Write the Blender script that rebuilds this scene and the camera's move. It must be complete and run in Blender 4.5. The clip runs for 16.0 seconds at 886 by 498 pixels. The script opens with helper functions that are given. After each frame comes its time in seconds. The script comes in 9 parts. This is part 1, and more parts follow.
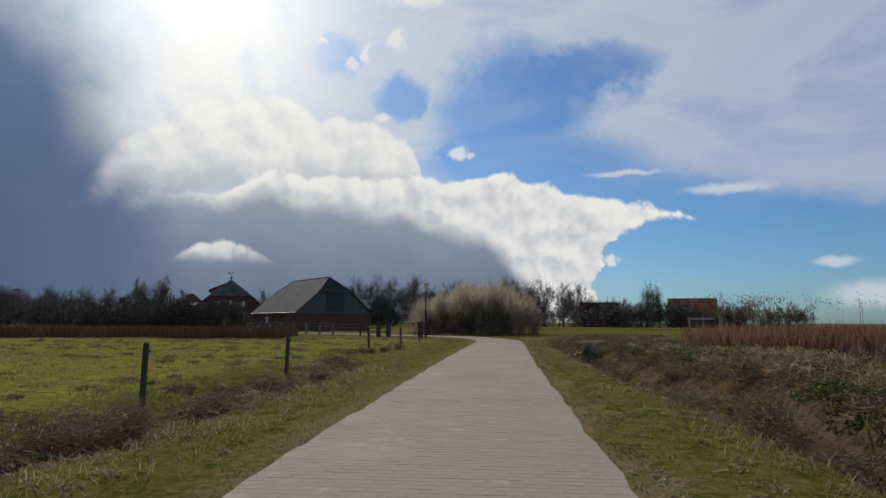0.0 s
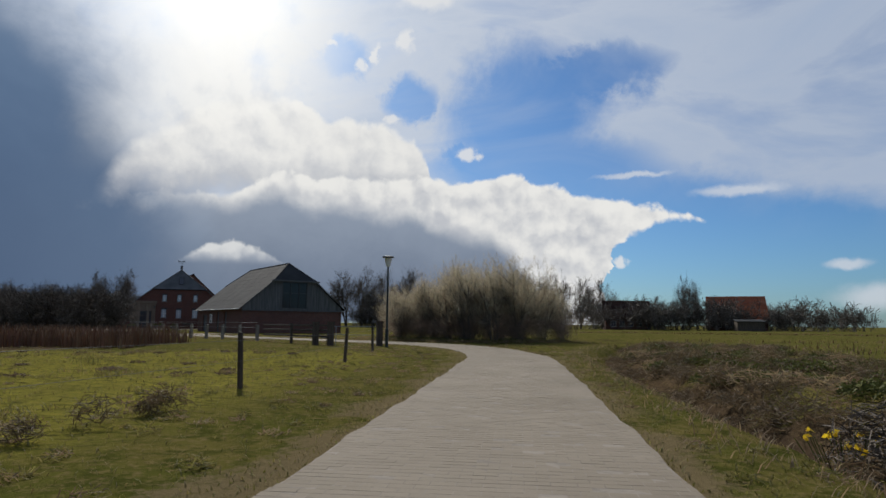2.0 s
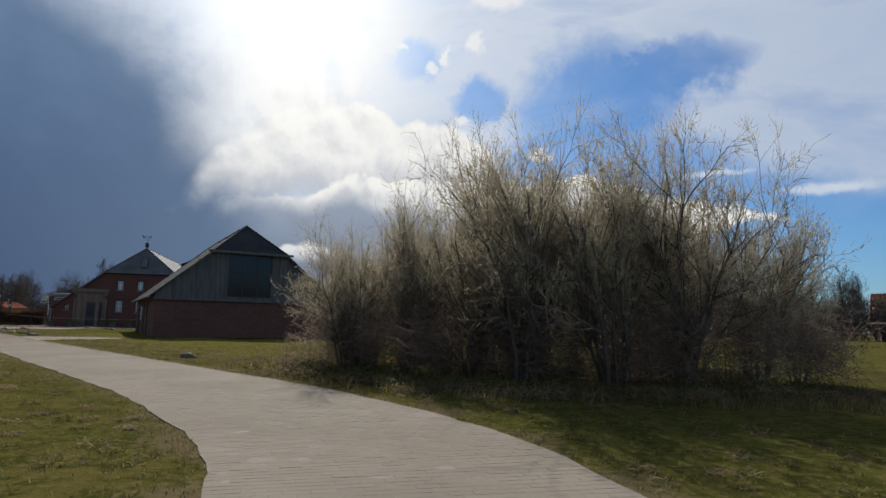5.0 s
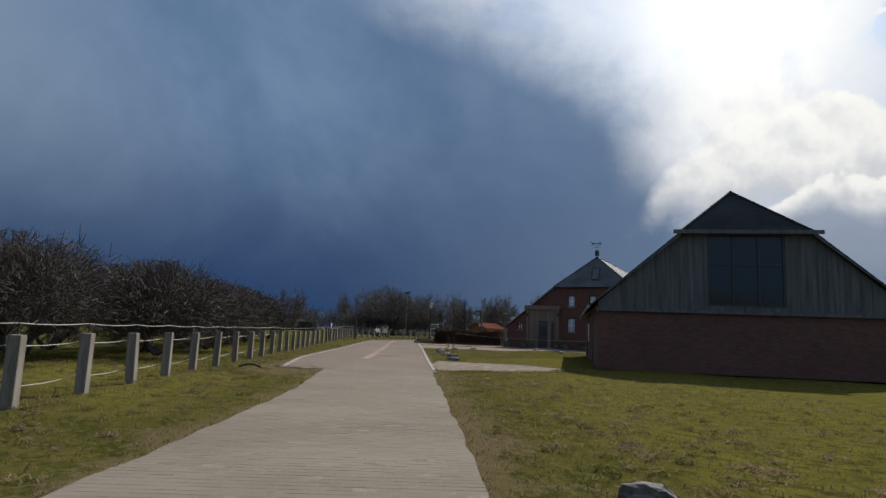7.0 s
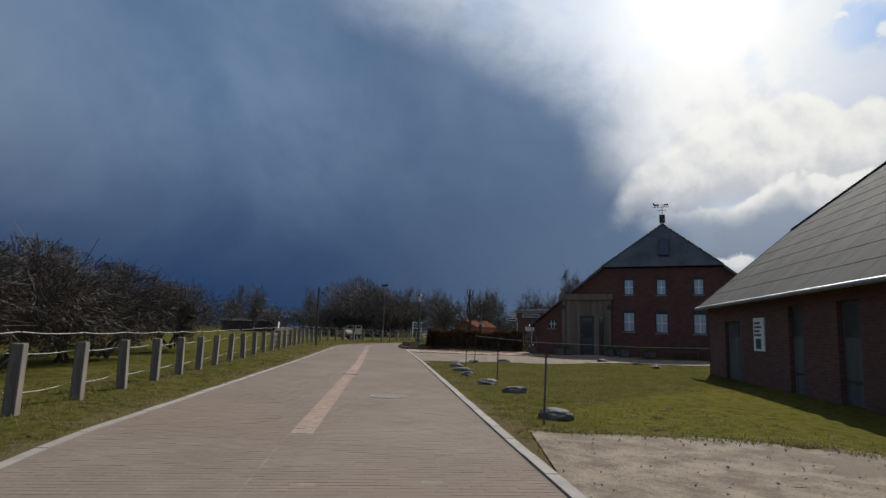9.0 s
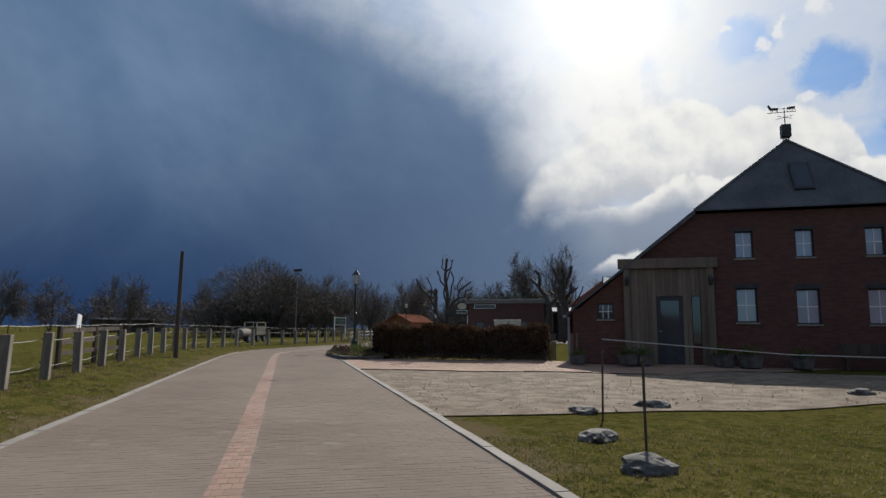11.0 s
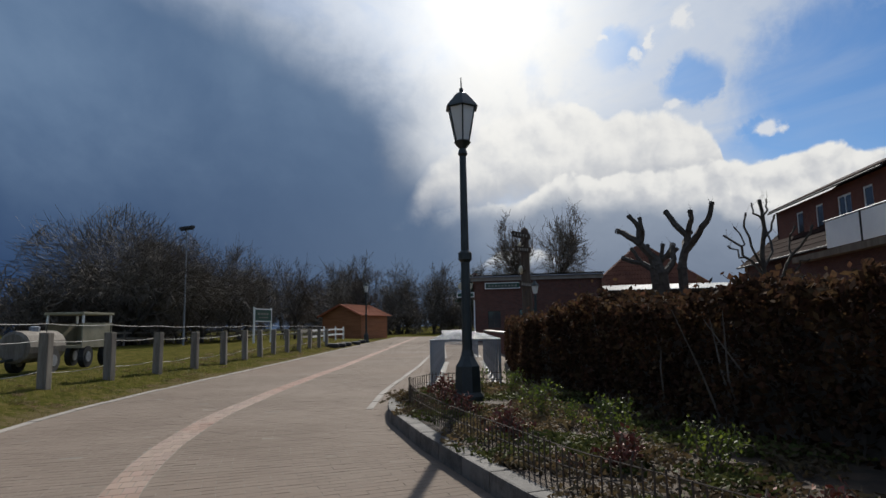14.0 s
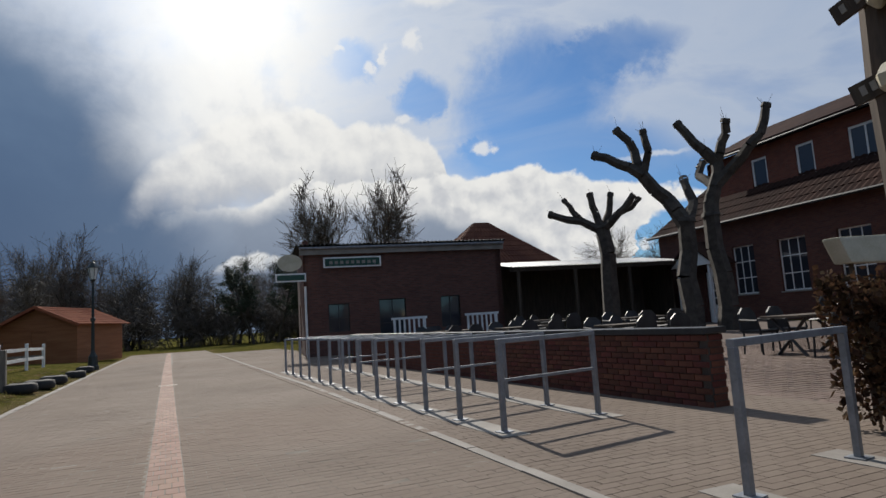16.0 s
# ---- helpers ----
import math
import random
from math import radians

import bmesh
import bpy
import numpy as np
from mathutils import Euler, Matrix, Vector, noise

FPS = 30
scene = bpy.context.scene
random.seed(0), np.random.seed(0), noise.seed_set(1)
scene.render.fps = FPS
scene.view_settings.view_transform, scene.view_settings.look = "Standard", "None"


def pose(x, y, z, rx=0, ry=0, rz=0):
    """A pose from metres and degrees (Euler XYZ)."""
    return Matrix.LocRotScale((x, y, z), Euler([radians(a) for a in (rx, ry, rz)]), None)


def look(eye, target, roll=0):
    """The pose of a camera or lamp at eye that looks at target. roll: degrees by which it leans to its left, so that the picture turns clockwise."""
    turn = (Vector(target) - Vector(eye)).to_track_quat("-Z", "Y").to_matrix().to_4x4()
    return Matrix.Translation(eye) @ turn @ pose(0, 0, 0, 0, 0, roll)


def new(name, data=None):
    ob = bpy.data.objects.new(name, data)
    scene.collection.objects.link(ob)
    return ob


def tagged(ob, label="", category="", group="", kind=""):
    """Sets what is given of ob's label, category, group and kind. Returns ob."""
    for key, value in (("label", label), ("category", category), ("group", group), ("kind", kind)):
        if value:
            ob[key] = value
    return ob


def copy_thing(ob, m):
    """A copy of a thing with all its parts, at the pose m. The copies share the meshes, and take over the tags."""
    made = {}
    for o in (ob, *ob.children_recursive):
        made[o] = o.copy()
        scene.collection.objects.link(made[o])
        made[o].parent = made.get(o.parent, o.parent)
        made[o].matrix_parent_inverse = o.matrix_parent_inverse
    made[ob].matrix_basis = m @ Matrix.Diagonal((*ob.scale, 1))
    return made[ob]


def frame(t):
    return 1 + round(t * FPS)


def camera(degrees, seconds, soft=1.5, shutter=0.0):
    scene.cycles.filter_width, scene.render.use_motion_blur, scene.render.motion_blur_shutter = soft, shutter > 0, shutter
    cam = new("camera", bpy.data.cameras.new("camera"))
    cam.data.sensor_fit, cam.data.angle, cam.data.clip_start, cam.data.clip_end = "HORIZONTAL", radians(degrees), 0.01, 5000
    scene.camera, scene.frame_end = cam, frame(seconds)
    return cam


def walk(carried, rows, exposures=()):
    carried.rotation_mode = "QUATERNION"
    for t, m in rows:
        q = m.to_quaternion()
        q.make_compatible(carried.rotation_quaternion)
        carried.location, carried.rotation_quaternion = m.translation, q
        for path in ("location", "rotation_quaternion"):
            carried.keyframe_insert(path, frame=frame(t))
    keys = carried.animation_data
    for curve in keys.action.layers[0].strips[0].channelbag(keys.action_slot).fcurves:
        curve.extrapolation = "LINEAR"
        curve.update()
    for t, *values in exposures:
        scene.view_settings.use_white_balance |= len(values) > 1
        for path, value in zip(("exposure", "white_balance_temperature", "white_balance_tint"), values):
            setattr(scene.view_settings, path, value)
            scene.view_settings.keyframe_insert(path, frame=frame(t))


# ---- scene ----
cam = camera(71.6, 16.0)
PATH = [
    (0, (16.124, 18.872, 1.289), (16.095, 20.858, 1.526), 0.2),
    (0.5, (16.504, 24.031, 1.286), (16.454, 26.016, 1.52), 0.5),
    (1, (16.896, 29.295, 1.2), (16.845, 31.28, 1.437), 0.5),
    (1.5, (17.275, 34.533, 1.177), (17.221, 36.518, 1.418), 0.4),
    (2, (17.595, 39.693, 1.206), (17.539, 41.678, 1.447), 0.5),
    (3, (18.512, 49.676, 1.2), (18.44, 51.66, 1.444), 0.9),
    (3.2, (18.643, 51.61, 1.2), (18.571, 53.594, 1.443), 0.9),
    (5.3, (17.871, 70.386, 1.298), (17.467, 72.33, 1.538), 1.6),
    (5.5, (17.412, 72.043, 1.308), (16.881, 73.957, 1.547), 1.7),
    (6, (15.564, 75.941, 1.276), (14.663, 77.708, 1.53), 2.0),
    (6.5, (13.076, 79.229, 1.262), (11.801, 80.747, 1.527), 2.1),
    (7, (9.997, 81.983, 1.261), (8.493, 83.275, 1.529), 2.2),
    (7.5, (6.565, 84.452, 1.237), (5.032, 85.708, 1.51), 1.9),
    (8, (2.747, 87.085, 1.25), (1.216, 88.342, 1.524), 2.0),
    (8.5, (-1.135, 89.864, 1.265), (-2.641, 91.152, 1.536), 2.1),
    (9, (-4.956, 92.546, 1.366), (-6.399, 93.905, 1.633), 1.6),
    (9.2, (-6.56, 93.668, 1.395), (-7.976, 95.056, 1.66), 1.5),
    (11.3, (-22.563, 105.738, 1.341), (-23.743, 107.333, 1.598), 0.1),
    (11.5, (-24.053, 106.91, 1.357), (-25.193, 108.533, 1.611), -0.2),
    (12, (-27.664, 109.632, 1.349), (-28.736, 111.301, 1.603), -0.3),
    (12.5, (-31.352, 112.434, 1.327), (-32.387, 114.127, 1.58), -0.5),
    (13, (-35.293, 115.246, 1.265), (-36.295, 116.958, 1.518), -0.8),
    (13.5, (-39.189, 118.3, 1.251), (-40.169, 120.026, 1.502), -0.9),
    (14, (-42.942, 121.214, 1.222), (-43.878, 122.964, 1.47), -1.1),
    (14.5, (-46.552, 124.25, 1.097), (-47.375, 126.056, 1.341), -1.7),
    (15, (-49.592, 127.982, 1.243), (-50.2, 129.872, 1.479), -2.3),
    (15.2, (-50.668, 129.536, 1.255), (-51.172, 131.457, 1.491), -2.6),
    (15.5, (-52.049, 131.807, 1.205), (-52.392, 133.763, 1.443), -3.1),
    (16, (-54.187, 135.455, 1.19), (-54.316, 137.438, 1.421), -3.7),
]
walk(cam, [(t, look(eye, target, roll)) for t, eye, target, roll in PATH], [(0.0, -0.05), (4.0, 0.0), (5.5, 0.15), (6.2, 0.18), (7.2, 0.06), (8.5, 0.0), (16.0, -0.03)])

# ---- world: clear sky, storm front to the left, cumulus bank, veil; one sun ----
SUN_AZ, SUN_EL = 21.0, 36.0          # degrees left of +y, above the horizon
sun = new("sun", bpy.data.lights.new("sun", "SUN"))
sun.data.energy, sun.data.angle, sun.data.color = 5.0, radians(0.6), (1.0, 0.95, 0.87)
sd = Vector((-math.sin(radians(SUN_AZ)) * math.cos(radians(SUN_EL)), math.cos(radians(SUN_AZ)) * math.cos(radians(SUN_EL)), math.sin(radians(SUN_EL))))
sun.matrix_world = look(sd * 50, (0, 0, 0))


class Nodes:
    """Short forms for building a node tree."""

    def __init__(self, tree):
        self.t, self.n, self.l = tree, tree.nodes, tree.links

    def put(self, sock, v):
        if hasattr(v, "links"):
            self.l.new(v, sock)
        else:
            sock.default_value = v

    def math(self, op, a, b=0.0, c=0.0, clamp=False):
        n = self.n.new("ShaderNodeMath")
        n.operation, n.use_clamp = op, clamp
        for s, v in zip(n.inputs, (a, b, c)):
            self.put(s, v)
        return n.outputs[0]

    def add(self, a, b):
        return self.math("ADD", a, b)

    def sub(self, a, b):
        return self.math("SUBTRACT", a, b)

    def mul(self, a, b):
        return self.math("MULTIPLY", a, b)

    def step(self, v, lo, hi, a=0.0, b=1.0):
        n = self.n.new("ShaderNodeMapRange")
        n.interpolation_type = "SMOOTHSTEP"
        for s, x in zip(n.inputs[:5], (v, lo, hi, a, b)):
            self.put(s, x)
        return n.outputs[0]

    def curve(self, v, lo, hi, pts, linear=False):
        """A function of v through (v, value) pairs, with values scaled between 0 and 100."""
        r = self.n.new("ShaderNodeValToRGB")
        r.color_ramp.interpolation = "LINEAR" if linear else "B_SPLINE"
        e = r.color_ramp.elements
        while len(e) < len(pts):
            e.new(0.5)
        for k, (x, y) in enumerate(pts):
            e[k].position = (x - lo) / (hi - lo)
            e[k].color = (y / 100, y / 100, y / 100, 1)
        self.l.new(self.step_linear(v, lo, hi), r.inputs[0])
        return self.mul(r.outputs[0], 100.0)

    def step_linear(self, v, lo, hi, a=0.0, b=1.0):
        n = self.n.new("ShaderNodeMapRange")
        for s, x in zip(n.inputs[:5], (v, lo, hi, a, b)):
            self.put(s, x)
        return n.outputs[0]

    def add_vec(self, a, b):
        n = self.n.new("ShaderNodeVectorMath")
        n.operation = "ADD"
        self.put(n.inputs[0], a)
        self.put(n.inputs[1], b)
        return n.outputs[0]

    def noise(self, vec, scale, detail=6, rough=0.55, distort=0.0, lac=2.0):
        n = self.n.new("ShaderNodeTexNoise")
        for k, v in (("Scale", scale), ("Detail", detail), ("Roughness", rough), ("Distortion", distort), ("Lacunarity", lac)):
            n.inputs[k].default_value = v
        if vec is not None:
            self.l.new(vec, n.inputs["Vector"])
        return n.outputs[0]

    def mix(self, f, a, b, kind="MIX"):
        n = self.n.new("ShaderNodeMix")
        n.data_type, n.blend_type, n.clamp_factor = "RGBA", kind, True
        for s, v in ((n.inputs[0], f), (n.inputs[6], a), (n.inputs[7], b)):
            self.put(s, (*v, 1) if isinstance(v, tuple) and len(v) == 3 else v)
        return n.outputs[2]

    def vec(self, x, y, z):
        n = self.n.new("ShaderNodeCombineXYZ")
        for s, v in zip(n.inputs, (x, y, z)):
            self.put(s, v)
        return n.outputs[0]

    def map(self, vec, scale=(1, 1, 1), loc=(0, 0, 0), rot=(0, 0, 0)):
        n = self.n.new("ShaderNodeMapping")
        n.inputs["Scale"].default_value, n.inputs["Location"].default_value, n.inputs["Rotation"].default_value = scale, loc, rot
        self.l.new(vec, n.inputs["Vector"])
        return n.outputs[0]


world = bpy.data.worlds.new("sky")
world.use_nodes = True
scene.world = world
N = Nodes(world.node_tree)
N.n.clear()
out = N.n.new("ShaderNodeOutputWorld")
bg = N.n.new("ShaderNodeBackground")
N.l.new(bg.outputs[0], out.inputs[0])
tc = N.n.new("ShaderNodeTexCoord")
D = tc.outputs["Generated"]
sx = N.n.new("ShaderNodeSeparateXYZ")
N.l.new(D, sx.inputs[0])
DX, DY, DZ = sx.outputs
AZ = N.mul(N.math("ARCTAN2", N.mul(DX, -1.0), DY), 57.2958)      # degrees, left positive
EL = N.mul(N.math("ARCSINE", DZ), 57.2958)
sky = N.n.new("ShaderNodeTexSky")
sky.sky_type, sky.sun_disc = "NISHITA", False
sky.sun_elevation, sky.sun_rotation = radians(SUN_EL), radians(-SUN_AZ)
sky.air_density, sky.dust_density, sky.ozone_density = 1.0, 0.6, 2.5
clear = N.mix(1.0, sky.outputs[0], (0.036, 0.057, 0.080), "MULTIPLY")
P = N.vec(N.mul(AZ, 0.1), N.mul(EL, 0.1), 0.0)                   # ten degrees to a unit
big = N.noise(P, 0.55, 7, 0.55, 0.4)
mid = N.noise(N.map(P, loc=(3.1, 7.7, 0)), 1.7, 8, 0.62, 0.3)
fine = N.noise(N.map(P, loc=(9.3, 1.7, 0)), 5.0, 8, 0.62, 0.2)
wob, fwob = N.sub(mid, 0.5), N.sub(fine, 0.5)


def puffs(loc, scale, detail=3.0, rough=0.55, soft=0.35):
    """Round cauliflower lumps: about 0.5 in the middle of a lump, falling towards the seams."""
    n = N.n.new("ShaderNodeTexVoronoi")
    n.feature, n.voronoi_dimensions, n.normalize = "SMOOTH_F1", "2D", True
    for k, v in (("Scale", scale), ("Detail", detail), ("Roughness", rough), ("Smoothness", soft), ("Randomness", 1.0)):
        n.inputs[k].default_value = v
    # the lattice is bent so that no lump repeats
    v = N.add_vec(N.map(P, loc=loc), N.vec(N.mul(wob, 0.22), N.mul(fwob, 0.10), 0.0))
    N.l.new(v, n.inputs["Vector"])
    return N.sub(0.55, n.outputs["Distance"])


lump = puffs((2.3, 4.7, 0), 3.6, 3.0, 0.5, 0.6)
lump_up = puffs((2.24, 4.79, 0), 3.6, 3.0, 0.5, 0.6)                          # the same lumps, a step away from the sun
relief = N.add(N.sub(lump, lump_up), N.mul(fwob, 0.25))
billow = N.add(N.mul(lump, 2.6), N.mul(fwob, 1.1))               # how far the lumps push an outline, in degrees
AZW = N.add(AZ, N.add(N.mul(wob, 5.0), N.mul(fwob, 2.0)))
ELW = N.add(EL, N.add(N.mul(wob, 4.0), N.mul(fwob, 1.6)))


def bank(rows, az=None, el=None):
    """Union of soft ovals (azimuth, elevation, half width, half height): 1 in the middle, 0 at the rim."""
    m = None
    for a, e, ra, re in rows:
        q = N.math("SQRT", N.add(N.math("POWER", N.mul(N.sub(az or AZW, a), 1 / ra), 2.0), N.math("POWER", N.mul(N.sub(el or ELW, e), 1 / re), 2.0)))
        f = N.sub(1.0, q)
        m = f if m is None else N.math("SMOOTH_MAX", m, f, 0.12)
    return m


# thin veil with blue gaps: one sheet above, another slanting down to the right
streak = N.noise(N.map(P, scale=(0.45, 1.3, 1), rot=(0, 0, 0.42), loc=(1.2, 0.4, 0)), 1.0, 9, 0.58, 0.7)
gaps = bank([(-6.0, 18.6, 7.0, 6.4), (-12.5, 22.4, 6.5, 2.4), (-8.0, 14.4, 10.0, 3.0), (4.7, 20.2, 2.6, 2.0), (11.5, 24.0, 2.6, 1.6), (-1.5, 15.2, 3.0, 1.8)], N.add(AZ, N.add(N.mul(wob, 6.0), N.mul(fwob, 3.0))), N.add(EL, N.add(N.mul(wob, 4.0), N.mul(fwob, 2.5))))
foot = N.curve(AZ, -60, 40, [(-60, 8.0), (-40, 8.5), (-32, 10.0), (-24, 12.2), (-14, 15.0), (-6, 12.0), (40, 5.0)])
sheet_m = N.step(N.sub(ELW, foot), -1.6, 1.6)
veil_m = N.mul(N.mul(sheet_m, N.step(gaps, -0.40, 0.38, 1.0, 0.0)), N.step(streak, 0.22, 0.62, 0.55, 1.0))
veil_m = N.add(veil_m, N.mul(N.mul(N.step(N.sub(ELW, foot), -4.6, -0.5), N.step(streak, 0.38, 0.70)), 0.30))
veil_c = N.mix(N.step(N.add(AZ, N.mul(EL, 0.3)), -34.0, 18.0), (0.41, 0.48, 0.60), (0.60, 0.65, 0.73))
veil_c = N.mix(N.step(streak, 0.45, 0.75, 0.0, 0.5), veil_c, (0.33, 0.43, 0.60))
thin_out = N.mul(N.step(AZ, -120.0, -55.0, 0.6, 1.0), N.step(EL, 62.0, 32.0, 0.6, 1.0))      # the sheet is thinned overhead and behind, out of view, to deepen the shadows
col = N.mix(N.mul(N.math("MINIMUM", N.mul(veil_m, 0.92), 0.92), thin_out), clear, veil_c)
# dark storm front
edge = N.curve(EL, 0, 40, [(0, 17), (5, 19), (9, 22), (12, 27), (15, 29), (18, 30), (21, 32), (24, 37), (27, 45), (30, 51), (40, 60)])
rim = N.curve(EL, 0, 40, [(0, 6.0), (10, 5.0), (14, 3.0), (18, 4.0), (22, 8.0), (30, 12.0), (40, 13.0)])
d_st = N.add(N.sub(AZ, edge), N.mul(N.add(N.add(wob, N.mul(lump, 0.25)), N.sub(big, 0.5)), N.mul(rim, 1.1)))
storm = N.step(N.math("DIVIDE", d_st, rim), -1.0, 1.3)
st_lo = N.mix(N.step(AZ, 24.0, 66.0), (0.108, 0.158, 0.248), (0.018, 0.045, 0.118))
st_hi = N.mix(N.step(N.add(big, N.mul(wob, 0.3)), 0.3, 0.75), (0.100, 0.168, 0.288), (0.152, 0.232, 0.360))
st_hi = N.mix(N.step(AZ, 66.0, 46.0, 0.0, 0.22), st_hi, (0.070, 0.105, 0.175))
st_hi = N.mix(N.step(N.add(AZ, N.mul(EL, -0.6)), 58.0, 78.0, 0.0, 0.40), st_hi, (0.30, 0.37, 0.46))
st_c = N.mix(N.step(N.add(EL, N.add(N.mul(N.sub(big, 0.5), 8.0), N.mul(wob, 1.5))), 0.5, 23.0), st_lo, st_hi)
col = N.mix(storm, col, st_c)
# sunlit upper mass: crisp crown to the right, a round head before the storm, a ragged foot
up_top = N.curve(AZ, -10, 50, [(-10, 4.0), (1.5, 6.0), (3.2, 14.5), (4.5, 16.6), (7, 17.5), (10, 17.8), (13, 18.4), (16, 19.8), (19.0, 21.6), (22.0, 22.4), (24.5, 20.6), (26.5, 18.4), (29.0, 16.2), (30.5, 13.5), (32, 10.0), (50, 4.0)], linear=True)
up_d = N.sub(N.add(up_top, billow), EL)
up_m = N.mul(N.step(up_d, -0.15, N.step(AZ, 14.0, 22.0, 0.8, 4.2)), N.step(N.add(EL, N.mul(N.add(wob, lump), 4.0)), 10.2, 14.2))
up_m = N.math("MAXIMUM", up_m, N.mul(N.mul(N.step(AZW, 6.0, 20.0), N.step(AZW, 35.0, 24.0)), N.mul(N.step(N.add(EL, N.mul(AZ, 0.25)), 19.0, 24.0, 0.0, 0.9), N.step(N.add(mid, N.mul(lump, 0.5)), 0.36, 0.66, 0.45, 1.0))))
up_l = N.add(N.add(N.mul(relief, 0.75), N.mul(wob, 0.55)), N.add(N.mul(N.sub(EL, 15.0), 0.035), N.step(up_d, 1.6, 0.0, 0.0, 0.10)))
up_c = N.mix(N.step(up_l, -0.34, 0.26), (0.60, 0.615, 0.64), (0.83, 0.825, 0.80))
up_c = N.mix(N.step(N.add(EL, N.mul(wob, 4.0)), 15.0, 10.5, 0.0, 0.75), up_c, (0.30, 0.335, 0.41))
col = N.mix(up_m, col, up_c)
# low cumulus band: one body with a lumpy crown, white above, a flat grey deck below, a tower at its end
low_top = N.curve(AZ, -30, 40, [(-30, 4.0), (-21.5, 8.3), (-20.5, 9.4), (-17.2, 10.0), (-14.8, 10.8), (-12.3, 10.9), (-9.8, 11.8), (-7.2, 12.3), (-5.6, 13.2), (-2.4, 13.0), (-0.8, 12.6), (2.4, 12.8), (4.3, 13.3), (6.7, 12.6), (8.9, 12.9), (11.5, 13.1), (13.6, 12.4), (16.6, 13.2), (19.1, 12.0), (21.0, 11.0), (26, 10.5), (40, 8.0)], linear=True)
low_bot = N.curve(N.add(AZ, N.mul(N.sub(lump, 0.2), 4.0)), -30, 40, [(-30, 12.5), (-21, 9.6), (-17, 8.9), (-14.5, 8.4), (-13.4, 7.0), (-12.9, 0.0), (40, 0.0)], linear=True)
low_d = N.sub(N.add(low_top, N.mul(billow, 0.9)), EL)
low_u = N.sub(EL, N.sub(low_bot, N.mul(billow, 0.7)))
low_m = N.mul(N.step(low_d, -0.08, 0.45), N.step(low_u, -0.1, 0.5))
low_m = N.mul(low_m, N.step(AZW, 30.0, 21.0))
thick = N.curve(AZ, -30, 40, [(-30, 20), (-10, 12), (-6, 8.5), (-3, 5.6), (1, 4.4), (6, 3.2), (11, 2.6), (16, 1.9), (19, 1.2), (22, 0.3), (40, 0.2)], linear=True)
deck_m = N.step(N.sub(N.add(low_d, N.mul(N.add(wob, N.mul(lump, -0.5)), 2.6)), thick), -1.0, 1.3)
low_l = N.add(N.add(N.mul(relief, 1.0), N.mul(wob, 0.5)), N.add(N.step(low_d, 2.4, 0.1, 0.0, 0.20), N.step(AZ, -3.0, -12.0, 0.0, 0.06)))
low_c = N.mix(N.step(low_l, -0.30, 0.30), (0.52, 0.54, 0.58), (0.83, 0.825, 0.80))
base_c = N.mix(N.step(N.add(EL, N.mul(wob, 6.0)), 1.5, 11.0), (0.150, 0.192, 0.268), (0.27, 0.32, 0.405))
low_c = N.mix(N.mul(deck_m, N.step(AZ, -13.0, -6.5, 0.35, 1.0)), low_c, base_c)
col = N.mix(low_m, col, low_c)
# small torn scraps of cloud
PAZ, PEL = N.add(AZ, N.mul(fwob, 3.4)), N.add(EL, N.mul(N.sub(lump, 0.2), 2.2))
scrap = bank([(9.7, 23.3, 0.8, 0.9), (8.0, 24.5, 0.6, 1.1), (5.4, 25.5, 1.1, 1.2), (-0.6, 15.9, 1.3, 0.75), (6.6, 18.9, 1.2, 0.6), (3.4, 29.2, 3.4, 1.1), (12.5, 25.0, 0.9, 0.35), (-14.8, 5.8, 0.8, 0.5)], PAZ, PEL)
col = N.mix(N.step(scrap, -0.05, 0.55, 0.0, 0.85), col, (0.76, 0.77, 0.78))
wisp = bank([(-24.5, 11.4, 3.6, 0.55), (-32.0, 4.9, 1.8, 0.5), (-34.5, 2.3, 4.0, 1.3), (-16.0, 13.3, 3.5, 0.3)], N.add(AZ, N.mul(wob, 3.0)), N.add(EL, N.mul(fwob, 1.2)))
col = N.mix(N.step(wisp, -0.2, 0.7, 0.0, 0.75), col, (0.62, 0.66, 0.72))
puff = N.mul(N.step(N.sub(N.add(N.curve(AZ, 12, 30, [(12, 2.0), (17.0, 5.4), (18.4, 6.1), (20.6, 6.9), (22.4, 6.5), (23.8, 5.4), (30, 2.0)], linear=True), N.mul(billow, 0.75)), EL), -0.1, 0.35), N.step(N.add(EL, N.mul(fwob, 0.5)), 4.9, 5.9))
puff_c = N.mix(N.step(N.add(EL, N.mul(relief, 2.0)), 5.2, 6.6), (0.34, 0.38, 0.45), (0.72, 0.73, 0.73))
col = N.mix(N.mul(puff, 0.92), col, puff_c)
# light round the sun behind thin cloud
dot = N.n.new("ShaderNodeVectorMath")
dot.operation = "DOT_PRODUCT"
N.l.new(D, dot.inputs[0])
GA, GE = radians(24.0), radians(31.0)
dot.inputs[1].default_value = (-math.sin(GA) * math.cos(GE), math.cos(GA) * math.cos(GE), math.sin(GE))
ang = N.mul(N.math("ARCCOSINE", N.math("MINIMUM", dot.outputs["Value"], 1.0)), 57.2958)
ang = N.add(ang, N.mul(wob, 5.0))
glow = N.mul(N.math("POWER", N.step_linear(ang, 24.0, 0.0), 2.4), 0.56)
glow = N.mul(glow, N.step(storm, 1.0, 0.0, 0.3, 1.0))
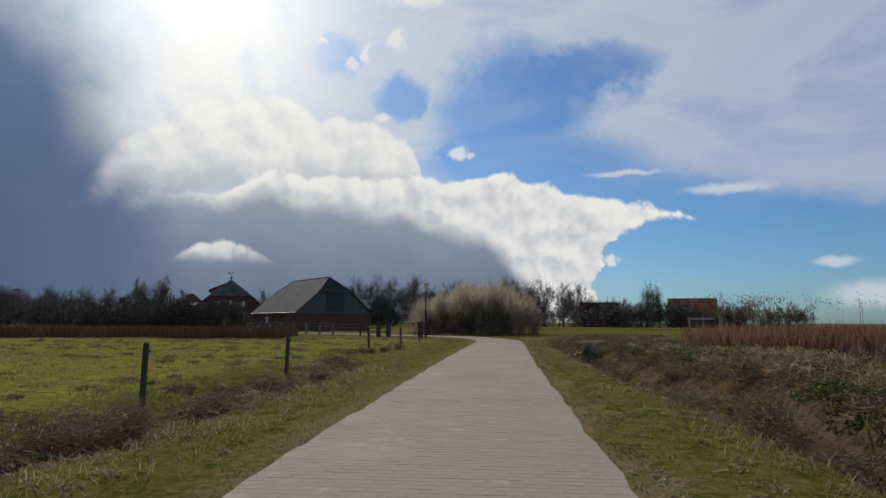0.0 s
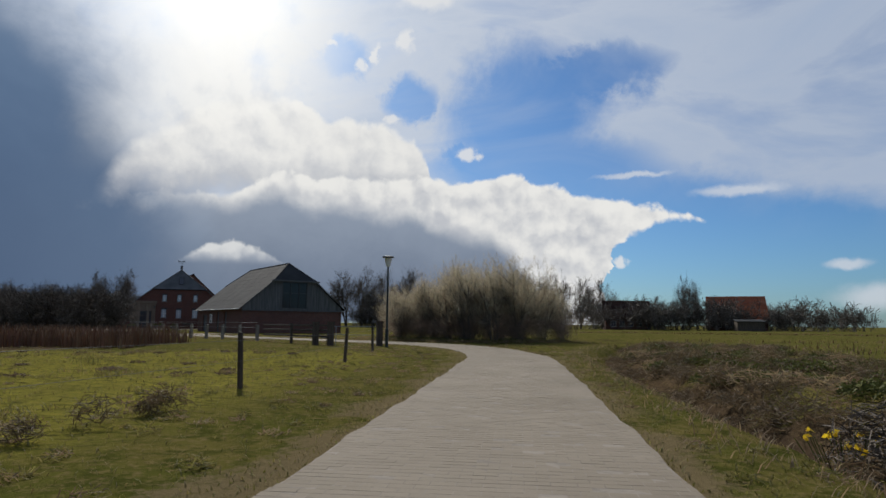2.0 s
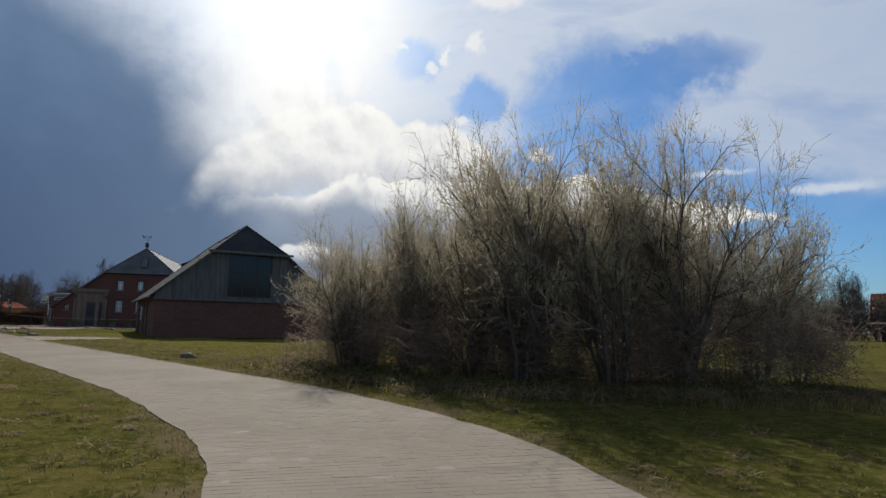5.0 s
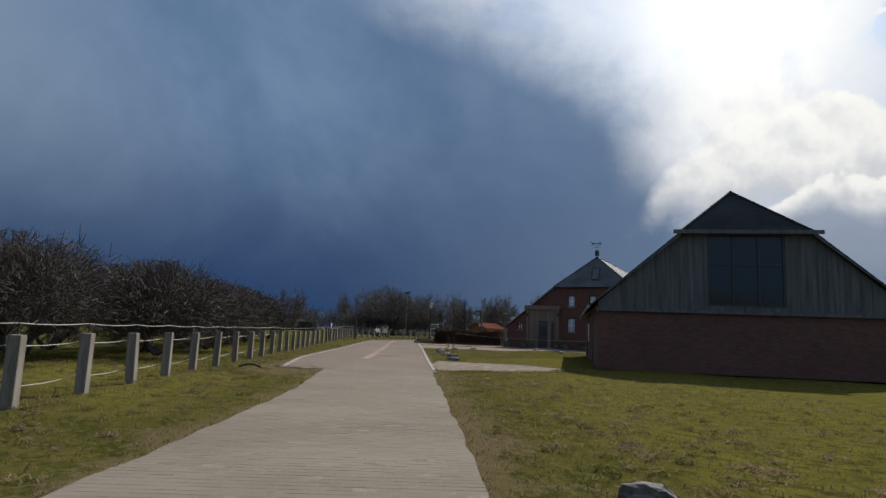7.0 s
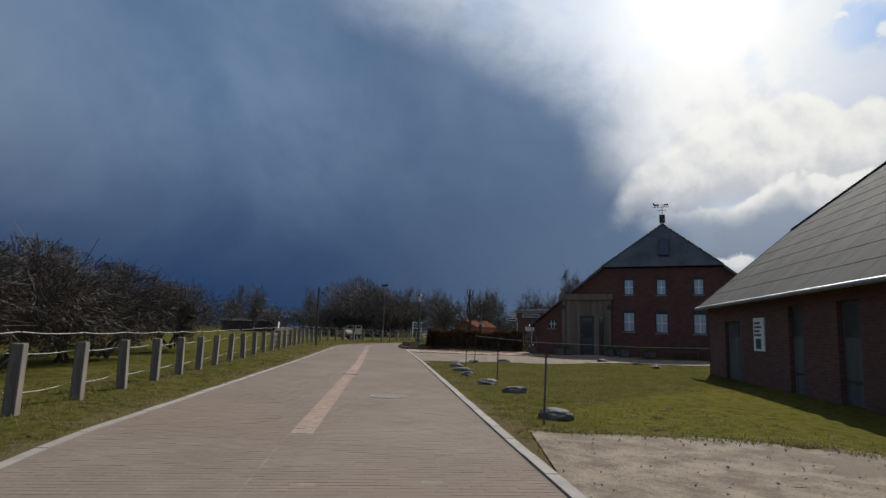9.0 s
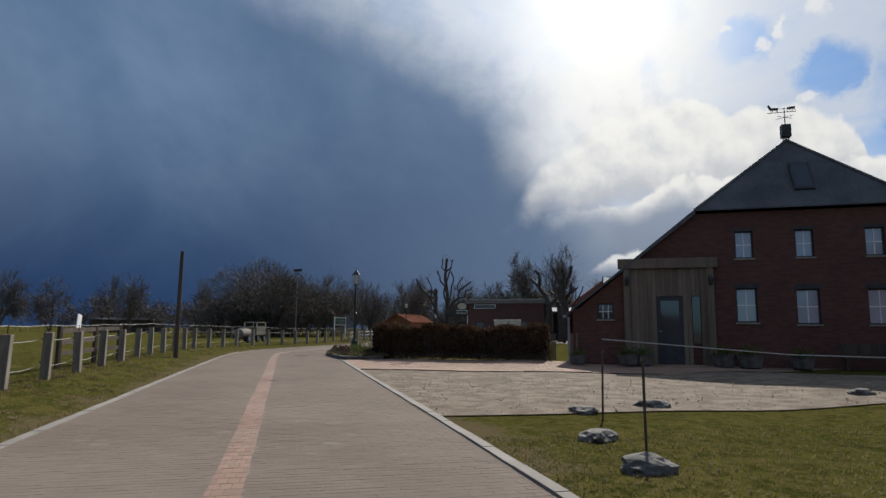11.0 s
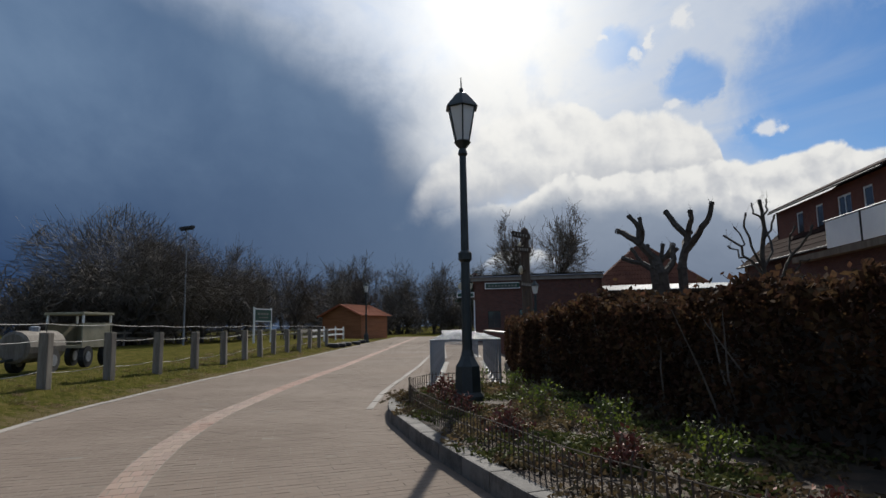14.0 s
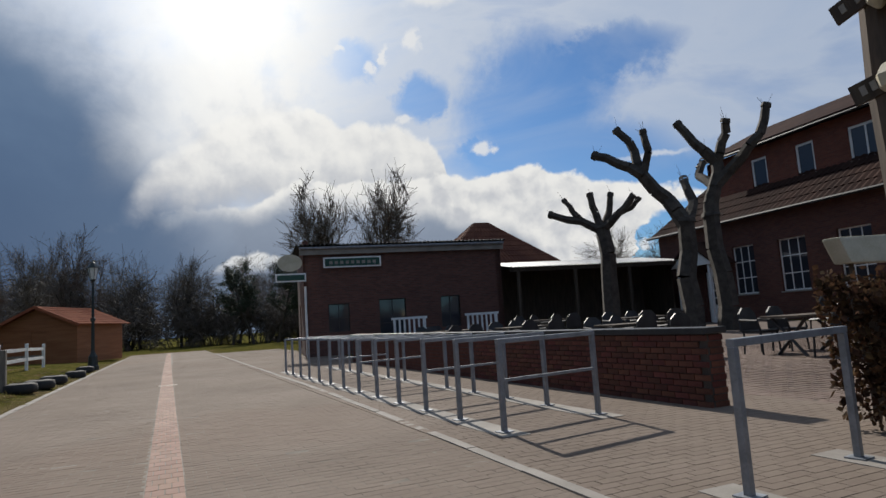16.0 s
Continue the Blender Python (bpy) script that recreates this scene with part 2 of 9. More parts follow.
col = N.mix(1.0, col, N.vec(N.mul(glow, 1.0), N.mul(glow, 0.98), N.mul(glow, 0.93)), "ADD")
# below the horizon
col = N.mix(N.step(EL, -0.3, -2.0), col, (0.10, 0.11, 0.09))
N.l.new(col, bg.inputs[0])
bg.inputs[1].default_value = 1.0

# ---- materials ----
def mat(name, c1, c2, rough=0.8, scale=3.0, fine=40.0, bump=0.2, dist=0.01, metal=0.0, spec=0.4, rnd=0.0, c3=None, stretch=(1, 1, 1), island=False, spread=(0.35, 0.65), thin=0.0):
    m = bpy.data.materials.new(name)
    m.use_nodes = True
    K = Nodes(m.node_tree)
    b = K.n["Principled BSDF"]
    tcn = K.n.new("ShaderNodeTexCoord")
    v = K.map(tcn.outputs["Object"], scale=stretch)
    a = K.noise(v, scale, 5, 0.6)
    f = K.noise(v, fine, 4, 0.65)
    mixf = K.step(K.add(K.mul(a, 0.65), K.mul(f, 0.35)), spread[0], spread[1])
    c = K.mix(mixf, c1, c2)
    if c3:
        g = K.noise(K.map(v, loc=(5, 3, 1)), scale * 0.31, 4, 0.6)
        c = K.mix(K.step(g, 0.52, 0.66), c, c3)
    if rnd:
        src = K.n.new("ShaderNodeNewGeometry").outputs["Random Per Island"] if island else K.n.new("ShaderNodeObjectInfo").outputs["Random"]
        h = K.n.new("ShaderNodeHueSaturation")
        K.put(h.inputs["Value"], K.step_linear(src, 0, 1, 1 - rnd, 1 + rnd))
        K.put(h.inputs["Hue"], K.step_linear(K.math("FRACT", K.mul(src, 7.3)), 0, 1, 0.5 - rnd * 0.05, 0.5 + rnd * 0.05))
        K.put(h.inputs["Color"], c)
        c = h.outputs[0]
    K.put(b.inputs["Base Color"], c)
    K.put(b.inputs["Roughness"], K.step_linear(f, 0.2, 0.8, max(rough - 0.12, 0.02), min(rough + 0.1, 1.0)))
    b.inputs["Metallic"].default_value = metal
    b.inputs["Specular IOR Level"].default_value = spec
    if bump:
        bn = K.n.new("ShaderNodeBump")
        bn.inputs["Strength"].default_value, bn.inputs["Distance"].default_value = bump, dist
        K.put(bn.inputs["Height"], K.add(K.mul(f, 0.6), K.mul(a, 0.4)))
        K.put(b.inputs["Normal"], bn.outputs[0])
    if thin:
        tr = K.n.new("ShaderNodeBsdfTranslucent")
        K.put(tr.inputs["Color"], c)
        ms = K.n.new("ShaderNodeMixShader")
        ms.inputs[0].default_value = thin
        K.l.new(b.outputs[0], ms.inputs[1])
        K.l.new(tr.outputs[0], ms.inputs[2])
        K.l.new(ms.outputs[0], K.n["Material Output"].inputs["Surface"])
    return m


def brick_mat(name, c1, c2, mortar, w=0.23, h=0.075, rough=0.85, gloss=0.0):
    """Coursed brickwork at true size on upright faces, by the object's own axes."""
    m = bpy.data.materials.new(name)
    m.use_nodes = True
    K = Nodes(m.node_tree)
    b = K.n["Principled BSDF"]
    tcn = K.n.new("ShaderNodeTexCoord")
    s = K.n.new("ShaderNodeSeparateXYZ")
    K.put(s.inputs[0], tcn.outputs["Object"])
    v = K.vec(K.add(s.outputs[0], s.outputs[1]), s.outputs[2], 0.0)
    t = K.n.new("ShaderNodeTexBrick")
    K.put(t.inputs["Vector"], v)
    for k, x in (("Scale", 1.0), ("Mortar Size", 0.006), ("Brick Width", w), ("Row Height", h), ("Mortar Smooth", 0.3), ("Bias", 0.0)):
        t.inputs[k].default_value = x
    n = K.noise(tcn.outputs["Object"], 0.7, 6, 0.6)
    f = K.noise(tcn.outputs["Object"], 30, 4, 0.6)
    t.inputs["Color1"].default_value, t.inputs["Color2"].default_value, t.inputs["Mortar"].default_value = (*c1, 1), (*c2, 1), (*mortar, 1)
    c = K.mix(K.step(n, 0.35, 0.75, 0.0, 0.35), t.outputs["Color"], tuple(x * 0.55 for x in c1))
    K.put(b.inputs["Base Color"], c)
    b.inputs["Roughness"].default_value = rough
    bn = K.n.new("ShaderNodeBump")
    bn.inputs["Strength"].default_value, bn.inputs["Distance"].default_value = 0.5, 0.01
    K.put(bn.inputs["Height"], K.add(K.mul(t.outputs["Fac"], -1.0), K.mul(f, 0.4)))
    K.put(b.inputs["Normal"], bn.outputs[0])
    return m


def glass_mat(name, tint=(0.03, 0.035, 0.045), rough=0.05):
    m = bpy.data.materials.new(name)
    m.use_nodes = True
    b = m.node_tree.nodes["Principled BSDF"]
    b.inputs["Base Color"].default_value = (*tint, 1)
    b.inputs["Roughness"].default_value = rough
    b.inputs["Specular IOR Level"].default_value = 0.9
    return m


def ground_mat():
    """Short spring grass with moss, dry straw, bare soil and trampled verge."""
    m = bpy.data.materials.new("grass")
    m.use_nodes = True
    K = Nodes(m.node_tree)
    b = K.n["Principled BSDF"]
    v = K.n.new("ShaderNodeTexCoord").outputs["Object"]
    a = K.noise(v, 0.08, 5, 0.6)
    p = K.noise(v, 0.6, 6, 0.65)
    f = K.noise(v, 9.0, 6, 0.7)
    ff = K.noise(v, 55.0, 4, 0.7)
    g1 = K.mix(K.step(a, 0.35, 0.65), (0.080, 0.078, 0.019), (0.118, 0.098, 0.030))
    g2 = K.mix(K.step(p, 0.40, 0.66), g1, (0.070, 0.074, 0.016))
    h = K.noise(v, 2.6, 5, 0.6)
    g2 = K.mix(K.step(h, 0.44, 0.60, 0.0, 0.85), g2, (0.044, 0.050, 0.011))
    g3 = K.mix(K.step(f, 0.46, 0.68, 0.0, 0.85), g2, (0.155, 0.118, 0.052))
    att = K.n.new("ShaderNodeAttribute")
    att.attribute_name = "cover"
    sp = K.n.new("ShaderNodeSeparateColor")
    K.put(sp.inputs[0], att.outputs["Color"])
    soil = K.mix(f, (0.03, 0.021, 0.015), (0.075, 0.053, 0.035))
    clod = K.noise(K.map(v, scale=(1, 1.6, 1)), 3.4, 5, 0.7)
    moss = K.mix(K.step(clod, 0.42, 0.60), (0.205, 0.180, 0.036), (0.120, 0.112, 0.026))
    moss = K.mix(K.step(K.add(K.mul(clod, 0.7), K.mul(p, 0.3)), 0.53, 0.60, 0.0, 0.85), moss, (0.042, 0.036, 0.016))
    g3 = K.mix(K.mul(att.outputs["Alpha"], K.step(p, 0.28, 0.60, 0.35, 0.9)), g3, moss)
    dry = K.mix(K.step(K.add(K.mul(f, 0.6), K.mul(ff, 0.4)), 0.38, 0.62), (0.036, 0.025, 0.016), (0.115, 0.082, 0.048))
    verge = K.mix(f, (0.105, 0.080, 0.038), (0.165, 0.130, 0.075))
    pn = K.mul(K.sub(K.add(K.mul(p, 0.5), K.mul(f, 0.5)), 0.5), 1.6)
    c = K.mix(K.step(K.add(sp.outputs[0], pn), 0.35, 0.62), g3, verge)
    c = K.mix(K.step(K.add(sp.outputs[1], pn), 0.38, 0.60), c, dry)
    c = K.mix(K.step(K.add(sp.outputs[2], pn), 0.40, 0.62), c, soil)
    c = K.mix(K.step(ff, 0.3, 0.7, 0.0, 0.45), c, K.mix(1.0, c, (0.55, 0.56, 0.52), "MULTIPLY"))
    K.put(b.inputs["Base Color"], c)
    b.inputs["Roughness"].default_value = 0.9
    b.inputs["Specular IOR Level"].default_value = 0.0
    bn = K.n.new("ShaderNodeBump")
    bn.inputs["Strength"].default_value, bn.inputs["Distance"].default_value = 0.8, 0.06
    K.put(bn.inputs["Height"], K.add(K.mul(f, 0.6), K.mul(ff, 0.4)))
    K.put(b.inputs["Normal"], bn.outputs[0])
    return m


M_GROUND = ground_mat()
M_CLINKER = mat("paving_clinker", (0.168, 0.143, 0.111), (0.216, 0.186, 0.147), 0.9, 0.5, 30, 0.25, 0.003, spec=0.06, rnd=0.035, island=True, c3=(0.190, 0.163, 0.128))
M_CLINKER2 = mat("paving_clinker_wide", (0.165, 0.131, 0.106), (0.212, 0.172, 0.141), 0.88, 0.4, 30, 0.25, 0.003, spec=0.06, rnd=0.035, island=True, c3=(0.188, 0.145, 0.116))
M_PIECE_A = mat("loose_clinker", (0.168, 0.143, 0.111), (0.216, 0.186, 0.147), 0.9, 0.5, 30, 0.25, 0.003, spec=0.06, rnd=0.035, c3=(0.190, 0.163, 0.128))
M_PIECE_B = mat("loose_clinker_wide", (0.165, 0.131, 0.106), (0.212, 0.172, 0.141), 0.88, 0.4, 30, 0.25, 0.003, spec=0.06, rnd=0.035, c3=(0.188, 0.145, 0.116))
M_STRIP = mat("red_gutter_brick", (0.215, 0.122, 0.088), (0.275, 0.175, 0.132), 0.88, 0.6, 30, 0.3, 0.004, rnd=0.12, island=True, c3=(0.245, 0.178, 0.14))
M_REDPAVE = mat("red_paving", (0.265, 0.162, 0.112), (0.35, 0.232, 0.168), 0.88, 0.6, 30, 0.3, 0.004, rnd=0.14, island=True)
M_JOINT = mat("joint_sand", (0.120, 0.102, 0.082), (0.195, 0.168, 0.136), 0.95, 1.6, 12, 0.2, spread=(0.40, 0.58))
M_KERB = mat("concrete_kerb", (0.21, 0.19, 0.165), (0.29, 0.265, 0.235), 0.92, 2.0, 60, 0.3, 0.004, rnd=0.08)
M_GRAVEL = mat("gravel", (0.125, 0.096, 0.070), (0.250, 0.202, 0.153), 0.95, 2.2, 26, 1.0, 0.03, c3=(0.15, 0.118, 0.086), spread=(0.40, 0.60), spec=0.1)
M_WALL_H = brick_mat("house_brick", (0.085, 0.030, 0.022), (0.135, 0.048, 0.032), (0.085, 0.07, 0.06))
M_DORMER = brick_mat("dormer_brick", (0.140, 0.038, 0.022), (0.205, 0.060, 0.033), (0.13, 0.09, 0.07))
M_WALL_B = brick_mat("barn_brick", (0.092, 0.038, 0.029), (0.150, 0.060, 0.043), (0.105, 0.086, 0.074))
M_BOARD_G = mat("weathered_boards", (0.062, 0.065, 0.067), (0.125, 0.127, 0.125), 0.85, 2.0, 20, 0.4, 0.01, stretch=(3, 3, 0.25), rnd=0.12)
M_BOARD_W = mat("oak_boards", (0.125, 0.092, 0.066), (0.205, 0.158, 0.115), 0.8, 1.5, 18, 0.4, 0.01, stretch=(3, 3, 0.2), rnd=0.12)
M_ROOF_G = mat("grey_sheet_roof", (0.024, 0.026, 0.029), (0.044, 0.047, 0.050), 0.88, 0.5, 12, 0.25, 0.01, spec=0.07, rnd=0.02)
M_ROOF_S = mat("silver_sheet_roof", (0.075, 0.079, 0.084), (0.135, 0.141, 0.148), 0.74, 0.6, 14, 0.25, 0.01, spec=0.09, rnd=0.08)
M_ROOF_R = mat("red_pantiles", (0.25, 0.080, 0.045), (0.36, 0.130, 0.070), 0.85, 0.8, 14, 0.4, 0.02, spec=0.05)
M_ROOF_D = mat("brown_pantiles", (0.028, 0.016, 0.014), (0.052, 0.028, 0.022), 0.9, 0.8, 14, 0.4, 0.02, spec=0.05)
M_WOOD_POST = mat("post_timber", (0.115, 0.098, 0.080), (0.225, 0.20, 0.168), 0.88, 3.0, 25, 0.5, 0.006, stretch=(3, 3, 0.4), rnd=0.15)
M_WOOD_DARK = mat("dark_timber", (0.045, 0.033, 0.025), (0.095, 0.07, 0.05), 0.85, 3.0, 25, 0.4, 0.006, stretch=(3, 3, 0.4), rnd=0.15)
M_ROPE = mat("pale_rope", (0.36, 0.345, 0.31), (0.52, 0.50, 0.46), 0.8, 30, 200, 0.2, 0.001)
M_BARK = mat("bark", (0.036, 0.030, 0.025), (0.086, 0.073, 0.060), 0.9, 4.0, 30, 0.6, 0.01)
M_TWIG = mat("twigs", (0.085, 0.070, 0.056), (0.150, 0.125, 0.102), 0.85, 2.0, 20, 0.0)
M_WILLOW = mat("willow_shoots", (0.28, 0.232, 0.165), (0.45, 0.39, 0.285), 0.7, 0.6, 20, 0.0, rnd=0.3, island=True, thin=0.55)
M_BUD = mat("willow_buds", (0.38, 0.38, 0.24), (0.58, 0.57, 0.42), 0.8, 2, 20, 0.0, thin=0.45)
M_BEECH = mat("beech_leaves", (0.036, 0.023, 0.016), (0.100, 0.055, 0.030), 0.9, 2.5, 20, 0.0, spec=0.06, rnd=0.35, island=True, thin=0.3)
M_GREENLEAF = mat("green_leaves", (0.055, 0.085, 0.014), (0.15, 0.18, 0.03), 0.6, 2.5, 20, 0.0, rnd=0.3, island=True, thin=0.45)
M_THORN = mat("thorn_twigs", (0.050, 0.040, 0.033), (0.10, 0.08, 0.064), 0.85, 2.0, 20, 0.0)
M_ROOF_B = mat("old_tiles", (0.10, 0.042, 0.030), (0.17, 0.072, 0.046), 0.85, 0.8, 14, 0.4, 0.02, spec=0.05)
M_PINE = mat("pine_needles", (0.010, 0.022, 0.009), (0.028, 0.045, 0.017), 0.7, 2.5, 20, 0.0, rnd=0.3, island=True)
M_BLADE = mat("grass_blades", (0.095, 0.092, 0.022), (0.195, 0.158, 0.060), 0.8, 0.5, 8, 0.0, rnd=0.4, island=True, thin=0.45)
M_STRAW = mat("dry_stems", (0.11, 0.075, 0.043), (0.27, 0.20, 0.115), 0.8, 0.4, 8, 0.0, rnd=0.35, island=True, thin=0.45)
M_CLEARROOF = mat("milky_roof_sheet", (0.16, 0.17, 0.18), (0.34, 0.36, 0.38), 0.6, 3, 12, 0.5, 0.02, spec=0.25)
M_GALV = mat("galvanised_steel", (0.20, 0.212, 0.23), (0.31, 0.325, 0.35), 0.5, 6, 40, 0.1, 0.002, metal=0.5)
M_IRON = mat("black_green_iron", (0.010, 0.016, 0.016), (0.022, 0.030, 0.030), 0.45, 5, 40, 0.15, 0.002, spec=0.5)
M_WHITE = mat("white_paint", (0.68, 0.68, 0.66), (0.82, 0.82, 0.80), 0.5, 3, 40, 0.1, 0.002)
M_PANEL = mat("opal_panel", (0.80, 0.81, 0.82), (0.88, 0.89, 0.90), 0.35, 1, 20, 0.02, thin=0.5)
M_BLACKFRAME = mat("dark_frames", (0.018, 0.018, 0.020), (0.04, 0.04, 0.042), 0.5, 4, 40, 0.1, 0.002)
M_GLASS = glass_mat("window_glass")
M_DARKGLASS = glass_mat("dark_glass", (0.018, 0.021, 0.026), 0.12)
M_DARKGLASS.node_tree.nodes["Principled BSDF"].inputs["Specular IOR Level"].default_value = 0.3
# pale blue base colour stands for reflected sky as well as net curtains
M_PALEGLASS = glass_mat("pale_glass", (0.34, 0.37, 0.42), 0.08)
M_LAMPGLASS = glass_mat("lamp_glass", (0.62, 0.63, 0.62), 0.3)
M_STONE = mat("boulder", (0.048, 0.044, 0.040), (0.145, 0.135, 0.124), 0.85, 3, 25, 0.7, 0.02)
M_RUBBER = mat("rubber", (0.012, 0.012, 0.013), (0.03, 0.03, 0.03), 0.8, 5, 30, 0.2)
M_OLIVE = mat("faded_olive_paint", (0.20, 0.185, 0.12), (0.32, 0.29, 0.20), 0.6, 2, 30, 0.05)
M_CREAM = mat("cream_paint", (0.42, 0.38, 0.27), (0.55, 0.50, 0.38), 0.5, 2, 30, 0.05)
M_SIGN_G = mat("green_sign", (0.012, 0.05, 0.035), (0.02, 0.075, 0.05), 0.5, 3, 30, 0.0)
M_HUT = mat("orange_timber", (0.23, 0.085, 0.032), (0.34, 0.14, 0.06), 0.65, 1.5, 20, 0.3, 0.006, stretch=(0.3, 0.3, 4))
M_WATER = glass_mat("ditch_water", (0.02, 0.022, 0.02), 0.08)
M_YELLOW = mat("daffodil_petals", (0.65, 0.45, 0.02), (0.8, 0.6, 0.04), 0.6, 20, 60, 0.0, thin=0.45)
M_STEEL_DARK = mat("cast_iron_cover", (0.09, 0.07, 0.055), (0.17, 0.13, 0.10), 0.6, 20, 80, 0.4, 0.003, metal=0.5)

# ---- mesh helpers ----
class MB:
    """Gathers vertices and faces of one part."""

    def __init__(self):
        self.v, self.f = [], []

    def face(self, pts):
        k = len(self.v)
        self.v += [tuple(p) for p in pts]
        self.f.append(tuple(range(k, k + len(pts))))
        return self

    def box(self, x0, y0, z0, x1, y1, z1):
        k = len(self.v)
        self.v += [(x, y, z) for z in (z0, z1) for x, y in ((x0, y0), (x1, y0), (x1, y1), (x0, y1))]
        self.f += [tuple(k + i for i in q) for q in ((3, 2, 1, 0), (4, 5, 6, 7), (0, 1, 5, 4), (1, 2, 6, 5), (2, 3, 7, 6), (3, 0, 4, 7))]
        return self

    def prism(self, poly, z0, z1):
        """An upright prism over a counter-clockwise plan."""
        k, n = len(self.v), len(poly)
        self.v += [(x, y, z0) for x, y in poly] + [(x, y, z1) for x, y in poly]
        self.f += [tuple(k + n - 1 - i for i in range(n)), tuple(k + n + i for i in range(n))]
        self.f += [(k + i, k + (i + 1) % n, k + n + (i + 1) % n, k + n + i) for i in range(n)]
        return self

    def slab(self, poly, d):
        """A 3D polygon made solid along the offset d."""
        k, n = len(self.v), len(poly)
        self.v += [tuple(p) for p in poly] + [(p[0] + d[0], p[1] + d[1], p[2] + d[2]) for p in poly]
        self.f += [tuple(k + i for i in range(n)), tuple(k + 2 * n - 1 - i for i in range(n))]
        self.f += [(k + (i + 1) % n, k + i, k + n + i, k + n + (i + 1) % n) for i in range(n)]
        return self

    def tube(self, pts, rads, n=6, cap=True):
        """A round tube along points, with a radius at each."""
        k = len(self.v)
        pts = [Vector(p) for p in pts]
        if not hasattr(rads, "__len__"):
            rads = [rads] * len(pts)
        for i, p in enumerate(pts):
            d = (pts[min(i + 1, len(pts) - 1)] - pts[max(i - 1, 0)]).normalized()
            a = d.cross(Vector((0, 0, 1)) if abs(d.z) < 0.9 else Vector((1, 0, 0))).normalized()
            b = d.cross(a)
            for j in range(n):
                t = 2 * math.pi * j / n
                q = p + (a * math.cos(t) + b * math.sin(t)) * rads[i]
                self.v.append((q.x, q.y, q.z))
        for i in range(len(pts) - 1):
            for j in range(n):
                self.f.append((k + i * n + j, k + i * n + (j + 1) % n, k + (i + 1) * n + (j + 1) % n, k + (i + 1) * n + j))
        if cap:
            self.f += [tuple(k + n - 1 - j for j in range(n)), tuple(k + (len(pts) - 1) * n + j for j in range(n))]
        return self

    def lathe(self, prof, n=12, at=(0, 0)):
        """Turned about the upright axis from (radius, height) pairs."""
        k = len(self.v)
        for r, z in prof:
            self.v += [(at[0] + r * math.cos(2 * math.pi * j / n), at[1] + r * math.sin(2 * math.pi * j / n), z) for j in range(n)]
        for i in range(len(prof) - 1):
            self.f += [(k + i * n + j, k + i * n + (j + 1) % n, k + (i + 1) * n + (j + 1) % n, k + (i + 1) * n + j) for j in range(n)]
        self.f += [tuple(k + n - 1 - j for j in range(n)), tuple(k + (len(prof) - 1) * n + j for j in range(n))]
        return self

    def mesh(self, name, material, smooth=False, bevel=0.0):
        me = bpy.data.meshes.new(name)
        me.from_pydata(self.v, [], self.f)
        if bevel:
            bm = bmesh.new()
            bm.from_mesh(me)
            bmesh.ops.remove_doubles(bm, verts=bm.verts, dist=1e-5)
            bmesh.ops.bevel(bm, geom=[e for e in bm.edges if e.calc_face_angle(0) > 0.5], offset=bevel, segments=2, affect="EDGES", profile=0.7)
            bm.to_mesh(me)
            bm.free()
        me.materials.append(material)
        if smooth:
            me.shade_smooth()
        else:
            me.shade_flat()
        me.update()
        return me


def part(name, mb, material, parent, label="", smooth=False, bevel=0.0, m=None):
    ob = new(name, mb.mesh(name, material, smooth, bevel) if isinstance(mb, MB) else mb)
    ob.parent = parent
    if m is not None:
        ob.matrix_basis = m
    if label:
        ob["label"] = label
    return ob


def thing(name, label, category, m=None, group="", kind=""):
    ob = new(name)
    ob.empty_display_size = 0.2
    if m is not None:
        ob.matrix_basis = m
    return tagged(ob, label, category, group, kind)


def solid(name, mb, material, label="", category="", kind="", group="", m=None, smooth=False, bevel=0.0):
    ob = new(name, mb.mesh(name, material, smooth, bevel))
    if m is not None:
        ob.matrix_basis = m
    return tagged(ob, label, category, group, kind)


def heap(name, verts, faces, material, parent=None, smooth=False):
    """One mesh from number arrays: verts (n, 3), faces (m, k)."""
    me = bpy.data.meshes.new(name)
    verts, faces = np.asarray(verts, np.float32), np.asarray(faces, np.int32)
    k = faces.shape[1]
    me.vertices.add(len(verts))
    me.vertices.foreach_set("co", verts.ravel())
    me.loops.add(faces.size)
    me.loops.foreach_set("vertex_index", faces.ravel())
    me.polygons.add(len(faces))
    me.polygons.foreach_set("loop_start", np.arange(0, faces.size, k, dtype=np.int32))
    me.materials.append(material)
    me.update(calc_edges=True)
    me.validate()
    if smooth:
        me.shade_smooth()
    else:
        me.shade_flat()
    ob = new(name, me)
    if parent is not None:
        ob.parent = parent
    return ob


